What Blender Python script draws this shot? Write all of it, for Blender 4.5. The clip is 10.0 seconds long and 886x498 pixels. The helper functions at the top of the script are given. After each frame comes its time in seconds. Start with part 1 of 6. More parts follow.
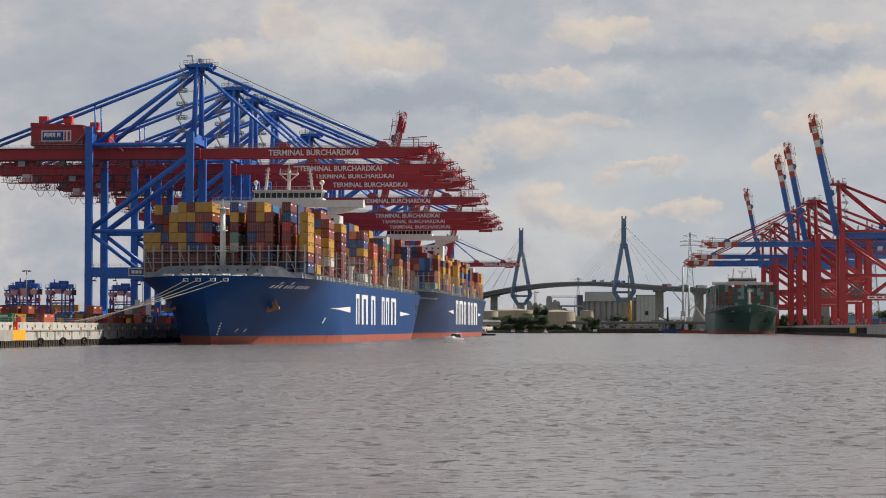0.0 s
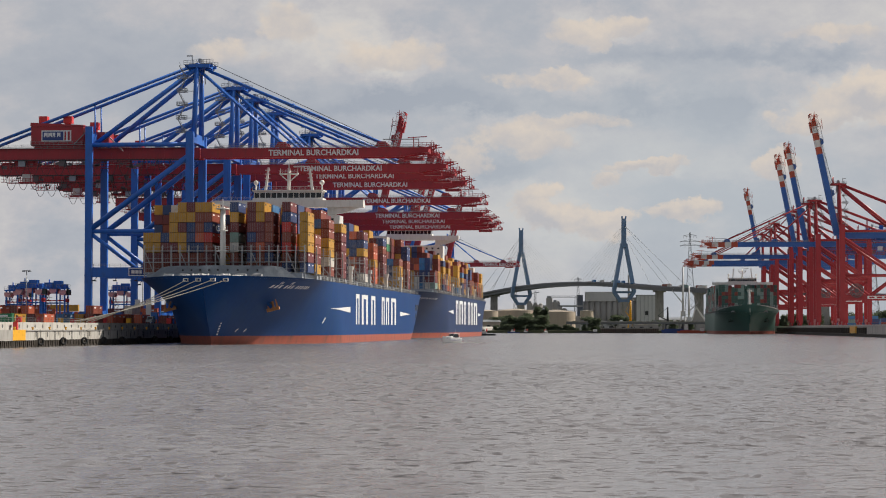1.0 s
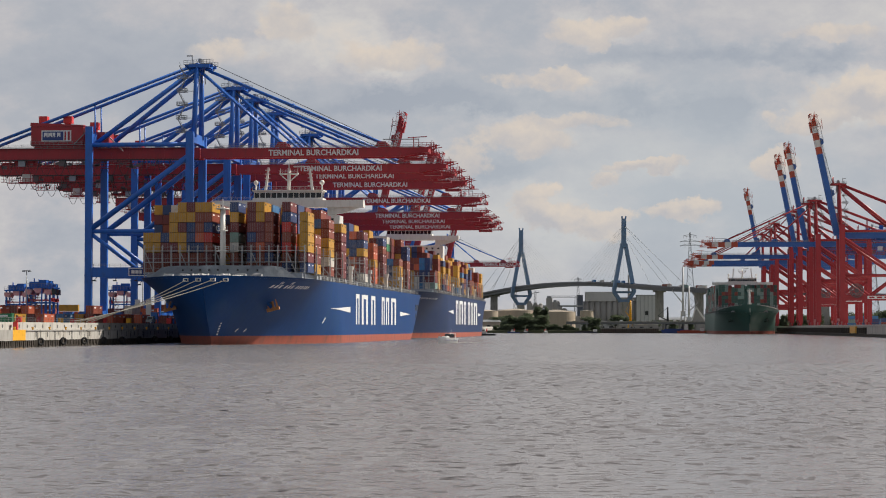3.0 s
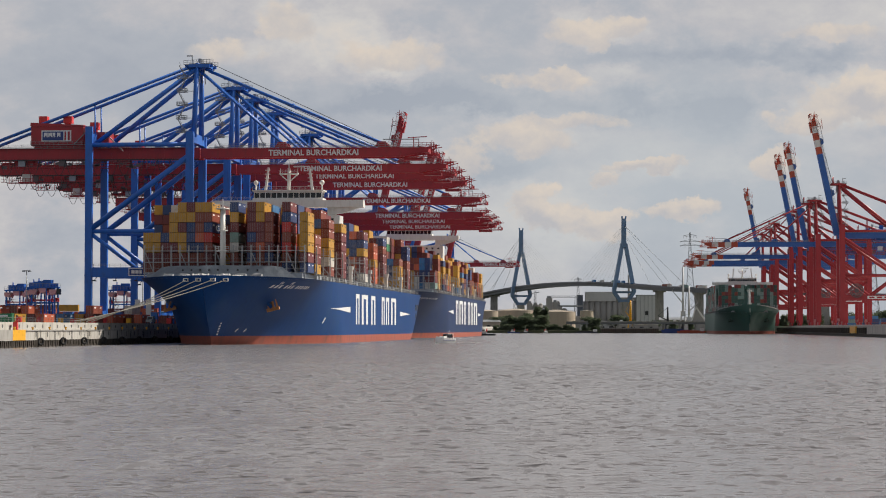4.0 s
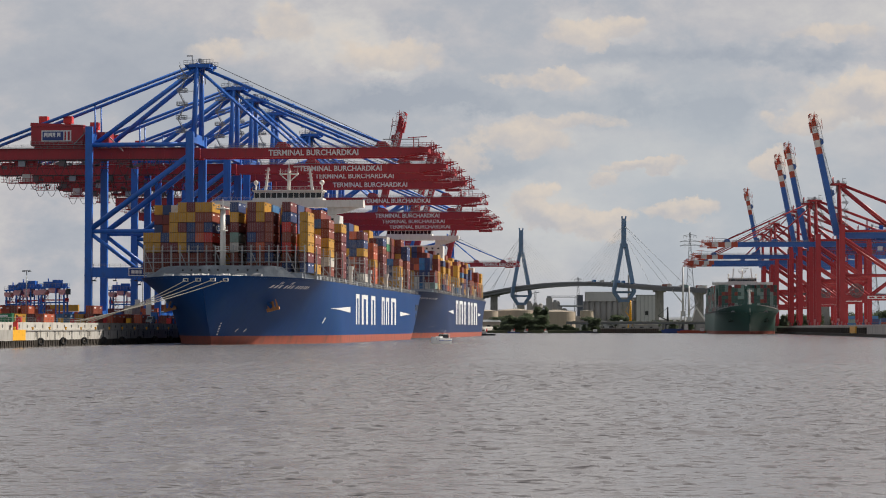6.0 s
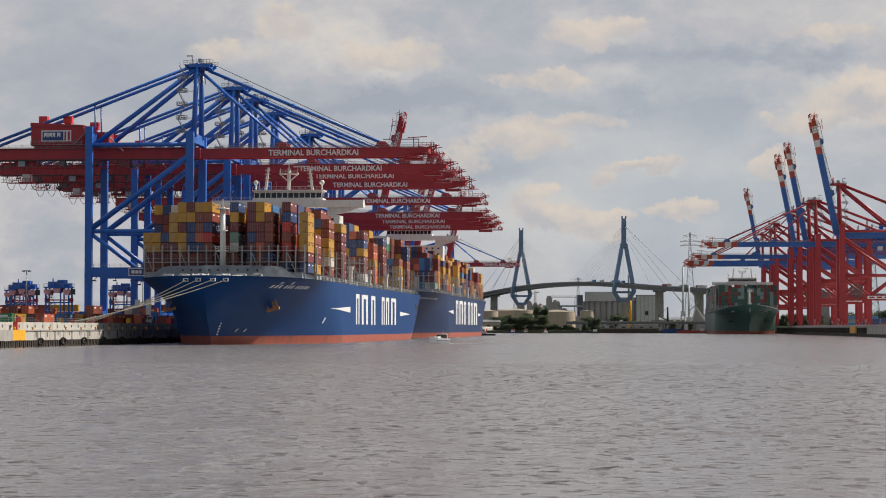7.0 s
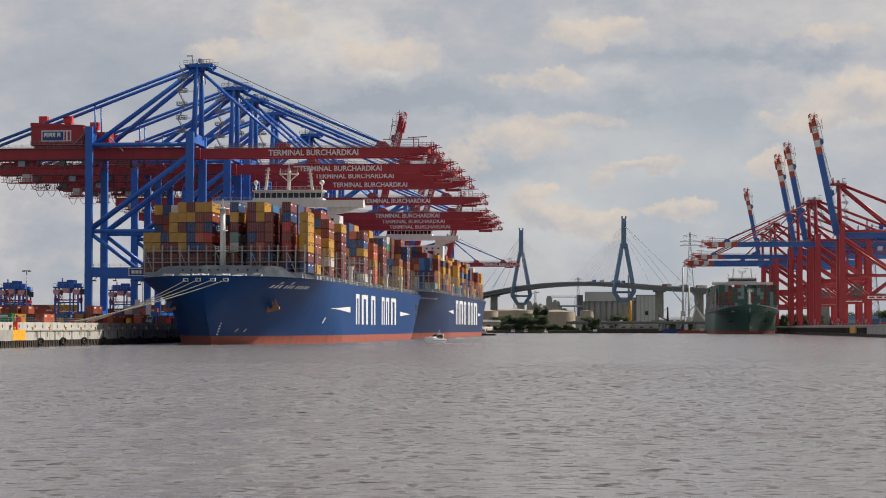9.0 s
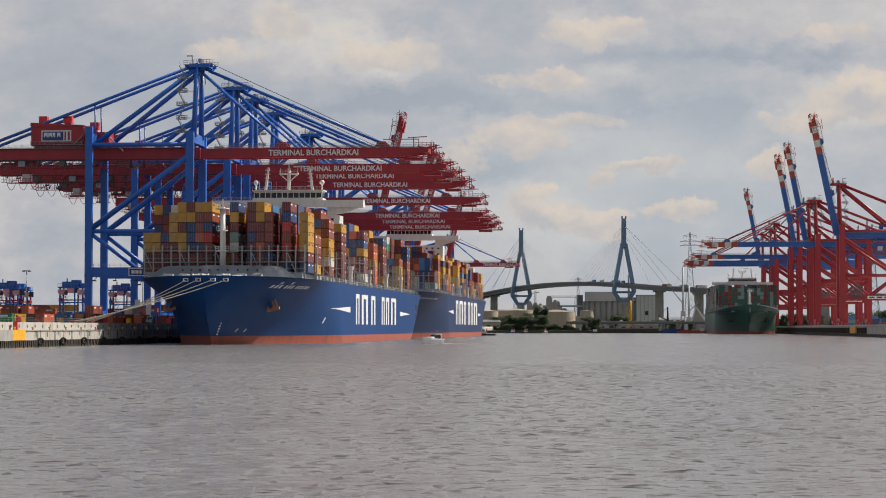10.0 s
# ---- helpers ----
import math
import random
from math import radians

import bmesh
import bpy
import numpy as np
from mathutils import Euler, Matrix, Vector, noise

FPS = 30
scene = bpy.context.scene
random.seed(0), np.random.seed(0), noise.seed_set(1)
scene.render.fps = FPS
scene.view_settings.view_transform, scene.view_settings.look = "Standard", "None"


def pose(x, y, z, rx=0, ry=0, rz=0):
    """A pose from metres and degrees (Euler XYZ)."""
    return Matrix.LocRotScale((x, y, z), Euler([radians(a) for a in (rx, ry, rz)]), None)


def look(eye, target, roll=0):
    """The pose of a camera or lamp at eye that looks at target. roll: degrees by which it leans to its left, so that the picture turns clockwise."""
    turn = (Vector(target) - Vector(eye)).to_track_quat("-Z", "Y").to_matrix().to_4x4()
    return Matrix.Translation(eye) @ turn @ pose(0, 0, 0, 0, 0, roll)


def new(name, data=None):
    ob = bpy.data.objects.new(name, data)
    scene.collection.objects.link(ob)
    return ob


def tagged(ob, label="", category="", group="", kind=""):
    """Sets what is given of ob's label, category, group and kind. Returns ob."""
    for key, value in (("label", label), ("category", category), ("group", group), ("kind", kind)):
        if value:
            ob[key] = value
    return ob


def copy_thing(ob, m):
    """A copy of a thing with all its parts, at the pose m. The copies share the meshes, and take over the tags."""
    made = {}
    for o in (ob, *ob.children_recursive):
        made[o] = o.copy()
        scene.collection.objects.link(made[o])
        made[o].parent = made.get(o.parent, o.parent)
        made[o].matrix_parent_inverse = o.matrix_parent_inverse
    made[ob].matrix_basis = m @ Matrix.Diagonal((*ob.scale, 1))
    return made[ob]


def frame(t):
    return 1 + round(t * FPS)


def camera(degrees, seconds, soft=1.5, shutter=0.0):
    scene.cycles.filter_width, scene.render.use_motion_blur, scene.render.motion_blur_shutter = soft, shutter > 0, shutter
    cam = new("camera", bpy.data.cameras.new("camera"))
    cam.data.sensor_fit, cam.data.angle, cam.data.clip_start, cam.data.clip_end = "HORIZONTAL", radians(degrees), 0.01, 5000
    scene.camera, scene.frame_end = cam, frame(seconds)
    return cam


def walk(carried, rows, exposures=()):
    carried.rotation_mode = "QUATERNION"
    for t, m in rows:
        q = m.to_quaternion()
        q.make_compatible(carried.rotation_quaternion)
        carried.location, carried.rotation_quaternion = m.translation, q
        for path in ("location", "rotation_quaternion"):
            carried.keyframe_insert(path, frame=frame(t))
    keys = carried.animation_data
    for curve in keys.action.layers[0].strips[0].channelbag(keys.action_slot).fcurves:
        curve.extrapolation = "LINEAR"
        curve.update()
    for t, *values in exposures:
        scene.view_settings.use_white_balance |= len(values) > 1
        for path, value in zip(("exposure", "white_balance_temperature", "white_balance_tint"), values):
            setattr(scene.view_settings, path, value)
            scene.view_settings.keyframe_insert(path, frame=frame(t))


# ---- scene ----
# ------------------------------------------------------------------ camera
cam = camera(22.18, 10.0, soft=1.05)
EYE = pose(0, 0, 4.6, 92.0045, 0, 4.9438)

# ------------------------------------------------------------------ light
SUN_DIR = Vector((0.63, 0.39, 0.66)).normalized()
world = bpy.data.worlds.new("sky")
scene.world = world
world.use_nodes = True
wn, wl = world.node_tree.nodes, world.node_tree.links
wn.clear()
w_out = wn.new("ShaderNodeOutputWorld")
w_bg = wn.new("ShaderNodeBackground")
w_sky = wn.new("ShaderNodeTexSky")
w_sky.sky_type = 'NISHITA'
w_sky.sun_disc = False
w_sky.sun_elevation = math.asin(SUN_DIR.z)
w_sky.sun_rotation = math.atan2(SUN_DIR.x, SUN_DIR.y)
w_sky.dust_density = 3.0
w_co = wn.new("ShaderNodeTexCoord")
w_map = wn.new("ShaderNodeMapping")
w_map.inputs["Scale"].default_value = (1.6, 1.6, 5.0)
w_noise = wn.new("ShaderNodeTexNoise")
w_noise.inputs["Scale"].default_value = 2.2
w_noise.inputs["Detail"].default_value = 6
w_ramp = wn.new("ShaderNodeValToRGB")
w_ramp.color_ramp.elements[0].position, w_ramp.color_ramp.elements[1].position = 0.30, 0.52
w_cloud = wn.new("ShaderNodeRGB")
w_cloud.outputs[0].default_value = (4.6, 4.7, 5.0, 1)
w_mix = wn.new("ShaderNodeMix")
w_mix.data_type = 'RGBA'
wl.new(w_co.outputs["Generated"], w_map.inputs["Vector"])
wl.new(w_map.outputs[0], w_noise.inputs["Vector"])
wl.new(w_noise.outputs["Fac"], w_ramp.inputs["Fac"])
wl.new(w_ramp.outputs["Color"], w_mix.inputs["Factor"])
wl.new(w_sky.outputs[0], w_mix.inputs["A"])
wl.new(w_cloud.outputs[0], w_mix.inputs["B"])
wl.new(w_mix.outputs["Result"], w_bg.inputs["Color"])
w_bg.inputs["Strength"].default_value = 0.072
wl.new(w_bg.outputs[0], w_out.inputs["Surface"])

sun = new("sun", bpy.data.lights.new("sun", 'SUN'))
sun.data.energy, sun.data.angle, sun.data.color = 4.8, radians(1.5), (1.0, 0.92, 0.80)
sun.matrix_world = look(SUN_DIR * 100, (0, 0, 0))
scene.view_settings.exposure = 0.12


# ------------------------------------------------------------------ materials
def mat(name, rgb, rough=0.5, metal=0.0, var=0.25, scale=0.4, fine=6.0, bump=0.0, dirt=None, dirt_amount=0.35, streak=1.0, spec=0.5):
    """A painted or natural surface with variation at two scales, a dirt colour, and fine relief."""
    m = bpy.data.materials.new(name)
    m.use_nodes = True
    n, l = m.node_tree.nodes, m.node_tree.links
    b = n["Principled BSDF"]
    b.inputs["Roughness"].default_value, b.inputs["Metallic"].default_value = rough, metal
    b.inputs["Specular IOR Level"].default_value = spec
    co = n.new("ShaderNodeTexCoord")
    mp = n.new("ShaderNodeMapping")
    mp.inputs["Scale"].default_value = (1, 1, 1 / streak)
    big, small = n.new("ShaderNodeTexNoise"), n.new("ShaderNodeTexNoise")
    big.inputs["Scale"].default_value, big.inputs["Detail"].default_value = scale, 5
    small.inputs["Scale"].default_value, small.inputs["Detail"].default_value = fine, 3
    l.new(co.outputs["Object"], mp.inputs["Vector"])
    for t in (big, small):
        l.new(mp.outputs[0], t.inputs["Vector"])
    lo = tuple(c * (1 - var) for c in rgb)
    hi = tuple(min(1, c * (1 + var)) for c in rgb)
    mix = n.new("ShaderNodeMix")
    mix.data_type = 'RGBA'
    mix.inputs["A"].default_value, mix.inputs["B"].default_value = (*lo, 1), (*hi, 1)
    add = n.new("ShaderNodeMath")
    add.operation = 'MULTIPLY_ADD'
    add.inputs[1].default_value = 0.4
    l.new(small.outputs["Fac"], add.inputs[0])
    sub = n.new("ShaderNodeMath")
    sub.operation = 'MULTIPLY'
    sub.inputs[1].default_value = 0.6
    l.new(big.outputs["Fac"], sub.inputs[0])
    l.new(sub.outputs[0], add.inputs[2])
    l.new(add.outputs[0], mix.inputs["Factor"])
    last = mix.outputs["Result"]
    if dirt:
        d = n.new("ShaderNodeTexNoise")
        d.inputs["Scale"].default_value, d.inputs["Detail"].default_value = scale * 2.3, 8
        l.new(mp.outputs[0], d.inputs["Vector"])
        r = n.new("ShaderNodeMapRange")
        r.inputs["From Min"].default_value, r.inputs["From Max"].default_value = 0.5, 0.75
        r.inputs["To Max"].default_value = dirt_amount
        l.new(d.outputs["Fac"], r.inputs["Value"])
        mix2 = n.new("ShaderNodeMix")
        mix2.data_type = 'RGBA'
        mix2.inputs["B"].default_value = (*dirt, 1)
        l.new(r.outputs[0], mix2.inputs["Factor"])
        l.new(last, mix2.inputs["A"])
        last = mix2.outputs["Result"]
    l.new(last, b.inputs["Base Color"])
    if bump:
        bp = n.new("ShaderNodeBump")
        bp.inputs["Strength"].default_value = bump
        bp.inputs["Distance"].default_value = 0.05
        l.new(small.outputs["Fac"], bp.inputs["Height"])
        l.new(bp.outputs[0], b.inputs["Normal"])
    return m


RUST = (0.16, 0.07, 0.035)
GRIME = (0.06, 0.055, 0.05)
M_CRANE_BLUE = mat("crane_blue_paint", (0.024, 0.146, 0.56), 0.42, dirt=GRIME, dirt_amount=0.3, streak=3)
M_CRANE_RED = mat("crane_oxide_red_paint", (0.39, 0.030, 0.042), 0.5, dirt=GRIME, dirt_amount=0.3, streak=2)
M_SIGNAL_RED = mat("bright_red_paint", (0.66, 0.045, 0.045), 0.45)
M_FADED_RED = mat("faded_red_paint", (0.92, 0.42, 0.43), 0.5)
M_LASH = mat("lashing_bridge_grey_paint", (0.36, 0.365, 0.37), 0.6, dirt=RUST, dirt_amount=0.3)
M_BOAT = mat("gloss_white_gelcoat", (0.86, 0.86, 0.85), 0.2, var=0.03)
M_RAIL = mat("galvanised_steel", (0.30, 0.31, 0.32), 0.5, 0.6)
M_REEL = mat("reel_grey_paint", (0.13, 0.11, 0.115), 0.6)
M_DARK = mat("dark_steel", (0.035, 0.037, 0.042), 0.55)
M_WHITE = mat("white_paint", (0.74, 0.73, 0.70), 0.45, var=0.08, dirt=(0.42, 0.36, 0.28), dirt_amount=0.35, streak=4)
M_SIGN_WHITE = mat("white_lettering", (0.78, 0.78, 0.78), 0.5, var=0.04)
M_SIGN_BLUE = mat("navy_sign", (0.03, 0.06, 0.22), 0.4)
M_HULL_BLUE = mat("hull_blue_paint", (0.0075, 0.054, 0.195), 0.42, var=0.34, scale=0.09, fine=0.9, dirt=(0.016, 0.068, 0.18), dirt_amount=0.6, streak=3, spec=0.14)
M_HULL_NAVY = mat("hull_navy_paint", (0.020, 0.045, 0.125), 0.42, var=0.26, scale=0.07, fine=0.9, dirt=(0.04, 0.058, 0.10), dirt_amount=0.5, streak=4, spec=0.22)
M_BOOT = mat("antifouling_red", (0.34, 0.080, 0.050), 0.6, var=0.3, scale=0.15, fine=1.5, dirt=(0.15, 0.065, 0.05), dirt_amount=0.85, streak=3)
M_DECK_GREY = mat("deck_grey_paint", (0.31, 0.345, 0.39), 0.55, dirt=RUST, dirt_amount=0.2)
M_HULL_GREEN = mat("hull_green_paint", (0.033, 0.105, 0.082), 0.5, var=0.2, scale=0.06, fine=0.9, dirt=(0.06, 0.10, 0.08), streak=4)
M_GLASS = mat("dark_window_glass", (0.012, 0.016, 0.02), 0.08, var=0.1)
M_CONCRETE = mat("concrete", (0.33, 0.32, 0.30), 0.85, var=0.25, scale=0.2, fine=2, bump=0.3, dirt=GRIME, dirt_amount=0.5, streak=3)
M_QUAY_WHITE = mat("whitewashed_concrete", (0.46, 0.445, 0.415), 0.8, var=0.16, scale=0.25, fine=2.5, bump=0.3, dirt=(0.22, 0.18, 0.13), dirt_amount=0.8, streak=5)
M_TIMBER = mat("tarred_timber", (0.045, 0.036, 0.028), 0.85, var=0.4, bump=0.4)
M_TYRE = mat("black_rubber", (0.02, 0.02, 0.021), 0.8)
M_YELLOW = mat("yellow_paint", (0.80, 0.40, 0.015), 0.55, dirt=GRIME, dirt_amount=0.3)
M_ASPHALT = mat("asphalt_yard", (0.06, 0.06, 0.062), 0.9, var=0.3, bump=0.3)
M_ROPE = mat("mooring_rope", (0.50, 0.46, 0.38), 0.9)
M_BRIDGE_BLUE = mat("bridge_blue_grey_paint", (0.14, 0.235, 0.385), 0.5, scale=0.05, dirt=(0.10, 0.13, 0.17))
M_BRIDGE_DECK = mat("bridge_grey_paint", (0.165, 0.17, 0.195), 0.6, scale=0.05)
M_LEAF = mat("tree_leaves", (0.088, 0.108, 0.076), 0.75, var=0.5, scale=0.12, fine=0.9, spec=0.2)
leaf_n, leaf_l = M_LEAF.node_tree.nodes, M_LEAF.node_tree.links
leaf_t, leaf_m = leaf_n.new("ShaderNodeBsdfTranslucent"), leaf_n.new("ShaderNodeMixShader")
leaf_t.inputs["Color"].default_value = (0.13, 0.165, 0.10, 1)
leaf_m.inputs["Fac"].default_value = 0.5
leaf_l.new(leaf_n["Principled BSDF"].outputs[0], leaf_m.inputs[1])
leaf_l.new(leaf_t.outputs[0], leaf_m.inputs[2])
leaf_l.new(leaf_m.outputs[0], leaf_n["Material Output"].inputs["Surface"])
M_BARK = mat("bark", (0.09, 0.07, 0.05), 0.9)


# ------------------------------------------------------------------ mesh helpers
def part(name, bm, material, parent=None, label="", smooth=False):
    """Links a bmesh as ONE mesh object, under parent if given."""
    me = bpy.data.meshes.new(name)
    bm.normal_update()
    bm.to_mesh(me)
    bm.free()
    for m in (material if isinstance(material, (list, tuple)) else [material]):
        me.materials.append(m)
    if smooth:
        me.polygons.foreach_set("use_smooth", [True] * len(me.polygons))
    ob = new(name, me)
    if parent:
        ob.parent = parent
    if label:
        tagged(ob, label)
    return ob


def base(name, m, label, category, group="", kind=""):
    """An Empty at a thing's base."""
    e = new(name)
    e.empty_display_size = 1
    e.matrix_basis = m
    return tagged(e, label, category, group, kind)


FACES = ((0, 3, 2, 1), (4, 5, 6, 7), (0, 1, 5, 4), (1, 2, 6, 5), (2, 3, 7, 6), (3, 0, 4, 7))


def box(bm, x0, x1, y0, y1, z0, z1, mi=0):
    v = [bm.verts.new(c) for c in ((x0, y0, z0), (x1, y0, z0), (x1, y1, z0), (x0, y1, z0), (x0, y0, z1), (x1, y0, z1), (x1, y1, z1), (x0, y1, z1))]
    for q in FACES:
        bm.faces.new([v[i] for i in q]).material_index = mi
    return v


def bar(bm, p, q, w, h=None, w2=None, h2=None, mi=0):
    """A square beam from p to q, tapering to w2 x h2."""
    p, q = Vector(p), Vector(q)
    h = h or w
    w2, h2 = w2 or w, h2 or h
    d = (q - p).normalized()
    side = d.cross(Vector((0, 0, 1)))
    side = Vector((1, 0, 0)) if side.length < 1e-3 else side.normalized()
    up = side.cross(d)
    v = []
    for c, a, b in ((p, w / 2, h / 2), (q, w2 / 2, h2 / 2)):
        v += [bm.verts.new(c + side * sx * a + up * sy * b) for sx, sy in ((-1, -1), (1, -1), (1, 1), (-1, 1))]
    for f in FACES:
        bm.faces.new([v[i] for i in f]).material_index = mi


def tube(bm, p, q, r, n=8, r2=None, mi=0, cap=True):
    p, q = Vector(p), Vector(q)
    r2 = r if r2 is None else r2
    d = (q - p).normalized()
    side = d.cross(Vector((0, 0, 1)))
    side = Vector((1, 0, 0)) if side.length < 1e-3 else side.normalized()
    up = side.cross(d)
    rings = []
    for c, rr in ((p, r), (q, r2)):
        rings.append([bm.verts.new(c + (side * math.cos(2 * math.pi * i / n) + up * math.sin(2 * math.pi * i / n)) * rr) for i in range(n)])
    for i in range(n):
        f = bm.faces.new((rings[0][i], rings[0][(i + 1) % n], rings[1][(i + 1) % n], rings[1][i]))
        f.material_index, f.smooth = mi, True
    if cap:
        bm.faces.new(rings[0][::-1]).material_index = mi
        bm.faces.new(rings[1]).material_index = mi


def railing(bm, p, q, h=1.1, step=2.5, t=0.07):
    """Posts and two rails between p and q."""
    p, q = Vector(p), Vector(q)
    n = max(1, int((q - p).length / step))
    up = Vector((0, 0, h))
    for i in range(n + 1):
        c = p.lerp(q, i / n)
        bar(bm, c, c + up, t)
    bar(bm, p + up, q + up, t)
    bar(bm, p + up * 0.5, q + up * 0.5, t * 0.8)


def B():
    return bmesh.new()


def boxed(name, dims, material, parent=None, label=""):
    bm = B()
    box(bm, *dims)
    return part(name, bm, material, parent, label)


def lettering(text, width, height, material, depth=0.05):
    """A mesh of the text, centred, standing in the xz plane and facing -y."""
    cu = bpy.data.curves.new("lettering", 'FONT')
    cu.body, cu.size, cu.extrude, cu.align_x, cu.align_y, cu.resolution_u = text, 1.0, 0.02, 'CENTER', 'CENTER', 3
    cu.offset = 0.022
    ob = bpy.data.objects.new("lettering", cu)
    scene.collection.objects.link(ob)
    dg = bpy.context.evaluated_depsgraph_get()
    me = bpy.data.meshes.new_from_object(ob.evaluated_get(dg))
    bpy.data.objects.remove(ob)
    xs = [v.co.x for v in me.vertices]
    ys = [v.co.y for v in me.vertices]
    sx, sy = width / (max(xs) - min(xs)), height / (max(ys) - min(ys))
    cx, cy = (max(xs) + min(xs)) / 2, (max(ys) + min(ys)) / 2
    for v in me.vertices:
        v.co = Vector(((v.co.x - cx) * sx, -depth if v.co.z > 0 else depth, (v.co.y - cy) * sy))
    me.materials.clear()
    me.materials.append(material)
    return me


# ------------------------------------------------------------------ water, banks and quays
WATER_DRIFT = (0.8, -0.45)


def water_material():
    m = bpy.data.materials.new("river_water")
    m.use_nodes = True
    n, l = m.node_tree.nodes, m.node_tree.links
    b = n["Principled BSDF"]
    b.inputs["Base Color"].default_value = (0.170, 0.160, 0.165, 1)
    b.inputs["Roughness"].default_value = 0.21
    b.inputs["IOR"].default_value = 1.33
    co = n.new("ShaderNodeTexCoord")

    def ripple(sx, sy, turn, lo, hi, amount, detail=3.0, drift=0.0):
        """Wavelets of 1/sx by 1/sy metres: sparse faces that lean to one side."""
        mp = n.new("ShaderNodeMapping")
        mp.inputs["Scale"].default_value = (sx, sy, 1)
        mp.inputs["Rotation"].default_value = (0, 0, turn)
        mp.inputs["Location"].default_value = (drift, drift * 1.7, 0)
        t = n.new("ShaderNodeTexNoise")
        t.inputs["Scale"].default_value, t.inputs["Detail"].default_value, t.inputs["Roughness"].default_value = 1.0, detail, 0.60
        t.inputs["Distortion"].default_value = 0.35
        l.new(co.outputs["Object"], mp.inputs["Vector"])
        l.new(mp.outputs[0], t.inputs["Vector"])
        r = n.new("ShaderNodeMapRange")
        r.inputs["From Min"].default_value, r.inputs["From Max"].default_value = lo, hi
        r.inputs["To Max"].default_value = amount
        l.new(t.outputs["Fac"], r.inputs["Value"])
        return r.outputs[0]

    def total(parts):
        out = parts[0]
        for p in parts[1:]:
            q = n.new("ShaderNodeMath")
            q.operation = 'ADD'
            l.new(out, q.inputs[0])
            l.new(p, q.inputs[1])
            out = q.outputs[0]
        return out

    def scaled(a, b):
        q = n.new("ShaderNodeMath")
        q.operation = 'MULTIPLY'
        l.new(a, q.inputs[0])
        if isinstance(b, float):
            q.inputs[1].default_value = b
        else:
            l.new(b, q.inputs[1])
        return q.outputs[0]

    gust = ripple(0.012, 0.0055, 0.2, 0.36, 0.64, 0.75, 5, 3.0)
    calm = n.new("ShaderNodeMath")
    calm.operation = 'ADD'
    calm.inputs[1].default_value = 0.52
    l.new(gust, calm.inputs[0])
    fore = total([ripple(1.5, 3.6, 0.08, 0.56, 0.66, 0.50, 6), ripple(0.85, 1.6, -0.10, 0.57, 0.65, 1.0, 6, 17.0), ripple(0.9, 0.6, -0.04, 0.58, 0.67, 0.75, 6, 11.0), ripple(0.7, 0.10, 0.02, 0.56, 0.70, 0.26, 6, 23.0), ripple(0.30, 0.022, 0.0, 0.54, 0.70, 0.10, 6, 29.0)])
    back = total([ripple(2.1, 0.9, -0.1, 0.42, 0.66, 0.06, 3, 37.0), ripple(0.9, 0.16, 0.05, 0.42, 0.66, 0.04, 4, 51.0)])
    ny = n.new("ShaderNodeMath")
    ny.operation = 'SUBTRACT'
    l.new(back, ny.inputs[0])
    l.new(fore, ny.inputs[1])
    side = n.new("ShaderNodeMath")
    side.operation = 'SUBTRACT'
    l.new(ripple(1.9, 0.5, 0.3, 0.3, 0.7, 0.10, 3, 71.0), side.inputs[0])
    side.inputs[1].default_value = 0.05
    vec = n.new("ShaderNodeCombineXYZ")
    l.new(scaled(side.outputs[0], calm.outputs[0]), vec.inputs[0])
    l.new(scaled(ny.outputs[0], calm.outputs[0]), vec.inputs[1])
    vec.inputs[2].default_value = 1.0
    geo = n.new("ShaderNodeNewGeometry")
    flat = n.new("ShaderNodeVectorMath")
    flat.operation = 'MULTIPLY'
    flat.inputs[1].default_value = (1, 1, 0)
    l.new(geo.outputs["Normal"], flat.inputs[0])
    add = n.new("ShaderNodeVectorMath")
    add.operation = 'ADD'
    l.new(vec.outputs[0], add.inputs[0])
    l.new(flat.outputs[0], add.inputs[1])
    norm = n.new("ShaderNodeVectorMath")
    norm.operation = 'NORMALIZE'
    l.new(add.outputs[0], norm.inputs[0])
    l.new(norm.outputs[0], b.inputs["Normal"])
    return m


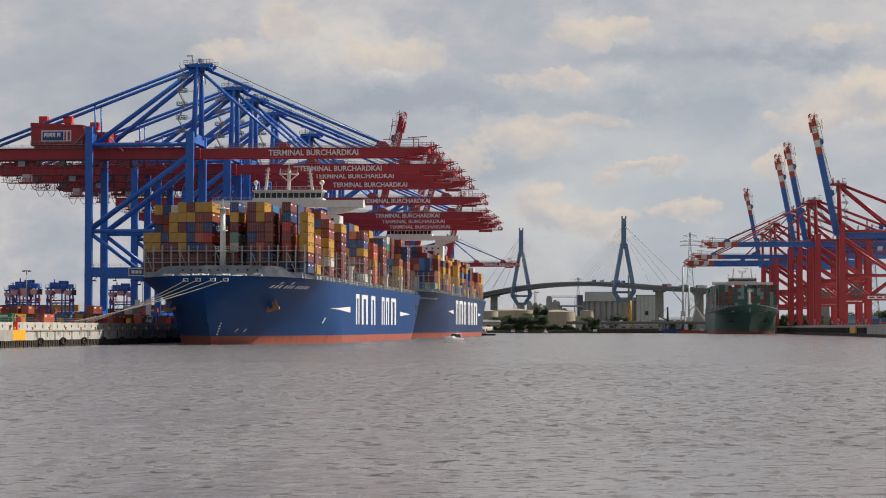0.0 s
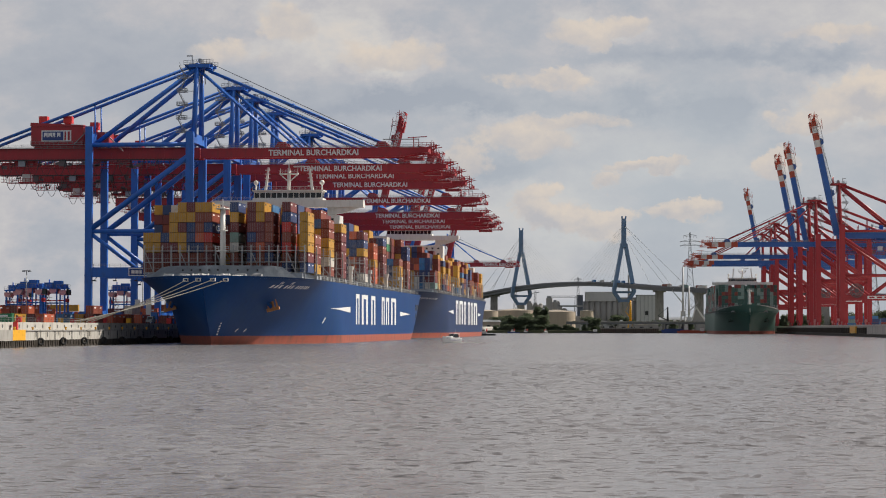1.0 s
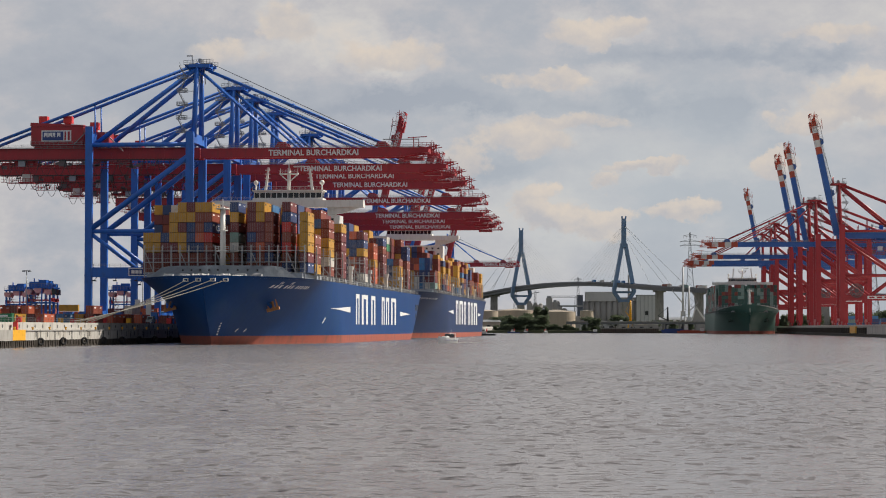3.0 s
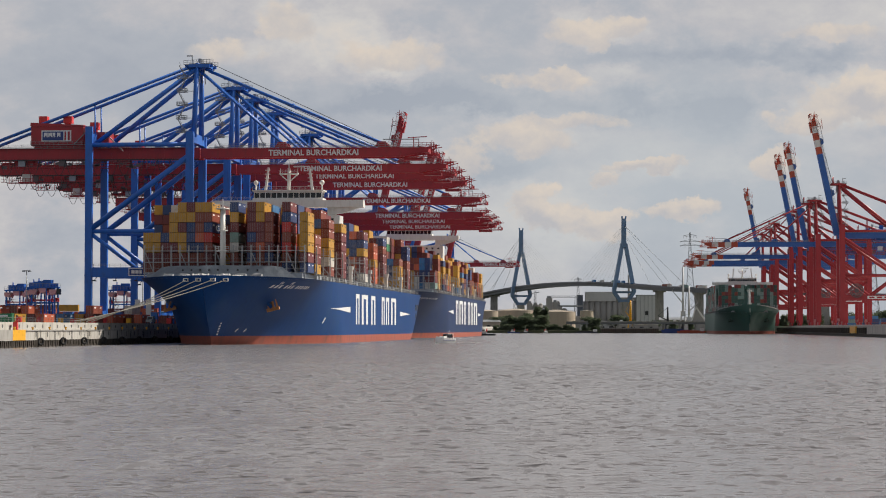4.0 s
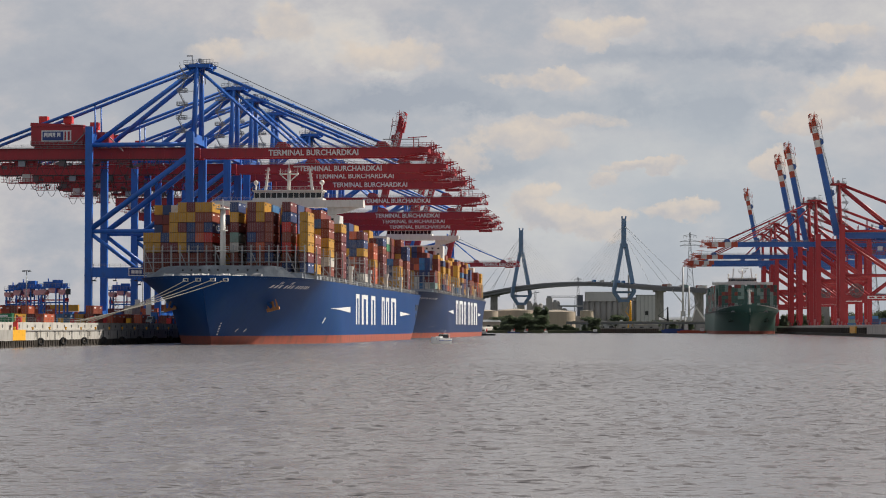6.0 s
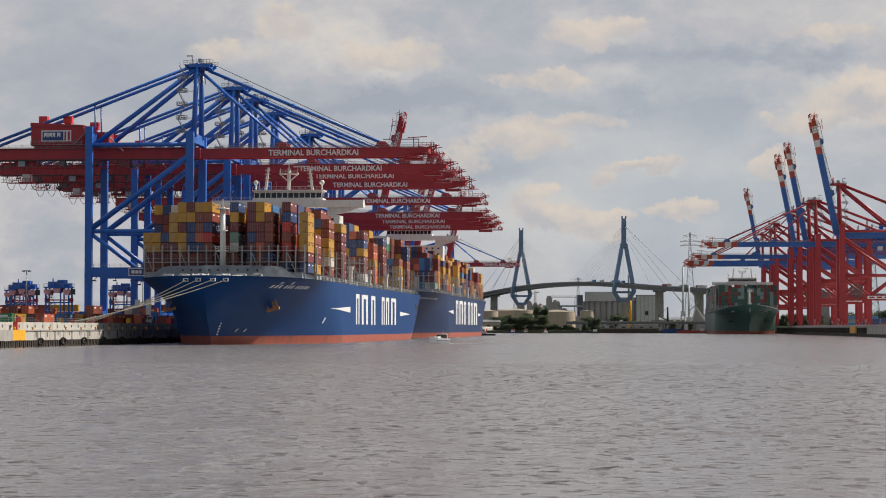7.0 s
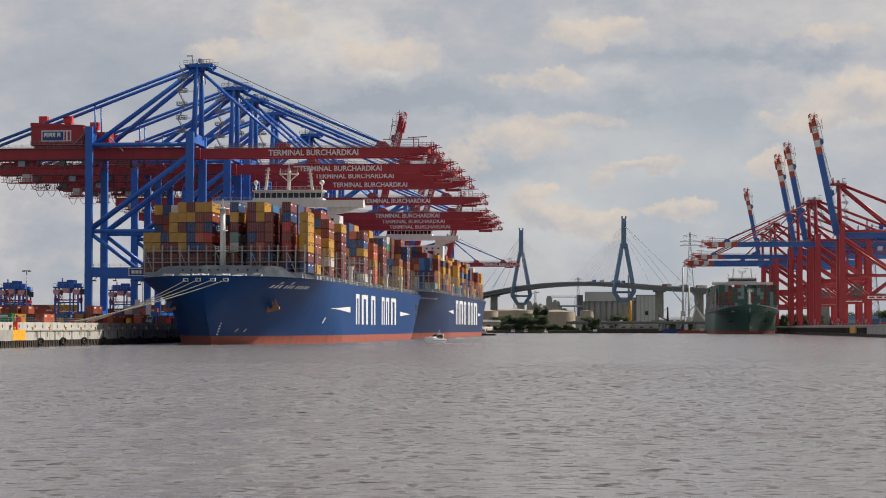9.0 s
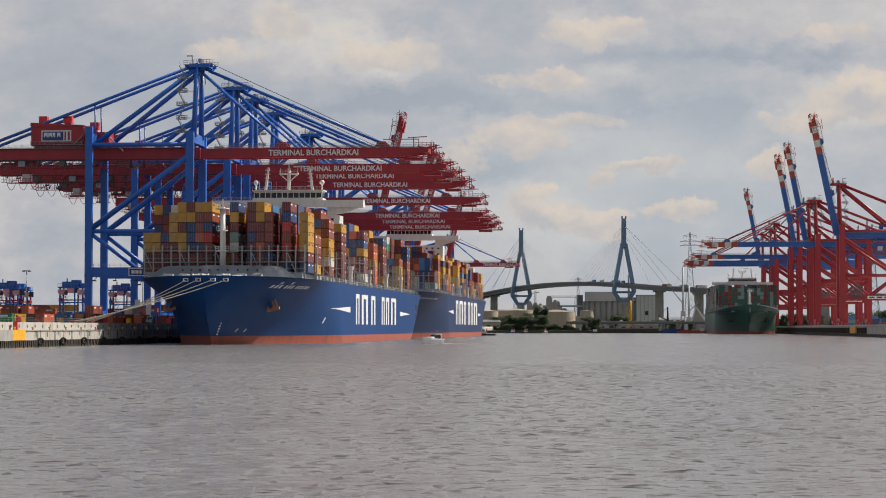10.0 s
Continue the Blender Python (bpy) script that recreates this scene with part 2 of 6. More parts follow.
def water():
    """One sheet to the horizon, with real wavelets on the stretch near the quay of the camera."""
    x0, x1, y0, y1 = -92.0, 44.0, 46.0, 310.0
    nx, ny = 420, 760
    xs, ys = np.linspace(x0, x1, nx), np.linspace(y0, y1, ny)
    gx, gy = np.meshgrid(xs, ys)
    rng = np.random.default_rng(4)
    z = np.zeros_like(gx)
    for i in range(64):
        wave = 0.8 * 1.018 ** i * (0.9 + 0.2 * rng.random())
        a = rng.normal(1.5, 0.5)
        amp = 0.0024 * wave ** 0.5 * (0.5 + rng.random())
        k = 2 * math.pi / wave
        z += amp * np.sin(k * (gx * math.cos(a) + gy * math.sin(a)) + rng.random() * 6.28)
    gust = np.zeros_like(gx)
    for i in range(9):
        wave, a = 18 + 60 * rng.random(), rng.random() * 3.14
        gust += np.sin(2 * math.pi / wave * (gx * math.cos(a) + gy * math.sin(a)) + rng.random() * 6.28)
    z *= np.clip(0.9 + 0.06 * gust, 0.6, 1.25)
    z += 9.0 * np.maximum(z, 0) ** 2
    edge = np.minimum(np.minimum(gx - x0, x1 - gx), np.minimum(gy - y0, y1 - gy))
    z *= np.clip(edge / 25, 0, 1)
    verts = np.stack([gx, gy, z], -1).reshape(-1, 3)
    idx = np.arange(nx * ny).reshape(ny, nx)
    quads = np.stack([idx[:-1, :-1], idx[:-1, 1:], idx[1:, 1:], idx[1:, :-1]], -1).reshape(-1, 4)
    far = np.array([(-6000, -3000, 0), (6000, -3000, 0), (6000, 8000, 0), (-6000, 8000, 0), (x0, y0, 0), (x1, y0, 0), (x1, y1, 0), (x0, y1, 0)], float)
    o = len(verts)
    rim = np.array([(o, o + 1, o + 5, o + 4), (o + 1, o + 2, o + 6, o + 5), (o + 2, o + 3, o + 7, o + 6), (o + 3, o, o + 4, o + 7)])
    me = bpy.data.meshes.new("water")
    me.from_pydata(np.vstack([verts, far]).tolist(), [], np.vstack([quads, rim]).tolist())
    me.polygons.foreach_set("use_smooth", [True] * len(me.polygons))
    me.materials.append(water_material())
    return tagged(new("water", me), "choppy grey-brown harbour water", "water", kind="structure")


WATER = water()
QX = -146.0          # face of the near quay
QZ, YARD = 3.95, 6.05  # ledge and yard heights


def near_quay():
    y0, y1 = 380.0, 2400.0
    boxed("ground", (-2500, QX - 3.0, y0, 2500, -4, YARD - 0.02), M_ASPHALT)
    tagged(bpy.data.objects["ground"], "grey asphalt container yard behind the quay", "ground", kind="structure")
    e = base("quay_wall", pose(0, 0, 0), "whitewashed concrete quay wall in two steps with tyre fenders", "quay", kind="structure")
    boxed("lower_wall", (QX - 3.2, QX, y0, y1, 1.6, QZ), M_QUAY_WHITE, e)
    boxed("upper_wall", (QX - 4.2, QX - 2.8, y0, y1, QZ, YARD), M_QUAY_WHITE, e)
    boxed("cap", (QX - 3.2, QX + 0.25, y0, y1, QZ, QZ + 0.22), M_CONCRETE, e)
    boxed("back_wall", (QX - 3.2, QX - 0.8, y0, y1, -4, 1.6), M_TIMBER, e, "dark tarred pile wall")
    pm = B()
    box(pm, -0.45, 0.1, -1.15, 1.15, -4, 1.7)
    bar(pm, (0.1, 0, 0.4), (0.1, 0, 1.7), 0.35)
    pile = part("pile", pm, M_TIMBER, e)
    for i in range(1, 50):
        p = new("pile", pile.data)
        p.parent = e
        p.location = (QX, 500 + i * 3.3 + 0.3 * math.sin(i * 7), 0)
    pile.location = (QX, 500, 0)
    return e


near_quay()


# ------------------------------------------------------------------ ships
def hull_half(y, z, L, half, zdeck, sheer, bow_deck=46, bow_wl=86, stem_wl=13):
    """Half-breadth of a hull at y metres from the stem and z over the water."""
    zt = zdeck + sheer * max(0, 1 - y / 60) ** 1.5
    k = min(1, max(0, z / zt)) ** 2.1
    start = stem_wl * (1 - min(1, max(0, z / (zt * 0.9)))) ** 1.4
    td = min(1, max(0, y - start) / bow_deck)
    tw = min(1, max(0, y - start) / bow_wl)
    hb = half * (1 - (1 - td) ** 2.3) ** 0.72 * k + half * (1 - (1 - tw) ** 1.38) * (1 - k)
    if y > L - 60:
        u = (y - (L - 60)) / 60
        hb *= 1 - 0.10 * u * u * (1 - k) - 0.02 * u
    return hb, start


def hull_form(L, beam, zdeck, sheer, boot):
    """A lofted hull, stem at y=0, stern at y=L, on the waterline."""
    levels = [-4.0, 0.0, boot, boot + 0.02, 4.5, 6.5, 8.5, 10.5, 12.5, 14.5]
    ys = [0, 1, 2, 3.2, 4.5, 6, 8, 10, 12, 14, 16.5, 19, 22, 25, 28, 32, 36, 40, 45, 50, 53, 56, 59, 62, 65, 68, 72, 76, 80, 84, 88, 92, 98, 104, 112, 140, 200, L - 90, L - 76, L - 66, L - 57, L - 50, L - 42, L - 32, L - 20, L - 9, L - 3, L]
    bm = B()
    rows = []
    for y in ys:
        zt = zdeck + sheer * max(0, 1 - y / 60) ** 1.5
        cut = -4 + 13.5 * ((y - (L - 76)) / 76) ** 1.25 if y > L - 76 else -9
        row = []
        for z in levels + [zt * 0.93, zt]:
            zz = max(z, cut)
            start = hull_half(y, zz, L, beam / 2, zdeck, sheer)[1]
            y2 = y + start * max(0, 1 - y / 60)
            row.append((hull_half(y2, zz, L, beam / 2, zdeck, sheer)[0], y2, zz))
        rows.append(row)
    for side in (1, -1):
        grid = [[bm.verts.new((side * h, y, z)) for h, y, z in row] for row in rows]
        for i in range(len(grid) - 1):
            for j in range(len(grid[0]) - 1):
                q = (grid[i][j], grid[i + 1][j], grid[i + 1][j + 1], grid[i][j + 1])
                f = bm.faces.new(q if side == 1 else q[::-1])
                f.material_index = 1 if j < 2 else 0
                f.smooth = True
        if side == 1:
            right = grid
    for j in range(len(right[0]) - 1):
        bm.faces.new((right[-1][j], grid[-1][j], grid[-1][j + 1], right[-1][j + 1])).material_index = 1 if j < 2 else 0
    bmesh.ops.remove_doubles(bm, verts=bm.verts, dist=0.004)
    bmesh.ops.dissolve_degenerate(bm, edges=bm.edges, dist=0.001)
    for ed in bm.edges:
        if all(abs(v.co.x) < 0.01 and v.co.y < 20 for v in ed.verts):
            ed.smooth = False
    deck = [(rows[i][-1][0], rows[i][-1][1]) for i in range(len(rows))]
    return bm, deck


def deck_half(deck, y):
    for (h0, y0), (h1, y1) in zip(deck, deck[1:]):
        if y0 <= y <= y1:
            return h0 + (h1 - h0) * (y - y0) / max(1e-6, y1 - y0)
    return deck[-1][0]


CW, CL, CH = 2.44, 12.19, 2.9


def container_mesh(name, material):
    """A 40-foot steel box: corner posts, rails, corrugated sides, and doors with lock rods on the -y end."""
    bm = B()
    t = 0.09
    for x in (0, CW - 0.16):
        for y in (0, CL - 0.16):
            box(bm, x, x + 0.16, y, y + 0.16, 0, CH)
    for z in (0.08, CH - 0.22):
        for x in (0, CW - t):
            box(bm, x, x + t, 0.16, CL - 0.16, z, z + 0.14)
        for y in (0, CL - t):
            box(bm, 0.16, CW - 0.16, y, y + t, z, z + 0.14)
    n = 22
    for s, x in ((-1, 0.03), (1, CW - 0.03)):
        pts = []
        for i in range(n + 1):
            y = 0.16 + (CL - 0.32) * i / n
            pts.append((x - s * (0.05 if i % 2 else 0.0), y))
        lo = [bm.verts.new((px, py, 0.22)) for px, py in pts]
        hi = [bm.verts.new((px, py, CH - 0.22)) for px, py in pts]
        for i in range(n):
            q = (lo[i], lo[i + 1], hi[i + 1], hi[i])
            bm.faces.new(q if s == 1 else q[::-1])
    box(bm, 0.16, CW - 0.16, 0.05, 0.09, 0.22, CH - 0.22)
    box(bm, 0.16, CW - 0.16, CL - 0.09, CL - 0.05, 0.22, CH - 0.22)
    box(bm, 0.05, CW - 0.05, 0.1, CL - 0.1, CH - 0.15, CH - 0.10)
    box(bm, 0.05, CW - 0.05, 0.1, CL - 0.1, 0.1, 0.16)
    # painted markings: blocks high on each side
    for x in (-0.005, CW - 0.035):
        box(bm, x, x + 0.04, 1.2, 3.4, CH - 1.0, CH - 0.5, 2)
        box(bm, x, x + 0.04, 8.6, 10.9, CH - 0.9, CH - 0.6, 2)
    for x in (0.45, 0.95, 1.49, 1.99):
        bar(bm, (x, 0.03, 0.16), (x, 0.03, CH - 0.16), 0.05, mi=1)
    me = bpy.data.meshes.new(name)
    bm.normal_update()
    bm.to_mesh(me)
    bm.free()
    me.materials.append(material)
    me.materials.append(M_RAIL)
    me.materials.append(M_DARK if "yellow" in name or "white" in name else M_SIGN_WHITE)
    return me


PAINTS = {
    "ochre-yellow": (0.52, 0.275, 0.038), "brown-red": (0.24, 0.060, 0.038), "dark blue": (0.030, 0.062, 0.17),
    "orange-red": (0.54, 0.120, 0.055), "maroon": (0.165, 0.036, 0.040), "mid-blue": (0.055, 0.19, 0.40),
    "green": (0.030, 0.25, 0.105), "off-white": (0.60, 0.57, 0.52), "grey-green": (0.20, 0.30, 0.265), "red": (0.50, 0.042, 0.035), "dark green": (0.035, 0.105, 0.085)}
BOXES = {k: container_mesh("container_" + k.replace("-", "_").replace(" ", "_"), mat("container_paint_" + k.replace(" ", "_"), v, 0.5, var=0.22, dirt=RUST, dirt_amount=0.35, streak=2)) for k, v in PAINTS.items()}
COLOURS = ["ochre-yellow"] * 9 + ["brown-red"] * 6 + ["dark blue"] * 6 + ["orange-red"] * 2 + ["maroon"] * 5 + ["mid-blue"] + ["grey-green", "off-white"]
RARE = COLOURS + ["green", "off-white", "red", "mid-blue"]
rng = random.Random(7)


def container(x, y, z, colour, group, where, turn=0):
    ob = new("container", BOXES[colour])
    ob.matrix_basis = pose(x, y, z, 0, 0, turn)
    return tagged(ob, f"{colour} corrugated steel shipping container {where}", "container", group)


NAMES = list(PAINTS)


def plain_box(bm, x, y, z, colour, turned=False):
    """One box of a joined far stack."""
    i = NAMES.index(colour)
    w, l = (CL, CW) if turned else (CW, CL)
    box(bm, x, x + w, y, y + l, z + 0.07, z + CH - 0.07, i)


def stack(bm, name, label, parent=None):
    ob = part(name, bm, [BOXES[k].materials[0] for k in NAMES], parent)
    return tagged(ob, label, "containers", kind="stuff")


def container_ship(name, x, y, L, zdeck, hull_mat, label, sheer=1.3, tiers=None, bays=20, first=30.0, bridge_y=140.0, group="", where="", starboard=(6, 6, 5, 6), hatch=3.1, funnel_y=None, breakwater=True, beam=51.0, letters=True, colours=COLOURS, wing_z=44.5, outer=((6, 5, 0), (7, 6, 4), (7, 7, 6)), single=2, lash=6.2, lower=0, anchor=(0.46, 0.21, 0.085), mast_h=1.0):
    e = base(name, pose(x, y, 0), label, "container ship")
    bm, deck = hull_form(L, beam, zdeck, sheer, 2.4)
    hull = part("hull", bm, [hull_mat, M_BOOT], e)
    bm = B()
    ring = [(h - 0.3, yy) for h, yy in deck if h > 0.4]
    pts = [bm.verts.new((h, yy, zdeck - 0.25)) for h, yy in ring] + [bm.verts.new((-h, yy, zdeck - 0.25)) for h, yy in ring[::-1]]
    bm.faces.new(pts)
    part("main_deck", bm, M_DECK_GREY, e)
    half = beam / 2
    # rails along the deck edge
    rm = B()
    for s in (-1, 1):
        prev = None
        for yy in [46 + 8 * i for i in range(int((L - 50) / 8) + 1)]:
            p = (s * (deck_half(deck, yy) - 0.4), yy, zdeck)
            if prev:
                railing(rm, prev, p, 1.2, 2.6, 0.09)
            prev = p
    tagged(part("deck_railing", rm, M_LASH, e), kind="stuff")
    hm = B()
    box(hm, -half + 3.0, half - 3.0, first - 2, L - 14, zdeck - 0.3, zdeck + hatch - 0.25)
    part("hatch_coaming", hm, M_DECK_GREY, e)
    # pedestals that carry the outboard stacks
    pm = B()
    for i in range(bays * 2):
        yy = first + 16 + i * 7.25
        if yy > L - 14:
            break
        for s in (-1, 1):
            xx = s * (deck_half(deck, yy) - 1.6)
            bar(pm, (xx, yy, zdeck - 0.2), (xx, yy, zdeck + hatch - 0.05), 0.5, 0.9)
    tagged(part("deck_pedestal", pm, M_LASH, e), kind="stuff")
    # white ventilator posts on the deck edge
    for k in range(4):
        yy = 126 + k * 52
        if yy < L - 30:
            vm = B()
            xx = half - 1.3
            box(vm, xx - 0.6, xx + 0.6, yy - 0.7, yy + 0.7, zdeck - 0.2, zdeck + 5.0)
            box(vm, xx - 0.9, xx + 0.9, yy - 1.0, yy + 1.0, zdeck + 5.0, zdeck + 6.2)
            part("ventilator", vm, M_WHITE, e, "white box-headed deck ventilator")
    # lashing bridges
    pitch = 14.6
    skip = [i for i in range(bays) if bridge_y - 7 < first + i * pitch + 6 < bridge_y + 13]
    if funnel_y:
        skip += [i for i in range(bays) if funnel_y - 7 < first + i * pitch + 6 < funnel_y + 11]
    for i in range(bays + 1):
        yy = first + i * pitch - 1.6
        if yy > L - 12:
            continue
        w = deck_half(deck, yy) - 1.0
        lb = B()
        n = int(w * 2 / (2.52 if i == 0 else 5.02))
        top = zdeck + hatch + lash
        for j in range(n + 1):
            xx = -w + 2 * w * j / n
            bar(lb, (xx, yy, zdeck - 0.2), (xx, yy, top + 1.6), 0.36)
        for z in (zdeck + hatch, zdeck + hatch + lash * 0.48, top):
            bar(lb, (-w, yy, z), (w, yy, z), 0.9, 0.22)
            bar(lb, (-w, yy - 0.5, z + 1.1), (w, yy - 0.5, z + 1.1), 0.09)
        for j in range(0, n, 4):
            xx = -w + 2 * w * j / n
            bar(lb, (xx, yy, top), (xx + 2 * w / n, yy, zdeck + hatch), 0.22)
        part("lashing_bridge", lb, M_LASH, e)
    # boxes on deck
    z0 = zdeck + hatch
    core = B()
    r = random.Random(len(name) + int(y))
    for i in range(bays):
        if i in skip or first + i * pitch + CL > L - 8:
            continue
        yy = first + i * pitch
        w = min(deck_half(deck, yy), deck_half(deck, yy + CL)) - 0.5
        n = int(2 * w / 2.52)
        left = -n * 2.52 / 2
        o3 = outer[i % len(outer)]
        for j in range(n):
            if i == 0 and tiers:
                column = tiers[min(len(tiers) - 1, int(j * len(tiers) / n))]
                k = len(column)
            elif j >= n - 3:
                k = o3[j - n + 3]
            else:
                k = r.choice((6, 7, 7, 7, 6, 5)) - lower
            col = r.choice(colours)
            for t in range(k):
                if r.random() < 0.62:
                    col = r.choice(colours if r.random() < 0.8 or colours is not COLOURS else RARE)
                if i == 0 and tiers:
                    col = LETTER[column[t]]
                if single and (j >= n - single or i == 0):
                    container(x + left + j * 2.52 + 0.04, y + yy, z0 + t * CH, col, group, where)
                else:
                    plain_box(core, left + j * 2.52 + 0.04, yy, z0 + t * CH, col)
    blk = stack(core, "container_block", "densely stacked mixed steel containers " + where)
    blk.location = (x, y, 0)
    # deckhouse with full-width bridge
    d = B()
    box(d, -half + 8, half - 8, bridge_y, bridge_y + 11, zdeck, wing_z - 2.6)
    part("deckhouse", d, M_WHITE, e, "white painted deckhouse tower")
    for lv in range(3):
        z = wing_z - 4.6 - lv * 3.0
        for s in (-1, 1):
            wm = B()
            for k in range(5):
                xx = s * (3.2 + k * 3.0)
                box(wm, xx - 0.45, xx + 0.45, bridge_y - 0.04, bridge_y + 0.1, z, z + 0.9)
            tagged(part("window_row", wm, M_GLASS, e), kind="stuff")
    d = B()
    box(d, -half - 0.3, half + 0.3, bridge_y - 1.2, bridge_y + 4.5, wing_z, wing_z + 2.4)
    for s in (-1, 1):
        vs = [bm2 for bm2 in (
            d.verts.new((s * (half - 1), bridge_y + 0.2, wing_z)), d.verts.new((s * (half - 12), bridge_y + 0.2, wing_z)), d.verts.new((s * (half - 12), bridge_y + 0.2, wing_z - 2.8)), d.verts.new((s * (half - 6), bridge_y + 0.2, wing_z - 1.7)),
            d.verts.new((s * (half - 1), bridge_y + 3, wing_z)), d.verts.new((s * (half - 12), bridge_y + 3, wing_z)), d.verts.new((s * (half - 12), bridge_y + 3, wing_z - 2.8)), d.verts.new((s * (half - 6), bridge_y + 3, wing_z - 1.7)))]
        for q in FACES:
            f = [vs[a] for a in q]
            d.faces.new(f if s == -1 else f[::-1])
    part("bridge_wing", d, M_WHITE, e, "white full-width bridge wing")
    wh = B()
    box(wh, -12, 12, bridge_y + 0.2, bridge_y + 8, wing_z + 2.4, wing_z + 3.3)
    box(wh, -11.6, 11.6, bridge_y + 0.6, bridge_y + 7.6, wing_z + 5.0, wing_z + 5.6)
    box(wh, -12.2, 12.2, bridge_y, bridge_y + 8.2, wing_z + 5.6, wing_z + 6.0)
    for j in range(13):
        bar(wh, (-11.5 + j * 1.917, bridge_y + 0.4, wing_z + 3.2), (-11.5 + j * 1.917, bridge_y + 0.7, wing_z + 5.2), 0.24)
    house = part("wheelhouse", wh, M_WHITE, e)
    gl = B()
    box(gl, -11.4, 11.4, bridge_y + 0.65, bridge_y + 7.4, wing_z + 3.2, wing_z + 5.1)
    part("window_band", gl, M_GLASS, house, "dark tinted wheelhouse windows")
    rl = B()
    railing(rl, (-12, bridge_y, wing_z + 6), (12, bridge_y, wing_z + 6), 1.1, 2)
    railing(rl, (-half, bridge_y - 1.1, wing_z + 2.4), (-12.5, bridge_y - 1.1, wing_z + 2.4), 1.1, 2)
    part("bridge_railing", rl, M_WHITE, e)
    ms = B()
    zz = wing_z + 6
    tube(ms, (0, bridge_y + 3, zz), (0, bridge_y + 3, zz + 7.5), 0.7, 8, 0.45)
    box(ms, -3.2, 3.2, bridge_y + 2, bridge_y + 4, zz + 5.4, zz + 5.8)
    for s in (-1, 1):
        bar(ms, (0, bridge_y + 3, zz + 2.8), (s * 3, bridge_y + 3, zz + 5.4), 0.35)
        bar(ms, (s * 3, bridge_y + 3, zz + 5.8), (s * 3, bridge_y + 3, zz + 7.4), 0.2)
    tube(ms, (0, bridge_y + 3, zz + 7.5), (0, bridge_y + 3, zz + 9.2), 0.2, 6)
    bar(ms, (1.6, bridge_y + 2.6, zz + 8.0), (5.2, bridge_y + 2.6, zz + 8.0), 0.35, 0.5)
    railing(ms, (-3.2, bridge_y + 2, zz + 5.8), (3.2, bridge_y + 2, zz + 5.8), 1.0, 1)
    part("radar_mast", ms, M_WHITE, e)
    for s in (-1, 1):
        am = B()
        bar(am, (s * 8, bridge_y + 3, zz), (s * 7, bridge_y + 3, zz + 7.8), 0.9, 0.9, 0.6, 0.6)
        for k in range(5):
            bar(am, (s * 7.3 - 0.9, bridge_y + 3, zz + 1.5 + k * 1.35), (s * 7.3 + 0.9, bridge_y + 3, zz + 1.5 + k * 1.35), 0.25)
        part("signal_mast", am, M_WHITE, e)
        dm = B()
        bmesh.ops.create_uvsphere(dm, u_segments=12, v_segments=8, radius=0.85, matrix=pose(s * 11.3, bridge_y + 3, zz + 2.6))
        tube(dm, (s * 11.3, bridge_y + 3, zz - 0.2), (s * 11.3, bridge_y + 3, zz + 2), 0.3)
        part("radome", dm, M_WHITE, e, smooth=True)
    if funnel_y:
        fm = B()
        box(fm, -half + 14, half - 14, funnel_y, funnel_y + 9, zdeck, zdeck + 20)
        part("funnel_casing", fm, M_WHITE, e)
        fm = B()
        box(fm, -5, 5, funnel_y + 1, funnel_y + 8, zdeck + 20, zdeck + 23.5)
        part("funnel", fm, M_SIGN_BLUE, e)
    # forecastle
    if breakwater:
        bw = B()
        n = 12
        low, high = [], []
        for i in range(n + 1):
            s = -1 + 2 * i / n
            yy = 27 - 6.0 * (1 - abs(s))
            w = deck_half(deck, 27) - 0.8
            low.append(bw.verts.new((s * w, yy, zdeck - 0.2)))
            high.append(bw.verts.new((s * w * 0.78, yy + 1.0, zdeck + 3.7 if abs(s) < 0.97 else zdeck + 3.3)))
        for i in range(n):
            f = bw.faces.new((low[i], low[i + 1], high[i + 1], high[i]))
        geo = bmesh.ops.solidify(bw, geom=bw.faces[:], thickness=0.3)
        brk = part("breakwater", bw, M_DECK_GREY, e, "grey steel breakwater behind the forecastle")
        for i in range(9):
            s = -0.6 + 1.2 * i / 8
            hm = B()
            w = deck_half(deck, 27) - 0.8
            yy = 27 - 6.0 * (1 - abs(s)) + 0.55
            bmesh.ops.create_cone(hm, cap_ends=True, segments=10, radius1=0.28, radius2=0.28, depth=0.6, matrix=pose(s * w * 0.80, yy - 0.1, zdeck + 2.4, 90, 0, 0))
            part("porthole", hm, M_DARK, brk)
    my = 28.6 if breakwater else 11
    mm = B()
    tube(mm, (0, my, zdeck - 0.2), (0, my, zdeck + 3.4), 2.0, 12, 0.85)
    tube(mm, (0, my, zdeck + 3.4), (0, my, zdeck + 20.5 * mast_h), 0.85, 12, 0.62)
    for z, w in ((7.8, 1.9), (13.6, 1.6), (19.8, 2.0)):
        w *= mast_h
        tube(mm, (0, my, zdeck + z * mast_h), (0, my, zdeck + z * mast_h + 0.3), w, 10)
        railing(mm, (-w, my - w * 0.7, zdeck + z * mast_h + 0.3), (w, my - w * 0.7, zdeck + z * mast_h + 0.3), 1.1, 0.8, 0.08)
    bar(mm, (-2.2, my, zdeck + 21.5 * mast_h), (2.2, my, zdeck + 21.5 * mast_h), 0.4)
    bar(mm, (0, my, zdeck + 20.5 * mast_h), (0, my, zdeck + 22.8 * mast_h), 0.35)
    bar(mm, (0.95, my - 0.8, zdeck + 1), (0.95, my - 0.8, zdeck + 20 * mast_h), 0.12, 0.35)
    part("foremast", mm, M_WHITE, e, "white tubular foremast with lamp platforms")
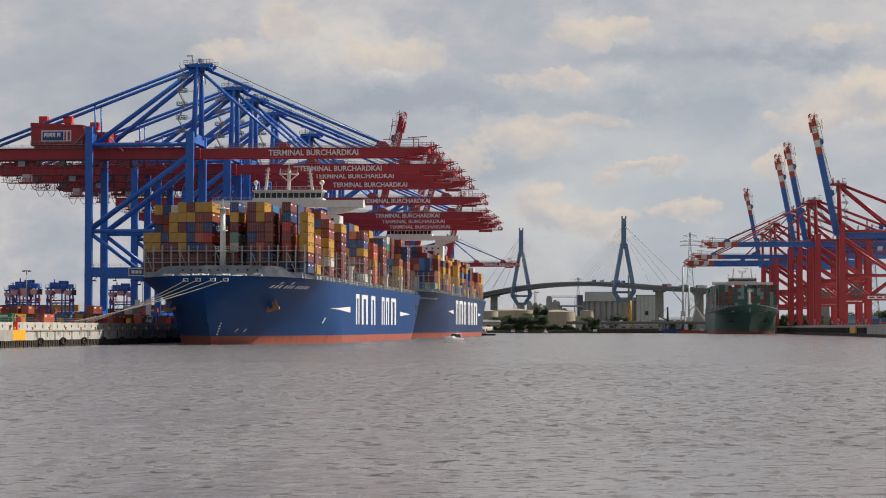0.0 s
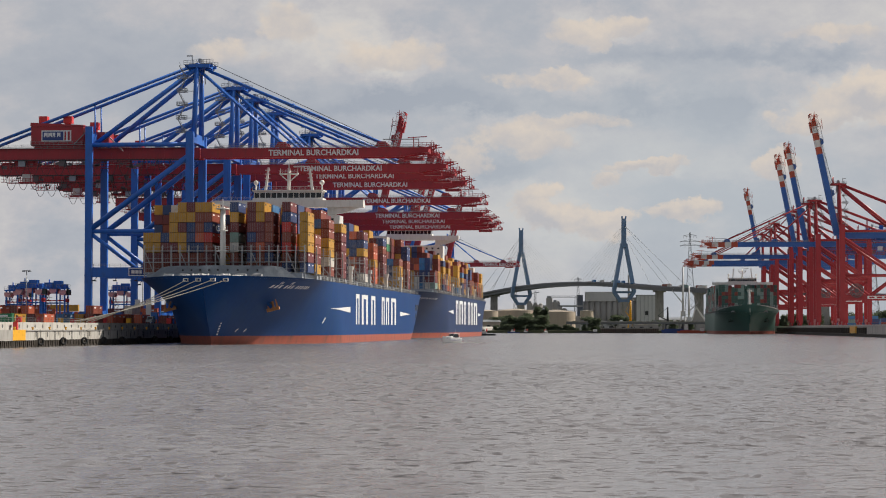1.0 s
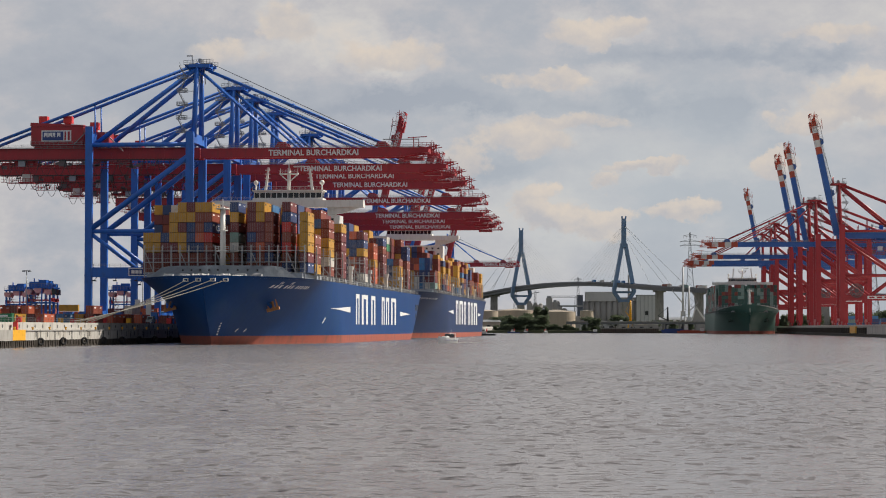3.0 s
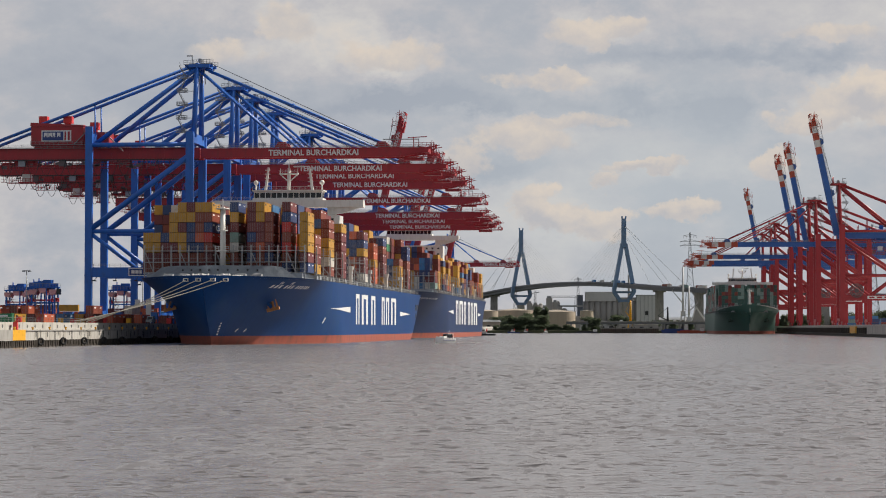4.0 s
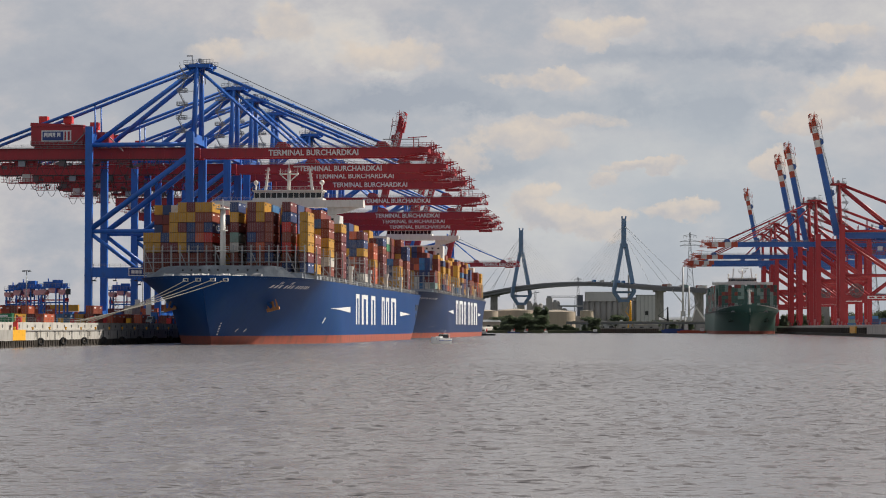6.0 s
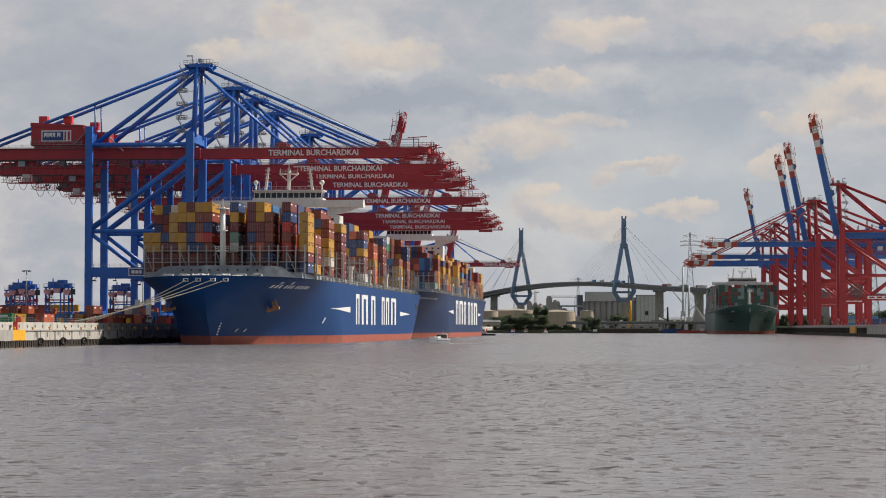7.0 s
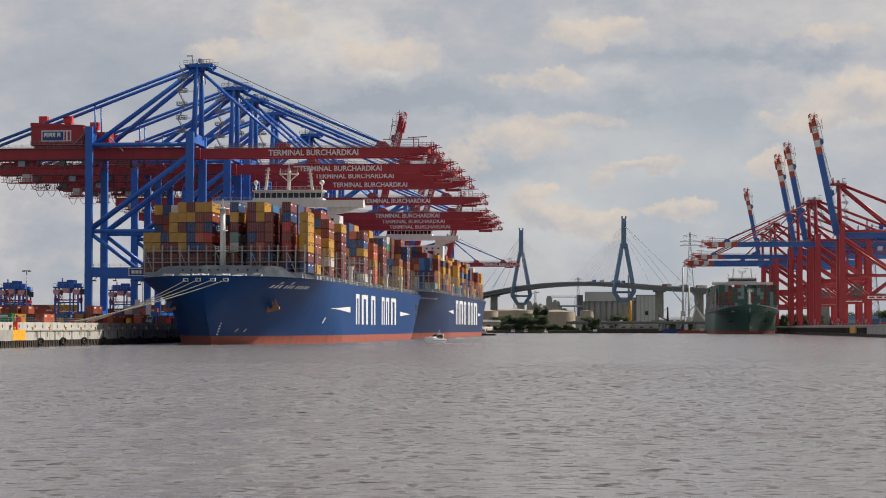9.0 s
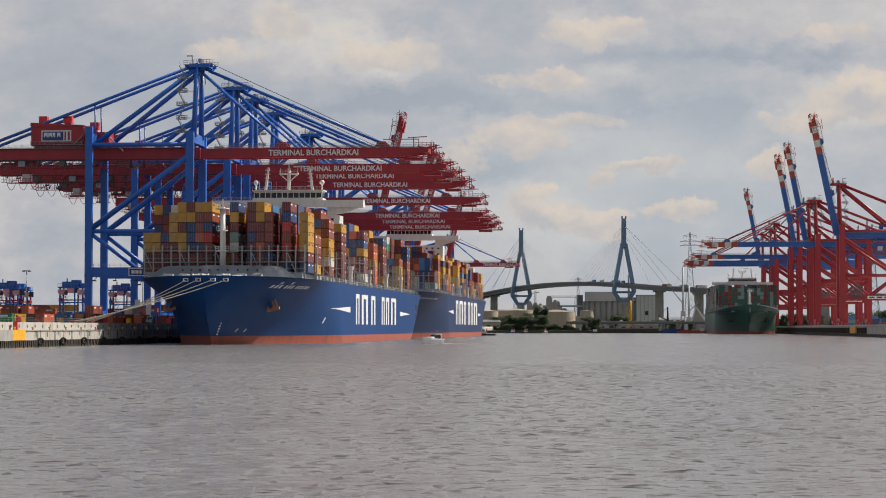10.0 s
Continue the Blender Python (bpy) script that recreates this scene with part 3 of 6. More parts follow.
    for s in (-1, 1):
        wm = B()
        for xx in (3.5, 8.0, 12.5):
            bmesh.ops.create_cone(wm, cap_ends=True, segments=14, radius1=0.55, radius2=0.55, depth=2.0, matrix=pose(s * xx, 13, zdeck + 0.6, 0, 90, 0))
            box(wm, s * xx - 1.5, s * xx - 1.1, 12, 14, zdeck - 0.2, zdeck + 0.8)
            box(wm, s * xx + 1.1, s * xx + 1.5, 12, 14, zdeck - 0.2, zdeck + 1.0)
        part("winch", wm, M_LASH, e)
        # anchor hanging from a hawse pocket in the flare
        ay, az = 27.0, 11.6
        cx = s * (hull_half(ay, az, L, half, zdeck, sheer)[0])
        hp = B()
        bmesh.ops.create_cone(hp, cap_ends=True, segments=18, radius1=1.9, radius2=1.5, depth=0.5, matrix=pose(cx + s * 0.1, ay, az + 0.3, 0, s * 72, s * -25))
        pocket = part("hawse_pocket", hp, hull_mat, e)
        # solid dark disc on the pocket paints the shade of the hawse hole
        hp = B()
        bmesh.ops.create_cone(hp, cap_ends=True, segments=14, radius1=1.0, radius2=1.0, depth=0.62, matrix=pose(cx + s * 0.12, ay, az + 0.4, 0, s * 72, s * -25))
        part("hawse_mouth", hp, M_DARK, pocket)
        an = B()
        ox = cx + s * 0.75
        bar(an, (ox - s * 0.4, ay, az + 0.9), (ox + s * 0.3, ay - 0.4, az - 1.7), 0.5)
        bar(an, (ox - 1.7, ay + 0.2, az - 2.1), (ox + 1.9, ay - 0.7, az - 1.2), 0.7, 0.9)
        for o in (-1.2, 1.35):
            bar(an, (ox + o, ay - 0.3, az - 1.7 + o * 0.22), (ox + o * 0.8 - 0.3, ay - 0.6, az + 0.9 + o * 0.2), 0.5, 0.7, 0.14, 0.2)
        part("anchor", an, mat("rusty_anchor_" + str(s) + name, anchor, 0.8, var=0.5, fine=3), e, "stockless anchor in its hawse pocket")
    return e, deck, hull


def hull_blocks(e, spec, zc, height, spans, label, thick=0.06, slot=0.0, lean=0.0, paint=None):
    """White blocks laid on the starboard plating, spans of (start, end) along the hull."""
    L, half, zdeck, sheer = spec
    for a, b in spans:
        bm = B()
        pieces = [(a, b, zc - height / 2, zc + height / 2)]
        if slot:
            w = (b - a) * (1 - slot) / 2
            pieces = [(a, a + w, zc - height / 2, zc + height / 2), (b - w, b, zc - height / 2, zc + height / 2), (a + w, b - w, zc + height * 0.36, zc + height * 0.5)]
        for p0, p1, z0, z1 in pieces:
            v = []
            for off in (-0.05, thick):
                for yy, zz in ((p0, z0), (p1, z0), (p1 + lean, z1), (p0 + lean, z1)):
                    v.append(bm.verts.new((hull_half(yy, zz, L, half, zdeck, sheer)[0] + off, yy, zz)))
            for q in FACES:
                bm.faces.new([v[i] for i in q])
        bmesh.ops.recalc_face_normals(bm, faces=bm.faces)
        part("hull_marking" if paint is None else "mooring_port", bm, paint or M_SIGN_WHITE, e, label)


def hull_arrow(e, spec, a, b, zc, h):
    """A long white wedge on the plating."""
    L, half, zdeck, sheer = spec
    bm = B()
    rings = []
    for k in range(9):
        t = k / 8
        yy, w = a + (b - a) * t, 0.04 + h / 2 * t
        rings.append([bm.verts.new((hull_half(yy, zz, L, half, zdeck, sheer)[0] + off, yy, zz)) for off in (-0.05, 0.10) for zz in (zc - w, zc + w * 0.8)])
    for p, q in zip(rings, rings[1:]):
        for i, j in ((0, 1), (1, 3), (3, 2), (2, 0)):
            bm.faces.new((p[i], p[j], q[j], q[i]))
    for r in (rings[0], rings[-1]):
        bm.faces.new((r[0], r[1], r[3], r[2]))
    bmesh.ops.recalc_face_normals(bm, faces=bm.faces)
    part("hull_marking", bm, M_SIGN_WHITE, e, "white painted wedge")


# colours of the first bay, column by column, from the hatch up
FIRST_TIERS = ("bmyy", "bmmd", "mbmyyy", "mbyymyy", "bbdddym", "mbdobby", "mmbrdby", "", "", "mbwemyd", "", "bdmdmmm", "bbommyy", "mdmbbb", "m", "dbrbrdm", "", "dmyyyy")
LETTER = {"y": "ochre-yellow", "m": "maroon", "b": "brown-red", "d": "dark blue", "o": "orange-red", "r": "red", "g": "green", "w": "off-white", "e": "grey-green", "u": "mid-blue"}
OUTER1 = ((6, 5, 5), (7, 4, 4), (7, 0, 0), (7, 7, 6), (7, 5, 0), (7, 6, 6), (6, 0, 0), (7, 6, 6), (6, 2, 0), (7, 6, 6), (7, 0, 0), (6, 5, 5), (6, 2, 0), (7, 6, 6), (6, 0, 0), (6, 5, 5))
SPEC1, SPEC2 = (358, 25.5, 18.6, 0.4), (372, 25.5, 20.8, 1.0)
SHIP, DECK1, _ = container_ship("container_ship", -118, 607, 358, 18.6, M_HULL_BLUE, "large blue container ship moored at the quay, loaded high with boxes", tiers=FIRST_TIERS, bays=22, first=33, bridge_y=148, wing_z=45.3, group="boxes on the blue ship", where="stacked on the blue ship", funnel_y=262, outer=OUTER1, sheer=0.4, hatch=1.9)
SHIP2, DECK2, _ = container_ship("container_ship", -118, 1010, 372, 20.8, M_HULL_NAVY, "navy blue container ship moored astern of another, fully loaded", bays=23, first=36, bridge_y=150, wing_z=49.8, group="boxes on the navy ship", where="stacked on the navy ship", funnel_y=290, breakwater=False, single=0, sheer=1.0, hatch=2.0, outer=((5, 5, 3), (6, 5, 5), (6, 3, 0), (6, 6, 5)))
hull_blocks(SHIP, SPEC1, 10.8, 10.0, [(130.5, 139.5), (146, 163), (173, 185)], "tall white block of the painted hull marking", slot=0.42)
hull_blocks(SHIP, SPEC1, 10.8, 10.0, [(205, 214), (219, 229), (236, 253)], "tall white block of the painted hull marking", slot=0.42)
hull_arrow(SHIP, SPEC1, 78, 115.6, 10.6, 2.0)
hull_arrow(SHIP, SPEC1, 305, 268, 10.2, 1.8)
hull_blocks(SHIP2, SPEC2, 12.6, 12.2, [(136, 150), (158, 180), (189, 202), (217, 231), (239, 252), (261, 285)], "tall white block of the painted hull marking", slot=0.42)
hull_arrow(SHIP2, SPEC2, 92, 120, 12.8, 2.2)
hull_arrow(SHIP2, SPEC2, 322, 294, 12.4, 2.0)
# the painted name as short bars, draught marks, thruster marks
hull_blocks(SHIP, SPEC1, 16.2, 0.85, [(17.5 + k * 1.88 + (1.0 if k > 2 else 0) + (1.2 if k > 5 else 0), 18.5 + k * 1.88 + (1.0 if k > 2 else 0) + (1.2 if k > 5 else 0)) for k in range(12)], "short white bar of the painted ship name", lean=0.25)
hull_blocks(SHIP2, SPEC2, 18.3, 0.7, [(22 + k * 2.0, 22.7 + k * 2.0) for k in range(14)], "short white bar of the painted ship name", lean=0.25)
hull_blocks(SHIP, SPEC1, 4.0, 0.8, [(20.8, 21.3), (25.0, 25.5)], "white thruster warning mark", lean=0.7)
hull_blocks(SHIP, SPEC1, 6.9, 1.7, [(72.6, 73.5)], "white tug mark on the plating", lean=1.3)
for k in range(5):
    hull_blocks(SHIP, SPEC1, 2.9 + k * 0.75, 0.4, [(12.9 - 0.25 * k, 13.5 - 0.25 * k)], "small white draught figure bar")
# mooring ports aren't cut: dark blocks on the plating paint the shade inside
hull_blocks(SHIP, SPEC1, 13.2, 2.4, [(338, 345), (349, 355)], "dark block painting the shade of a mooring port near the stern", paint=M_DARK)
hull_blocks(SHIP, SPEC1, 9.8, 2.0, [(345, 352)], "dark block painting the shade of a mooring port near the stern", paint=M_DARK)
# windlasses, chains and coiled ropes showing over the bow bulwark
for wx, wy in ((-3.4, 7.0), (-0.6, 6.4), (5.0, 8.0)):
    wl3 = B()
    bmesh.ops.create_cone(wl3, cap_ends=True, segments=14, radius1=0.6, radius2=0.6, depth=1.4, matrix=pose(wx, wy, 18.8, 0, 90, 0))
    for o in (-1.0, 1.0):
        bmesh.ops.create_cone(wl3, cap_ends=True, segments=14, radius1=0.85, radius2=0.85, depth=0.18, matrix=pose(wx + o * 0.8, wy, 18.8, 0, 90, 0))
    box(wl3, wx - 1.3, wx + 1.3, wy - 0.9, wy + 1.0, 18.2, 18.7)
    part("windlass", wl3, M_WHITE, SHIP, "white painted anchor windlass")
for cx0, cx1 in ((-8.5, -3.0), (1.0, 4.5), (6.0, 9.5)):
    ch = B()
    for k in range(22):
        t = k / 21
        px, py = cx0 + (cx1 - cx0) * t, 6.5 + 0.25 * abs(cx0 + (cx1 - cx0) * t) + 0.3 * math.sin(k * 2.1)
        bmesh.ops.create_icosphere(ch, subdivisions=1, radius=0.20 + 0.08 * math.sin(k * 1.7), matrix=pose(px, py, 18.7 + 0.35 * math.sin(math.pi * t) + 0.12 * math.sin(k * 2.9)))
    tagged(part("rope_pile", ch, M_WHITE, SHIP, "pale heaped mooring rope and chain"), kind="stuff")
# fairleads in the bulwark
hull_blocks(SHIP, SPEC1, 17.2, 0.7, [(20.0, 21.2), (25.5, 26.7)], "pale steel fairlead frame", slot=0.5)
for fx, fy in ((-5.2, 1.8), (-1.4, -0.1), (2.6, 0.2), (5.8, 2.0)):
    fm = B()
    for dx0, dx1, dz0, dz1 in ((-0.7, 0.7, 0.28, 0.45), (-0.7, 0.7, -0.45, -0.28), (-0.7, -0.5, -0.28, 0.28), (0.5, 0.7, -0.28, 0.28)):
        box(fm, fx + dx0, fx + dx1, fy - 0.25, fy + 0.5, 17.75 + dz0, 17.75 + dz1)
    part("fairlead", fm, M_WHITE, SHIP, "pale steel fairlead frame")
GREENS = ["dark green"] * 12 + ["grey-green"] * 3 + ["brown-red", "brown-red", "maroon", "maroon", "maroon"]
SPEC3 = (395, 24.5, 17.0, 6.0)
GREEN_SHIP, DECK3, _ = container_ship("container_ship", 85.5, 1752, 395, 17.0, M_HULL_GREEN, "dark green container ship moored at the far terminal", bays=24, first=42, bridge_y=128, group="boxes on the green ship", where="stacked on the green ship", beam=49.0, colours=GREENS, wing_z=40.0, single=0, outer=((6, 6, 5), (7, 7, 7), (7, 6, 6)), hatch=1.6, lash=2.6, sheer=6.0, breakwater=False, anchor=(0.05, 0.075, 0.06), mast_h=0.78)
for s3 in (-1, 1):
    for k in range(9):
        nm = B()
        yy = 18 + k * 1.6
        xx = hull_half(yy, 19.0, *SPEC3)[0]
        box(nm, s3 * xx - 0.12, s3 * xx + 0.12, yy, yy + 1.0, 18.6, 19.5)
        part("hull_marking", nm, M_DECK_GREY, GREEN_SHIP, "pale bar of the painted ship name")
    fr = B()
    for k in range(14):
        y0, y1 = 3 + k * 3.2, 6.2 + k * 3.2
        p3, q3 = [Vector((s3 * (deck_half(DECK3, yy) - 0.3), yy, 17.0 + 6.0 * max(0, 1 - yy / 60) ** 1.5)) for yy in (y0, y1)]
        bar(fr, p3, q3, 0.5, 0.35)
    part("bulwark_rail", fr, M_LASH, GREEN_SHIP, "pale capping rail of the bow bulwark")


# ------------------------------------------------------------------ quay cranes
TEXT = lettering("TERMINAL BURCHARDKAI", 30.5, 2.0, M_SIGN_WHITE)
M_BOOM_WHITE = mat("boom_white_paint", (0.66, 0.66, 0.64), 0.5, var=0.1)
M_BOOM_RED = mat("boom_signal_red_paint", (0.46, 0.085, 0.045), 0.5)
M_CRANE_CRIMSON = mat("crane_crimson_paint", (0.36, 0.026, 0.034), 0.45, dirt=GRIME, dirt_amount=0.3, streak=2)
M_GIRDER_BLUE = mat("girder_blue_paint", (0.032, 0.125, 0.42), 0.45, dirt=GRIME, dirt_amount=0.3)


def quay_crane(m, frame_mat, boom_mat, label, group, zg=54.5, apex=89.0, gauge=34.3, span=22.0, reach=76.0, back=54.0, raised=0.0, text=True, stripes=False, house_mat=None, detail=True, legw=2.6):
    """A ship-to-shore gantry crane. x points over the water from the waterside rail, y along the quay, z up from the rails."""
    e = base("quay_crane", m, label, "crane", group)
    ys = (-span / 2, span / 2)
    zt = zg + 6.5
    # four legs, sills, bogies
    for xx, top, w in ((0, zt + 2, legw), (-gauge, zt + 4, legw * 0.9)):
        for yy in ys:
            bm = B()
            box(bm, xx - w / 2, xx + w / 2, yy - 0.9, yy + 0.9, 2.4, top)
            box(bm, xx - w / 2 - 0.12, xx + w / 2 + 0.12, yy - 1.05, yy + 1.05, zg * 0.285, zg * 0.285 + 0.5)
            leg = part("leg", bm, frame_mat, e)
            bg = B()
            for k in range(4):
                o = yy - 4.2 + k * 2.8
                box(bg, xx - 0.7, xx + 0.7, o - 1.1, o + 1.1, 0.5, 1.6)
                for q in (-0.55, 0.55):
                    bmesh.ops.create_cone(bg, cap_ends=True, segments=10, radius1=0.45, radius2=0.45, depth=0.5, matrix=pose(xx, o + q, 0.45, 0, 90, 0))
            box(bg, xx - 0.6, xx + 0.6, yy - 4.4, yy + 4.4, 1.6, 2.6)
            part("bogie", bg, frame_mat, e)
        bm = B()
        box(bm, xx - w / 2 + 0.2, xx + w / 2 - 0.2, ys[0], ys[1], 2.6, 4.4)
        part("sill_beam", bm, frame_mat, e)
    for yy in ys:
        bm = B()
        box(bm, -gauge, 0, yy - 0.75, yy + 0.75, 15.6, 18.9)
        part("portal_beam", bm, frame_mat, e)
        bm = B()
        tube(bm, (-gauge, yy, 31), (0, yy, 31), 0.75, 10)
        part("cross_tube", bm, frame_mat, e)
        bm = B()
        tube(bm, (-gauge, yy, zt - 2.2), (0, yy, zt - 2.2), 0.75, 10)
        part("top_tube", bm, frame_mat, e)
        bm = B()
        tube(bm, (-1, yy, zg), (-gauge + 1, yy, 32), 0.95, 10)
        part("diagonal_tube", bm, frame_mat, e)
        bm = B()
        tube(bm, (-gauge + 1, yy, 30), (-gauge / 2 - 1, yy, 18.7), 0.7, 10)
        part("diagonal_tube", bm, frame_mat, e)
        bm = B()
        tube(bm, (-1, yy, 30), (-gauge / 2 + 1, yy, 18.7), 0.7, 10)
        part("diagonal_tube", bm, frame_mat, e)
        # mast leaning in to the apex
        bm = B()
        tube(bm, (0.4, yy * 0.60, zt + 0.6), (1.0, yy * 0.36, apex - 1.5), 0.95, 10, 0.82)
        part("mast", bm, frame_mat, e)
        bm = B()
        tube(bm, (0.5, yy * 0.36, apex - 3.5), (-gauge + 1.6, yy * 0.75, zt - 1.6), 0.82, 10)
        part("back_leg", bm, frame_mat, e)
        bm = B()
        tube(bm, (0, yy * 0.34, apex - 2.2), (-gauge - 38.0, yy * 0.42, zg + 4.4), 0.55, 8)
        tube(bm, (-gauge + 0.5, yy * 0.4, zg + 4.0), (-gauge + 0.3, yy * 0.4, zg + 18.2), 0.28, 6)
        part("back_stay", bm, frame_mat, e)
    for xx in (0, -gauge):
        bm = B()
        box(bm, xx - 0.9, xx + 0.9, ys[0] + 0.9, ys[1] - 0.9, zt - 1.4, zt + 1.8)
        part("top_beam", bm, frame_mat, e)
    if detail:
        bm = B()
        railing(bm, (-gauge, ys[0] - 0.7, 18.9), (-1.3, ys[0] - 0.7, 18.9), 1.1, 1.8, 0.09)
        part("portal_railing", bm, M_RAIL, e)
    if text and detail:
        sg = boxed("portal_sign", (-20.5, -13.6, ys[0] - 0.85, ys[0] - 0.74, 16.0, 18.7), M_SIGN_WHITE, e, "white framed navy company sign")
        boxed("sign_field", (-20.2, -13.9, ys[0] - 0.90, ys[0] - 0.85, 16.3, 18.4), M_SIGN_BLUE, sg)
        bm = B()
        for k, w in enumerate((1.1, 1.1, 0.8, 1.1)):
            box(bm, -19.5 + k * 1.35, -19.5 + k * 1.35 + w, ys[0] - 0.94, ys[0] - 0.9, 16.8, 17.9)
        part("sign_mark", bm, M_SIGN_WHITE, sg)
        for k in range(5):
            bm = B()
            xx = -gauge + 3 + k * 7
            bar(bm, (xx, ys[0] - 0.8, 15.6), (xx - 0.6, ys[0] - 1.6, 14.6), 0.14)
            box(bm, xx - 1.2, xx, ys[0] - 1.9, ys[0] - 1.4, 14.2, 14.6)
            part("floodlight", bm, M_DARK, e)
    # apex
    bm = B()
    box(bm, -1.6, 5.2, -5.2, 5.2, apex - 3.0, apex - 1.9)
    for s in (-1, 1):
        bar(bm, (-3.2, s * 3.2, apex - 2.8), (6.2, s * 3.2, apex - 2.2), 0.9, 1.8, 0.6, 1.0)
    head = part("apex_head", bm, frame_mat, e)
    bm = B()
    for s in (-1, 1):
        railing(bm, (-3.5, s * 4.6, apex - 1.9), (6.5, s * 4.6, apex - 1.5), 1.3, 1.1, 0.13)
        bar(bm, (-3.5, s * 4.4, apex - 2.0), (6.5, s * 4.4, apex - 1.6), 1.0, 0.15)
    for s in (-1, 1):
        for k in range(4):
            bar(bm, (-0.6 + k * 1.1, s * 2.2, apex - 8), (1.0 + k * 0.3, s * 1.4, apex + 0.4), 0.22)
        bar(bm, (-0.8, s * 2.2, apex - 5), (3.2, s * 2.2, apex - 5), 0.2)
    bar(bm, (-1.5, 0, apex - 2), (-1.5, 0, apex + 1.6), 0.3)
    bar(bm, (-3.4, 0, apex + 1.5), (-1.4, 0, apex + 1.5), 0.3, 0.35)
    part("apex_platform", bm, M_RAIL, e)
    # zigzag access stair on the mast
    if detail:
        bm = B()
        z, k = zt + 2, 0
        while z < apex - 4:
            t = (z - zt) / (apex - zt)
            yy = ys[0] * (0.60 - 0.24 * t) - 1.3
            xo = -3.6
            bar(bm, (xo - 1.7, yy, z), (xo + 1.7, yy, z), 1.6, 0.22)
            a, b = (xo - 1.2, xo + 1.2) if k % 2 else (xo + 1.2, xo - 1.2)
            bar(bm, (a, yy, z), (b, yy, z + 4.6), 0.8, 0.28)
            bar(bm, (a, yy - 0.4, z + 1.1), (b, yy - 0.4, z + 5.6), 0.09)
            railing(bm, (xo - 1.7, yy - 0.8, z), (xo + 1.7, yy - 0.8, z), 1.2, 0.85, 0.13)
            railing(bm, (xo - 1.7, yy + 0.8, z), (xo + 1.7, yy + 0.8, z), 1.2, 0.85, 0.13)
            bar(bm, (xo, yy, z + 0.4), (-0.2, yy + 1.2, z + 0.4), 0.18)
            z += 4.6
            k += 1
        part("mast_stair", bm, M_RAIL, e)
    if stripes:
        for k in range(1 if raised else 0):
            bm = B()
            tube(bm, (-8.5, ys[1] + 0.9, 21.5), (-8.5, ys[1] + 2.2, 21.5), 1.3, 16)
            for q in range(28):
                a, b = q * math.pi / 14, (q + 1) * math.pi / 14
                for rr in (4.1, 2.9):
                    bar(bm, (-8.5 + rr * math.cos(a), ys[1] + 1.5, 21.5 + rr * math.sin(a)), (-8.5 + rr * math.cos(b), ys[1] + 1.5, 21.5 + rr * math.sin(b)), 0.8, 0.5)
                if q % 2 == 0:
                    bar(bm, (-8.5, ys[1] + 1.5, 21.5), (-8.5 + 4.1 * math.cos(a), ys[1] + 1.5, 21.5 + 4.1 * math.sin(a)), 0.3)
            part("cable_reel", bm, M_REEL, e, "grey spoked power cable reel")
        sg = boxed("portal_sign", (-29, -15, ys[1] + 0.75, ys[1] + 0.85, 16.4, 18.2), M_SIGN_WHITE, e, "long white sign on the portal beam")
        for k in range(3):
            boxed("sign_mark", (-28.5 + k * 4.6, -25.3 + k * 4.6, ys[1] + 0.85, ys[1] + 0.9, 16.8, 17.8), M_CRANE_CRIMSON, sg)
    # trolley girder and backreach: two plate beams
    gy = 3.4
    for s in (-1, 1):
        bm = B()
        box(bm, -gauge - back, 2.0, s * gy - 0.7, s * gy + 0.7, zg, zg + 3.7)
        for k in range(int((gauge + back) / 6)):
            box(bm, -gauge - back + k * 6, -gauge - back + k * 6 + 0.15, s * gy - 0.78, s * gy + 0.78, zg + 0.05, zg + 3.65)
        part("girder", bm, boom_mat, e)
    bm = B()
    for s in (-1, 1):
        railing(bm, (-gauge - back, s * (gy + 1.5), zg + 3.8), (-1, s * (gy + 1.5), zg + 3.8), 1.1, 2.2, 0.09)
        bar(bm, (-gauge - back, s * (gy + 1.1), zg + 3.75), (-1, s * (gy + 1.1), zg + 3.75), 0.9, 0.12)
    part("girder_walkway", bm, M_RAIL, e)
    # boom, hinged at the waterside
    piv = new("boom")
    piv.parent = e
    piv.matrix_basis = pose(2.2, 0, zg + 1.8, 0, -raised, 0)
    segs = [(0.3, reach, boom_mat)]
    if stripes:
        cut = reach * 0.70
        w = (reach - cut) / 5
        segs = [(0.3, cut, boom_mat)] + [(cut + w * k, cut + w * (k + 1), M_BOOM_WHITE if k % 2 else M_BOOM_RED) for k in range(5)]
    for s in (-1, 1):
        for a, b, mt in segs:
            bm = B()
            if b >= reach:
                c = max(a, reach - 9)
                if c > a:
                    box(bm, a, c, s * gy - 0.65, s * gy + 0.65, -1.6, 1.6)
                bar(bm, (c, s * gy, 0.0), (b, s * gy, 0.75), 1.3, 3.2, 1.3, 1.6)
            else:
                box(bm, a, b, s * gy - 0.65, s * gy + 0.65, -1.6, 1.6)
            part("boom_beam", bm, mt, piv)
    bm = B()
    box(bm, reach - 1.2, reach + 0.4, -gy - 1.4, gy + 1.4, -0.2, 1.5)
    box(bm, reach - 8, reach - 1.5, -2.2, 2.2, -2.6, -1.7)
    for s in (-1, 1):
        bar(bm, (reach, s * 4, 1.2), (reach + 4.2, s * 4.4, 2.2), 0.4, 0.5, 0.2, 0.2)
        bar(bm, (reach + 1.5, s * 4, 1.4), (reach + 1.5, s * 4, 4.0), 0.15)
    part("boom_head", bm, M_BOOM_RED if stripes else boom_mat, piv)
    bm = B()
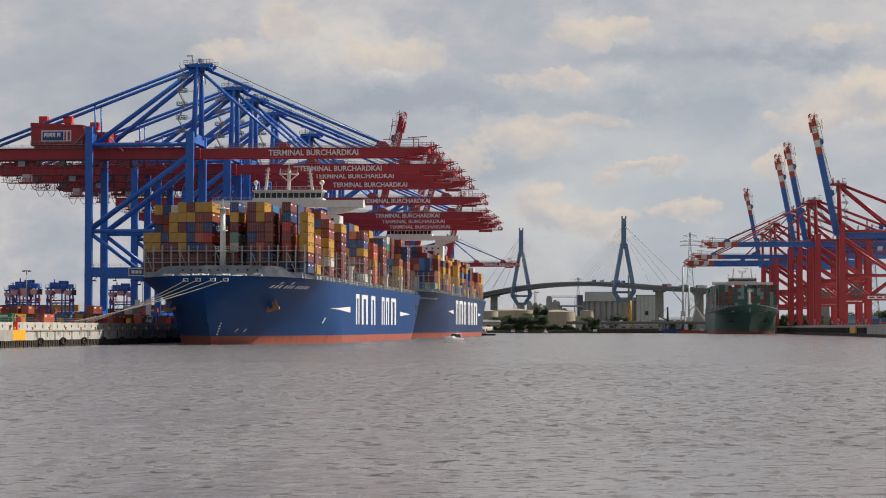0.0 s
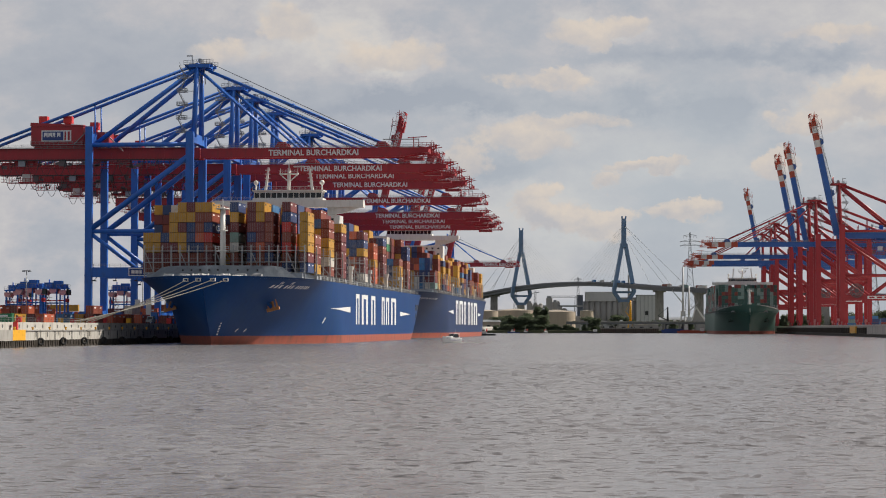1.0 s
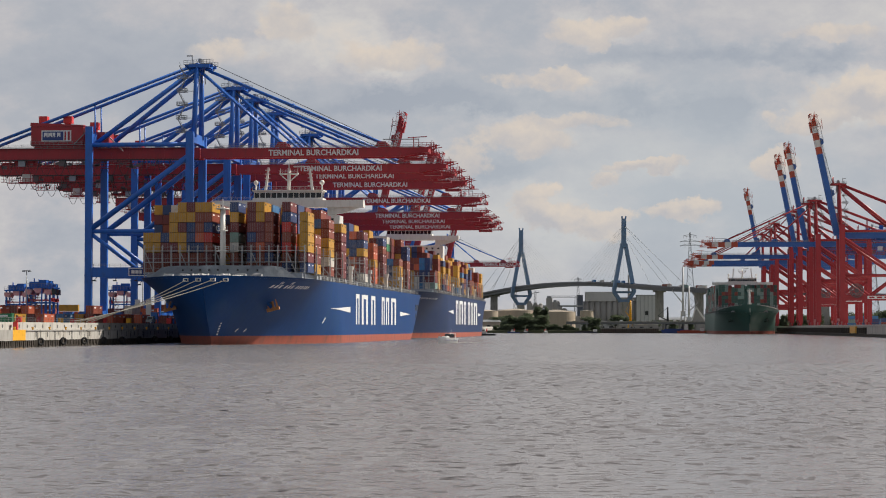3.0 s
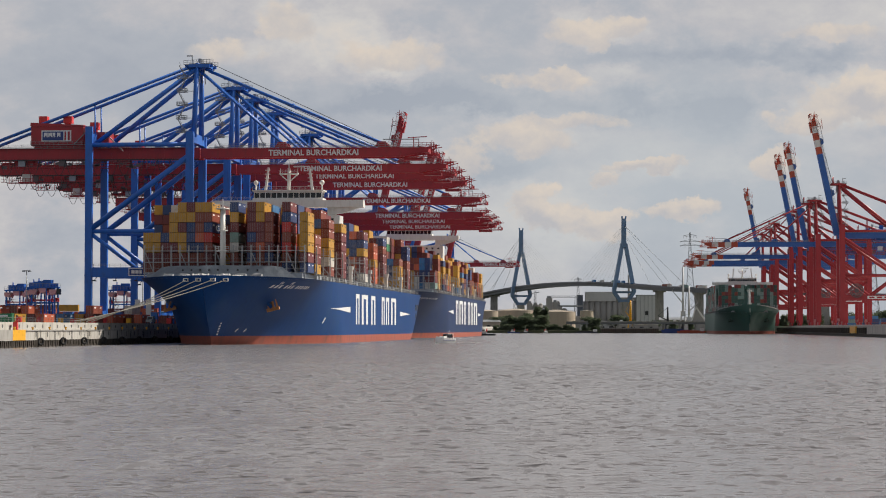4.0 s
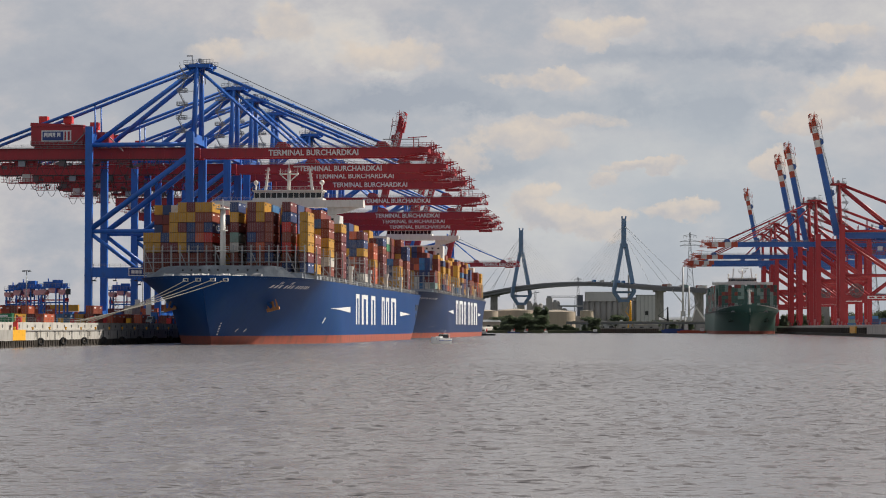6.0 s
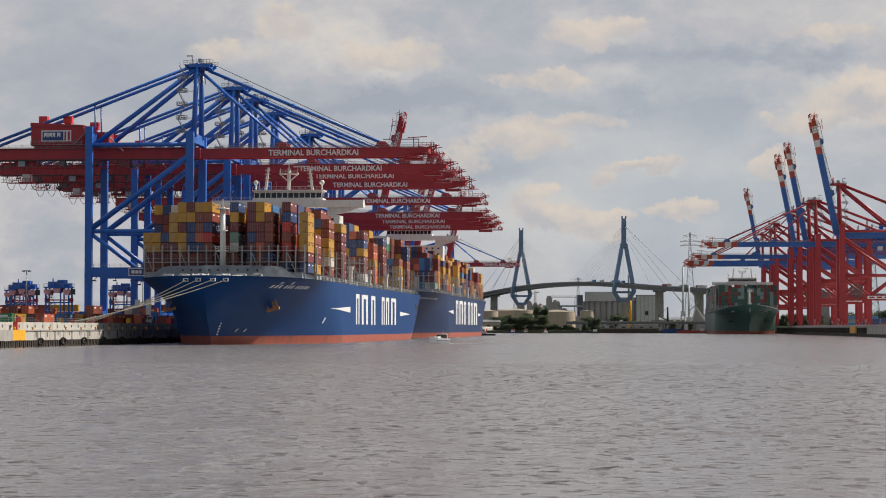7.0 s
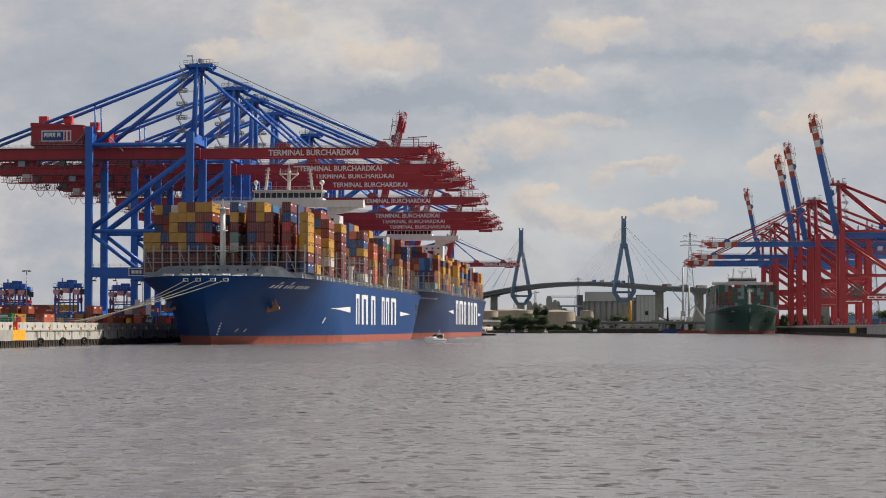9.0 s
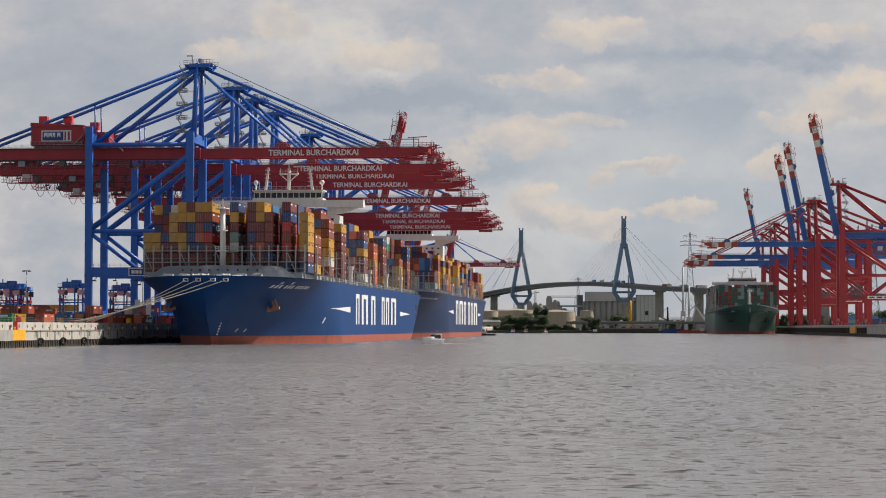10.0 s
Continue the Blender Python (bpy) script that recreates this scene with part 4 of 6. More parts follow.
    for s in (-1, 1):
        bar(bm, (reach - 6, s * (gy + 1.6), -1.7), (reach + 3.4, s * (gy + 1.6), -1.5), 1.3, 0.16)
        railing(bm, (reach - 6, s * (gy + 2.2), -1.6), (reach + 3.4, s * (gy + 2.2), -1.4), 1.2, 1.3, 0.13)
        railing(bm, (reach - 4, s * (gy + 1.9), 1.8), (reach + 2.4, s * (gy + 1.9), 1.8), 1.2, 1.2, 0.13)
        bar(bm, (reach + 2.2, s * (gy + 1.2), -1.7), (reach + 2.2, s * (gy + 1.2), 3.2), 0.25)
        bar(bm, (reach - 4, s * (gy + 1.2), -1.7), (reach + 2.2, s * (gy + 1.2), 1.8), 0.2)
    bar(bm, (reach + 2.6, -gy - 1.6, -1.6), (reach + 2.6, gy + 1.6, -1.6), 1.4, 0.18)
    railing(bm, (reach + 3.3, -gy - 1.6, -1.5), (reach + 3.3, gy + 1.6, -1.5), 1.2, 1.3, 0.13)
    bar(bm, (reach - 5, 0, 1.6), (reach - 5, 0, 5.2), 0.3)
    bar(bm, (reach - 7, 0, 5.1), (reach - 0.5, 0, 5.4), 0.28)
    part("tip_platform", bm, M_BOOM_RED if stripes else boom_mat, piv)
    for k in range(int(reach / 9)):
        boxed("boom_tie", (4 + k * 9, 4.8 + k * 9, -gy + 0.65, gy - 0.65, 0.8, 1.7), boom_mat, piv)
    bm = B()
    for s in (-1, 1):
        railing(bm, (3, s * (gy + 1.4), 1.9), (reach - 2, s * (gy + 1.4), 1.9), 1.1, 2.4, 0.09)
        bar(bm, (3, s * (gy + 1.0), 1.85), (reach - 2, s * (gy + 1.0), 1.85), 0.8, 0.12)
    bar(bm, (reach - 3, -gy, 1.9), (reach - 3, -gy, 4.4), 0.22)
    bar(bm, (reach - 15, -gy, 4.3), (reach - 2.8, -gy, 4.3), 0.25, 0.3)
    part("boom_walkway", bm, M_RAIL, piv)
    for pos in (0.36, 0.80):
        for s in (-1, 1):
            bm = B()
            for q in box(bm, reach * pos - 2.4, reach * pos + 2.4, s * gy - 0.5, s * gy + 0.5, 1.8, 3.6)[4:]:
                q.co.x += (reach * pos - q.co.x) * 0.45
            part("stay_bracket", bm, boom_mat, piv)
    if text:
        t = new("lettering", TEXT)
        t.parent = piv
        t.matrix_basis = pose(38.5, -gy - 0.72, 0.0)
        tagged(t, "white block lettering on the crane boom")
    # forestays
    if raised < 10:
        for s in (-1, 1):
            for pos, r, stx, stz in ((0.36, 0.40, 1.8, apex - 4.2), (0.80, 0.44, 3.6, apex - 3.4)):
                bm = B()
                tube(bm, (stx, s * 3.1, stz), (2.2 + reach * pos, s * gy, zg + 5.0), r, 8)
                mid = Vector((stx, s * 3.1, stz)).lerp(Vector((2.2 + reach * pos, s * gy, zg + 5.0)), 0.5)
                bmesh.ops.create_icosphere(bm, subdivisions=1, radius=r * 1.9, matrix=Matrix.Translation(mid))
                part("forestay", bm, frame_mat, e)
        bm = B()
        for s in (-0.6, 0.6):
            tube(bm, (5.4, s, apex - 1.4), (2.2 + reach * 0.84, s, zg + 4.0), 0.09, 5)
        part("hoist_rope", bm, M_DARK, e)
    else:
        tip = piv.matrix_basis @ Vector((reach * 0.80, 0, 2.6))
        knee = piv.matrix_basis @ Vector((reach * 0.50, 0, 2.0)) + Vector((-3, 0, 0))
        for s in (-1, 1):
            bm = B()
            tube(bm, (4.5, s * 3.1, apex - 1.4), (knee.x, s * gy, knee.z), 0.3, 6)
            part("forestay", bm, frame_mat, e)
        bm = B()
        for s in (-0.7, 0.7):
            tube(bm, (5, s, apex - 0.8), (tip.x, s, tip.z), 0.09, 5)
        part("hoist_rope", bm, M_DARK, e)
    # machinery house on the backreach
    hm = house_mat or boom_mat
    bm = B()
    hx0, hx1 = -gauge - 21.6, -gauge - 3.6
    box(bm, hx0, hx1, -5.0, 5.0, zg + 4.6, zg + 11.2)
    box(bm, hx0 + 1, hx1 + 6, -4.6, 4.6, zg + 3.8, zg + 5.0)
    box(bm, hx1, hx1 + 8.5, -3.6, 3.6, zg + 5, zg + 9.2)
    ridge = box(bm, hx0 - 0.2, hx1 + 0.2, -5.2, 5.2, zg + 11.2, zg + 11.5)
    for q in ridge[4:]:
        q.co.z += 1.0 if q.co.x < (hx0 + hx1) / 2 else 0.1
    house = part("machinery_house", bm, hm, e)
    for hx in (hx0 + 2.5, hx0 + 11, hx1 + 2.2):
        bm = B()
        top = zg + 11.4 if hx < hx1 else zg + 9.2
        tube(bm, (hx + 1, -2, top), (hx + 1, -2, top + 1.6), 1.1, 12)
        box(bm, hx - 0.3, hx + 2.6, -3.4, -0.6, top + 1.0, top + 3.4)
        part("roof_vent", bm, M_SIGNAL_RED if not stripes else hm, house, "bright red box-shaped roof vent")
    bm = B()
    railing(bm, (hx0, -5.6, zg + 5), (hx1 + 6, -5.6, zg + 5), 1.1, 1.6, 0.1)
    bar(bm, (hx0, -5.4, zg + 4.9), (hx1 + 6, -5.4, zg + 4.9), 0.8, 0.12)
    bar(bm, (hx1 - 3, -5.6, zg + 5), (hx1 + 2, -5.6, zg + 10), 0.7, 0.2)
    bar(bm, (hx1 + 7.5, -5.6, zg + 9), (hx1 + 14, -5.6, zg + 2.5), 0.8, 0.3)
    part("house_walkway", bm, M_RAIL, house)
    if text:
        bm = B()
        box(bm, hx0 + 3.6, hx0 + 13.9, -5.12, -5.0, zg + 6.0, zg + 9.8)
        sg = part("sign_frame", bm, M_SIGN_WHITE, house)
        bm = B()
        box(bm, hx0 + 4.0, hx0 + 11.2, -5.2, -5.1, zg + 6.4, zg + 9.4)
        part("sign_field", bm, M_SIGN_BLUE, sg)
        bm = B()
        for k, w in enumerate((1.3, 1.3, 0.9, 1.2)):
            a = hx0 + 4.5 + k * 1.5
            box(bm, a, a + w, -5.26, -5.19, zg + 7.5, zg + 9.0)
            box(bm, a + w * 0.3, a + w * 0.7, -5.27, -5.25, zg + 7.5, zg + 8.0, 1)
        part("sign_mark", bm, [M_SIGN_WHITE, M_SIGN_BLUE], sg)
        bm = B()
        box(bm, hx0 + 11.6, hx0 + 12.1, -5.2, -5.1, zg + 6.4, zg + 9.4)
        box(bm, hx0 + 12.7, hx0 + 13.4, -5.2, -5.1, zg + 6.4, zg + 9.4)
        part("sign_stripe", bm, hm, sg)
    # festoon loops and trolley with cab
    if detail:
        bm = B()
        z = zg - 0.4
        x0 = -gauge - back + 4
        while x0 < -4:
            pr = None
            for k in range(9):
                t = k / 8
                p = (x0 + 4.4 * t, -gy - 1.8, z - 5.2 * (4 * t * (1 - t)) ** 0.8)
                if pr:
                    tube(bm, pr, p, 0.10, 5, cap=False)
                pr = p
            x0 += 4.5
        bar(bm, (-gauge - back + 2, -gy - 1.8, z + 0.1), (2, -gy - 1.8, z + 0.1), 0.25, 0.35)
        part("festoon_cable", bm, M_DARK, e)
        bm = B()
        for k in range(int((gauge + back - 6) / 3.2)):
            xx = -gauge - back + 3 + k * 3.2
            for yy in (-gy - 0.6, gy + 0.6):
                bar(bm, (xx, yy, zg), (xx, yy, zg - 2.6), 0.16)
            bar(bm, (xx, -gy - 0.6, zg - 2.6), (xx + 1.6, -gy - 0.6, zg), 0.12)
        for yy in (-gy - 0.6, gy + 0.6):
            bar(bm, (-gauge - back + 2, yy, zg - 2.6), (-2, yy, zg - 2.6), 0.7, 0.2)
            bar(bm, (-gauge - back + 2, yy, zg - 1.5), (-2, yy, zg - 1.5), 0.12)
        part("under_walkway", bm, M_CRANE_RED if text else frame_mat, e)
        bm = B()
        rr = random.Random(int(zg * 10))
        for k in range(26):
            xx, zz = -gauge - back + 4 + rr.random() * (gauge + back - 10), zg - 0.4 - rr.random() * 2.0
            box(bm, xx, xx + rr.uniform(0.4, 2.2), -gy - 1.3, -gy - 0.8, zz - rr.uniform(0.4, 1.1), zz)
        for k in range(8):
            xx = -gauge - back + 6 + k * 9.5
            bar(bm, (xx, -gy - 1.0, zg - 2.6), (xx + 4.5, -gy - 1.0, zg - 0.1), 0.16)
            bar(bm, (xx, -gy - 1.3, zg - 3.4), (xx, -gy - 1.3, zg), 0.14)
        tagged(part("service_gear", bm, M_REEL, e), kind="stuff")
        for k in range(3):
            xx = -gauge - 40 + k * 14
            boxed("equipment_box", (xx, xx + 2.4, -gy - 1.6, -gy - 0.9, zg - 2.4, zg - 0.3), M_REEL if k != 1 else M_DECK_GREY, e)
    bm = B()
    tx = -gauge - 26 if raised < 10 else -gauge + 8
    box(bm, tx - 6, tx + 6, -gy - 0.4, gy + 0.4, zg - 1.9, zg - 1.0)
    box(bm, tx - 2, tx + 5, -2, 2, zg - 1.0, zg + 1.2)
    railing(bm, (tx - 7, -gy - 1.2, zg - 1.9), (tx + 7, -gy - 1.2, zg - 1.9), 1.2, 1.2, 0.1)
    bar(bm, (tx - 7, -gy - 0.9, zg - 2.0), (tx + 7, -gy - 0.9, zg - 2.0), 0.9, 0.2)
    for o in (-3.6, 3.2):
        bar(bm, (tx + 2 + o * 0.5, -2.5, zg - 2), (tx + 2 + o * 0.5, -2.5, zg - 7.6), 0.16)
        bar(bm, (tx + 2 + o * 0.5, 0.5, zg - 2), (tx + 2 + o * 0.5, 0.5, zg - 7.6), 0.16)
    box(bm, tx - 0.4, tx + 4.4, -2.8, 0.8, zg - 8.0, zg - 7.5)
    railing(bm, (tx - 0.4, -2.8, zg - 7.5), (tx + 4.4, -2.8, zg - 7.5), 1.2, 1.0, 0.1)
    railing(bm, (tx - 0.4, -2.8, zg - 5.0), (tx + 4.4, -2.8, zg - 5.0), 1.2, 1.0, 0.1)
    part("trolley", bm, boom_mat, e)
    bm = B()
    box(bm, tx + 0.6, tx + 3.6, -2.2, 0.2, zg - 7.4, zg - 4.8)
    part("cab", bm, [M_WHITE], e, "white operator cab under the trolley")
    return e


BLUE_LABEL = "tall blue gantry crane with a lowered oxide-red boom"
RAISED_LABEL = "blue gantry crane with a steeply raised oxide-red boom"
CX = -149.5


def left_cranes():
    rows = ((756, 55.8, 89.6, 0, 77), (825, 55.3, 89.2, 0, 77), (866, 55.3, 89.0, 0, 77), (917, 55.1, 88.6, 0, 77), (1018, 54.2, 88.5, 0, 76), (1066, 49.9, 83, 0, 74), (1095, 48.6, 82, 0, 76), (1127, 47.4, 81, 0, 76),
            (1275, 55.5, 88, 77, 62), (1440, 51.0, 83, 75, 62), (1500, 51, 83, 75, 62), (1720, 39, 67, 77, 60), (1810, 47.6, 72, 0, 49))
    for i, (y, zg, ap, up, reach) in enumerate(rows):
        quay_crane(pose(CX, y, YARD), M_CRANE_BLUE, M_CRANE_RED, RAISED_LABEL if up else BLUE_LABEL, "cranes on the near terminal", zg, ap, raised=up, reach=reach, detail=i < 5)


left_cranes()


def right_cranes():
    rows = ((1420, 125.3, 78.4, 54.0, 90.0), (1565, 122, 0, 54, 88), (1640, 123, 79, 54.0, 90.0), (1752, 123, 79, 54, 90), (1835, 122, 0, 54, 92), (1995, 116 + 4, 0, 54, 92), (2060, 120, 0, 54, 90), (2175, 119, 79, 54, 90))
    for i, (y, x, up, zg, ap) in enumerate(rows):
        m = pose(x, y, 6.2, 0, 0, 180)
        quay_crane(m, M_CRANE_CRIMSON, M_GIRDER_BLUE, "crimson gantry crane, " + ("raised" if up else "lowered") + " blue boom with striped tip", "cranes on the far terminal", zg, ap, raised=up, reach=74, text=False, stripes=True, house_mat=M_GIRDER_BLUE, detail=i < 3, legw=3.5)


right_cranes()


# ------------------------------------------------------------------ sky backdrop
def sky_backdrop():
    """A curved sheet of cloudy sky far behind everything."""
    bm = B()
    rad, n, k = 4700.0, 48, 14
    grid = []
    for i in range(n + 1):
        a = radians(-30 + 60 * i / n)
        grid.append([bm.verts.new((rad * math.sin(a), rad * math.cos(a), -60 + 2300 * j / k)) for j in range(k + 1)])
    for i in range(n):
        for j in range(k):
            bm.faces.new((grid[i][j], grid[i + 1][j], grid[i + 1][j + 1], grid[i][j + 1])).smooth = True
    m = bpy.data.materials.new("cloudy_sky")
    m.use_nodes = True
    nd, l = m.node_tree.nodes, m.node_tree.links
    nd.clear()
    out, em = nd.new("ShaderNodeOutputMaterial"), nd.new("ShaderNodeEmission")
    co = nd.new("ShaderNodeTexCoord")

    def noise_tex(scale, detail, rough, stretch, shift=0.0, warp=0.0):
        mp = nd.new("ShaderNodeMapping")
        mp.inputs["Scale"].default_value = (1, 1, stretch)
        mp.inputs["Location"].default_value = (shift, shift * 0.7, shift * 0.3)
        t = nd.new("ShaderNodeTexNoise")
        t.inputs["Scale"].default_value, t.inputs["Detail"].default_value, t.inputs["Roughness"].default_value = scale, detail, rough
        t.inputs["Distortion"].default_value = warp
        l.new(co.outputs["Object"], mp.inputs["Vector"])
        l.new(mp.outputs[0], t.inputs["Vector"])
        return t

    def calc(op, a, b=None, c=None):
        q = nd.new("ShaderNodeMath")
        q.operation = op
        for i, v in enumerate((a, b, c)):
            if v is None:
                continue
            if isinstance(v, (int, float)):
                q.inputs[i].default_value = v
            else:
                l.new(v, q.inputs[i])
        return q.outputs[0]

    sep = nd.new("ShaderNodeSeparateXYZ")
    l.new(co.outputs["Object"], sep.inputs[0])
    # ragged edges: the cloud masses are looked up at places shifted by noise
    rag = noise_tex(0.0055, 8, 0.66, 1.5)
    rag2 = noise_tex(0.0055, 8, 0.66, 1.5, 900)
    X = calc('MULTIPLY_ADD', rag.outputs["Fac"], 260, calc('SUBTRACT', sep.outputs[0], 130))
    Z = calc('MULTIPLY_ADD', rag2.outputs["Fac"], 170, calc('SUBTRACT', sep.outputs[2], 85))
    field = calc('MULTIPLY_ADD', noise_tex(0.0013, 8, 0.55, 2.4, 300, 0.2).outputs["Fac"], 1.35, -0.20)
    fine = noise_tex(0.0085, 9, 0.62, 1.6, 70, 0.1)
    field = calc('ADD', field, calc('MULTIPLY_ADD', fine.outputs["Fac"], 0.78, -0.39))

    puff = calc('MULTIPLY_ADD', noise_tex(0.0072, 9, 0.58, 1.5, 510, 0.2).outputs["Fac"], 6.0, -1.85)
    puff = calc('MINIMUM', calc('MAXIMUM', puff, 0.12), 2.0)

    def mass(px, py, wx, wy, amount):
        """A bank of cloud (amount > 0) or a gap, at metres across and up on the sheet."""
        nonlocal field
        dx = calc('DIVIDE', calc('SUBTRACT', X, px), wx)
        dz = calc('DIVIDE', calc('SUBTRACT', Z, py), wy)
        g = calc('POWER', 2.718, calc('MULTIPLY', calc('ADD', calc('MULTIPLY', dx, dx), calc('MULTIPLY', dz, dz)), -1.0))
        field = calc('MULTIPLY_ADD', calc('MULTIPLY', g, puff), amount, field)

    def at(px, py, w, h, amount):
        a = (px - 784) / 4000 - 0.0863
        mass(4700 * math.sin(a), 4.6 + (581 - py) * 1.17, w * 1.17, h * 1.17, amount)

    at(1000, 540, 1200, 70, -0.10)
    at(690, 95, 110, 42, 0.34)
    at(520, 35, 90, 45, 0.26)
    at(400, 90, 70, 35, 0.14)
    at(955, 215, 130, 30, 0.26)
    at(955, 360, 45, 42, 0.42)
    at(1050, 400, 60, 30, 0.30)
    at(1180, 292, 60, 16, 0.25)
    at(1490, 185, 110, 42, 0.40)
    at(1540, 150, 40, 30, 0.2)
    at(1060, 45, 130, 40, 0.22)
    at(1130, 135, 160, 25, 0.16)
    at(1340, 300, 60, 30, 0.2)
    at(650, 168, 210, 22, -0.28)
    at(1330, 95, 260, 20, -0.34)
    at(900, 180, 220, 16, -0.28)
    at(870, 300, 90, 26, -0.22)
    at(1180, 180, 150, 14, -0.22)
    at(1290, 190, 120, 55, -0.30)
    at(840, 290, 110, 50, -0.22)
    at(720, 235, 120, 30, -0.16)
    at(90, 170, 150, 45, -0.06)
    at(200, 60, 140, 30, -0.06)
    at(1200, 400, 140, 70, -0.16)
    at(70, 430, 170, 120, -0.16)
    # crisp heaps of cumulus: ellipses with finely broken edges, pale tops and grey feet
    wob = noise_tex(0.011, 9, 0.60, 1.2, 220)
    wob2 = noise_tex(0.011, 9, 0.60, 1.2, 1500)
    CXX = calc('MULTIPLY_ADD', wob.outputs["Fac"], 150, calc('SUBTRACT', sep.outputs[0], 75))
    CZZ = calc('MULTIPLY_ADD', wob2.outputs["Fac"], 110, calc('SUBTRACT', sep.outputs[2], 55))
    heap, lit, gap = None, None, None
    for px, py, w, h, soft in ((948, 352, 38, 30, 1), (985, 375, 60, 22, 1), (1060, 392, 62, 26, 1), (1500, 182, 85, 34, 1), (1540, 165, 42, 32, 1), (1440, 215, 70, 18, .7), (1370, 288, 34, 30, .9), (1145, 294, 80, 12, .9),
                               (1076, 318, 30, 16, .7), (1210, 372, 60, 16, .8), (930, 245, 85, 26, .7), (1010, 216, 100, 15, .7), (830, 275, 36, 28, .8), (1115, 48, 52, 22, .8), (1035, 52, 40, 22, .7), (700, 95, 95, 24, .7), (520, 42, 46, 34, .6), (400, 92, 60, 24, .5), (960, 135, 80, 14, .6), (1480, 60, 90, 16, .5)):
        ang = (px - 784) / 4000 - 0.0863
        cx, cz, ww, hh = 4700 * math.sin(ang), 4.6 + (581 - py) * 1.17, w * 1.5, h * 1.5
        dx = calc('DIVIDE', calc('SUBTRACT', CXX, cx), ww)
        dz = calc('DIVIDE', calc('SUBTRACT', CZZ, cz), hh)
        inside = calc('MULTIPLY', calc('SUBTRACT', 1.0, calc('ADD', calc('MULTIPLY', dx, dx), calc('MULTIPLY', dz, dz))), soft)
        top = calc('MULTIPLY', dz, calc('MAXIMUM', inside, 0.0))
        heap = inside if heap is None else calc('MAXIMUM', heap, inside)
        lit = top if lit is None else calc('ADD', lit, top)
    ga = calc('DIVIDE', calc('SUBTRACT', X, 4700 * math.sin((1170 - 784) / 4000 - 0.0863)), 520)
    gb = calc('DIVIDE', calc('SUBTRACT', Z, 300), 230)
    gap = calc('POWER', 2.718, calc('MULTIPLY', calc('ADD', calc('MULTIPLY', ga, ga), calc('MULTIPLY', gb, gb)), -1.0))
    body = noise_tex(0.016, 8, 0.62, 1.2, 640)
    edge = nd.new("ShaderNodeMapRange")
    edge.interpolation_type = 'SMOOTHSTEP'
    edge.inputs["From Min"].default_value, edge.inputs["From Max"].default_value, edge.inputs["To Max"].default_value = 0.04, 0.50, 0.85
    l.new(calc('ADD', heap, calc('MULTIPLY_ADD', body.outputs["Fac"], 1.0, -0.5)), edge.inputs["Value"])
    tone = calc('ADD', calc('MULTIPLY', lit, 0.9), calc('MULTIPLY_ADD', body.outputs["Fac"], 1.5, -0.22))
    heap_mix = nd.new("ShaderNodeMix")
    heap_mix.data_type = 'RGBA'
    heap_mix.inputs["A"].default_value, heap_mix.inputs["B"].default_value = (0.44, 0.435, 0.455, 1), (0.66, 0.575, 0.49, 1)
    l.new(tone, heap_mix.inputs["Factor"])
    r = nd.new("ShaderNodeValToRGB")
    els = r.color_ramp.elements
    els[0].position, els[0].color = 0.02, (0.325, 0.355, 0.41, 1)
    els[1].position, els[1].color = 1.0, (0.64, 0.585, 0.53, 1)
    for p, c in ((0.36, (0.395, 0.415, 0.455)), (0.52, (0.465, 0.46, 0.48)), (0.74, (0.55, 0.535, 0.525))):
        el = els.new(p)
        el.color = (*c, 1)
    l.new(field, r.inputs["Fac"])
    veil = nd.new("ShaderNodeMix")
    veil.data_type = 'RGBA'
    veil.inputs["B"].default_value = (0.455, 0.495, 0.525, 1)
    l.new(calc('MULTIPLY', gap, 0.62), veil.inputs["Factor"])
    l.new(r.outputs["Color"], veil.inputs["A"])
    both = nd.new("ShaderNodeMix")
    both.data_type = 'RGBA'
    l.new(edge.outputs[0], both.inputs["Factor"])
    l.new(veil.outputs["Result"], both.inputs["A"])
    l.new(heap_mix.outputs["Result"], both.inputs["B"])
    l.new(both.outputs["Result"], em.inputs["Color"])
    em.inputs["Strength"].default_value = 1.0
    l.new(em.outputs[0], out.inputs["Surface"])
    return tagged(part("backdrop", bm, m), "overcast sky with grey and cream clouds", "sky", kind="structure")


BACKDROP = sky_backdrop()


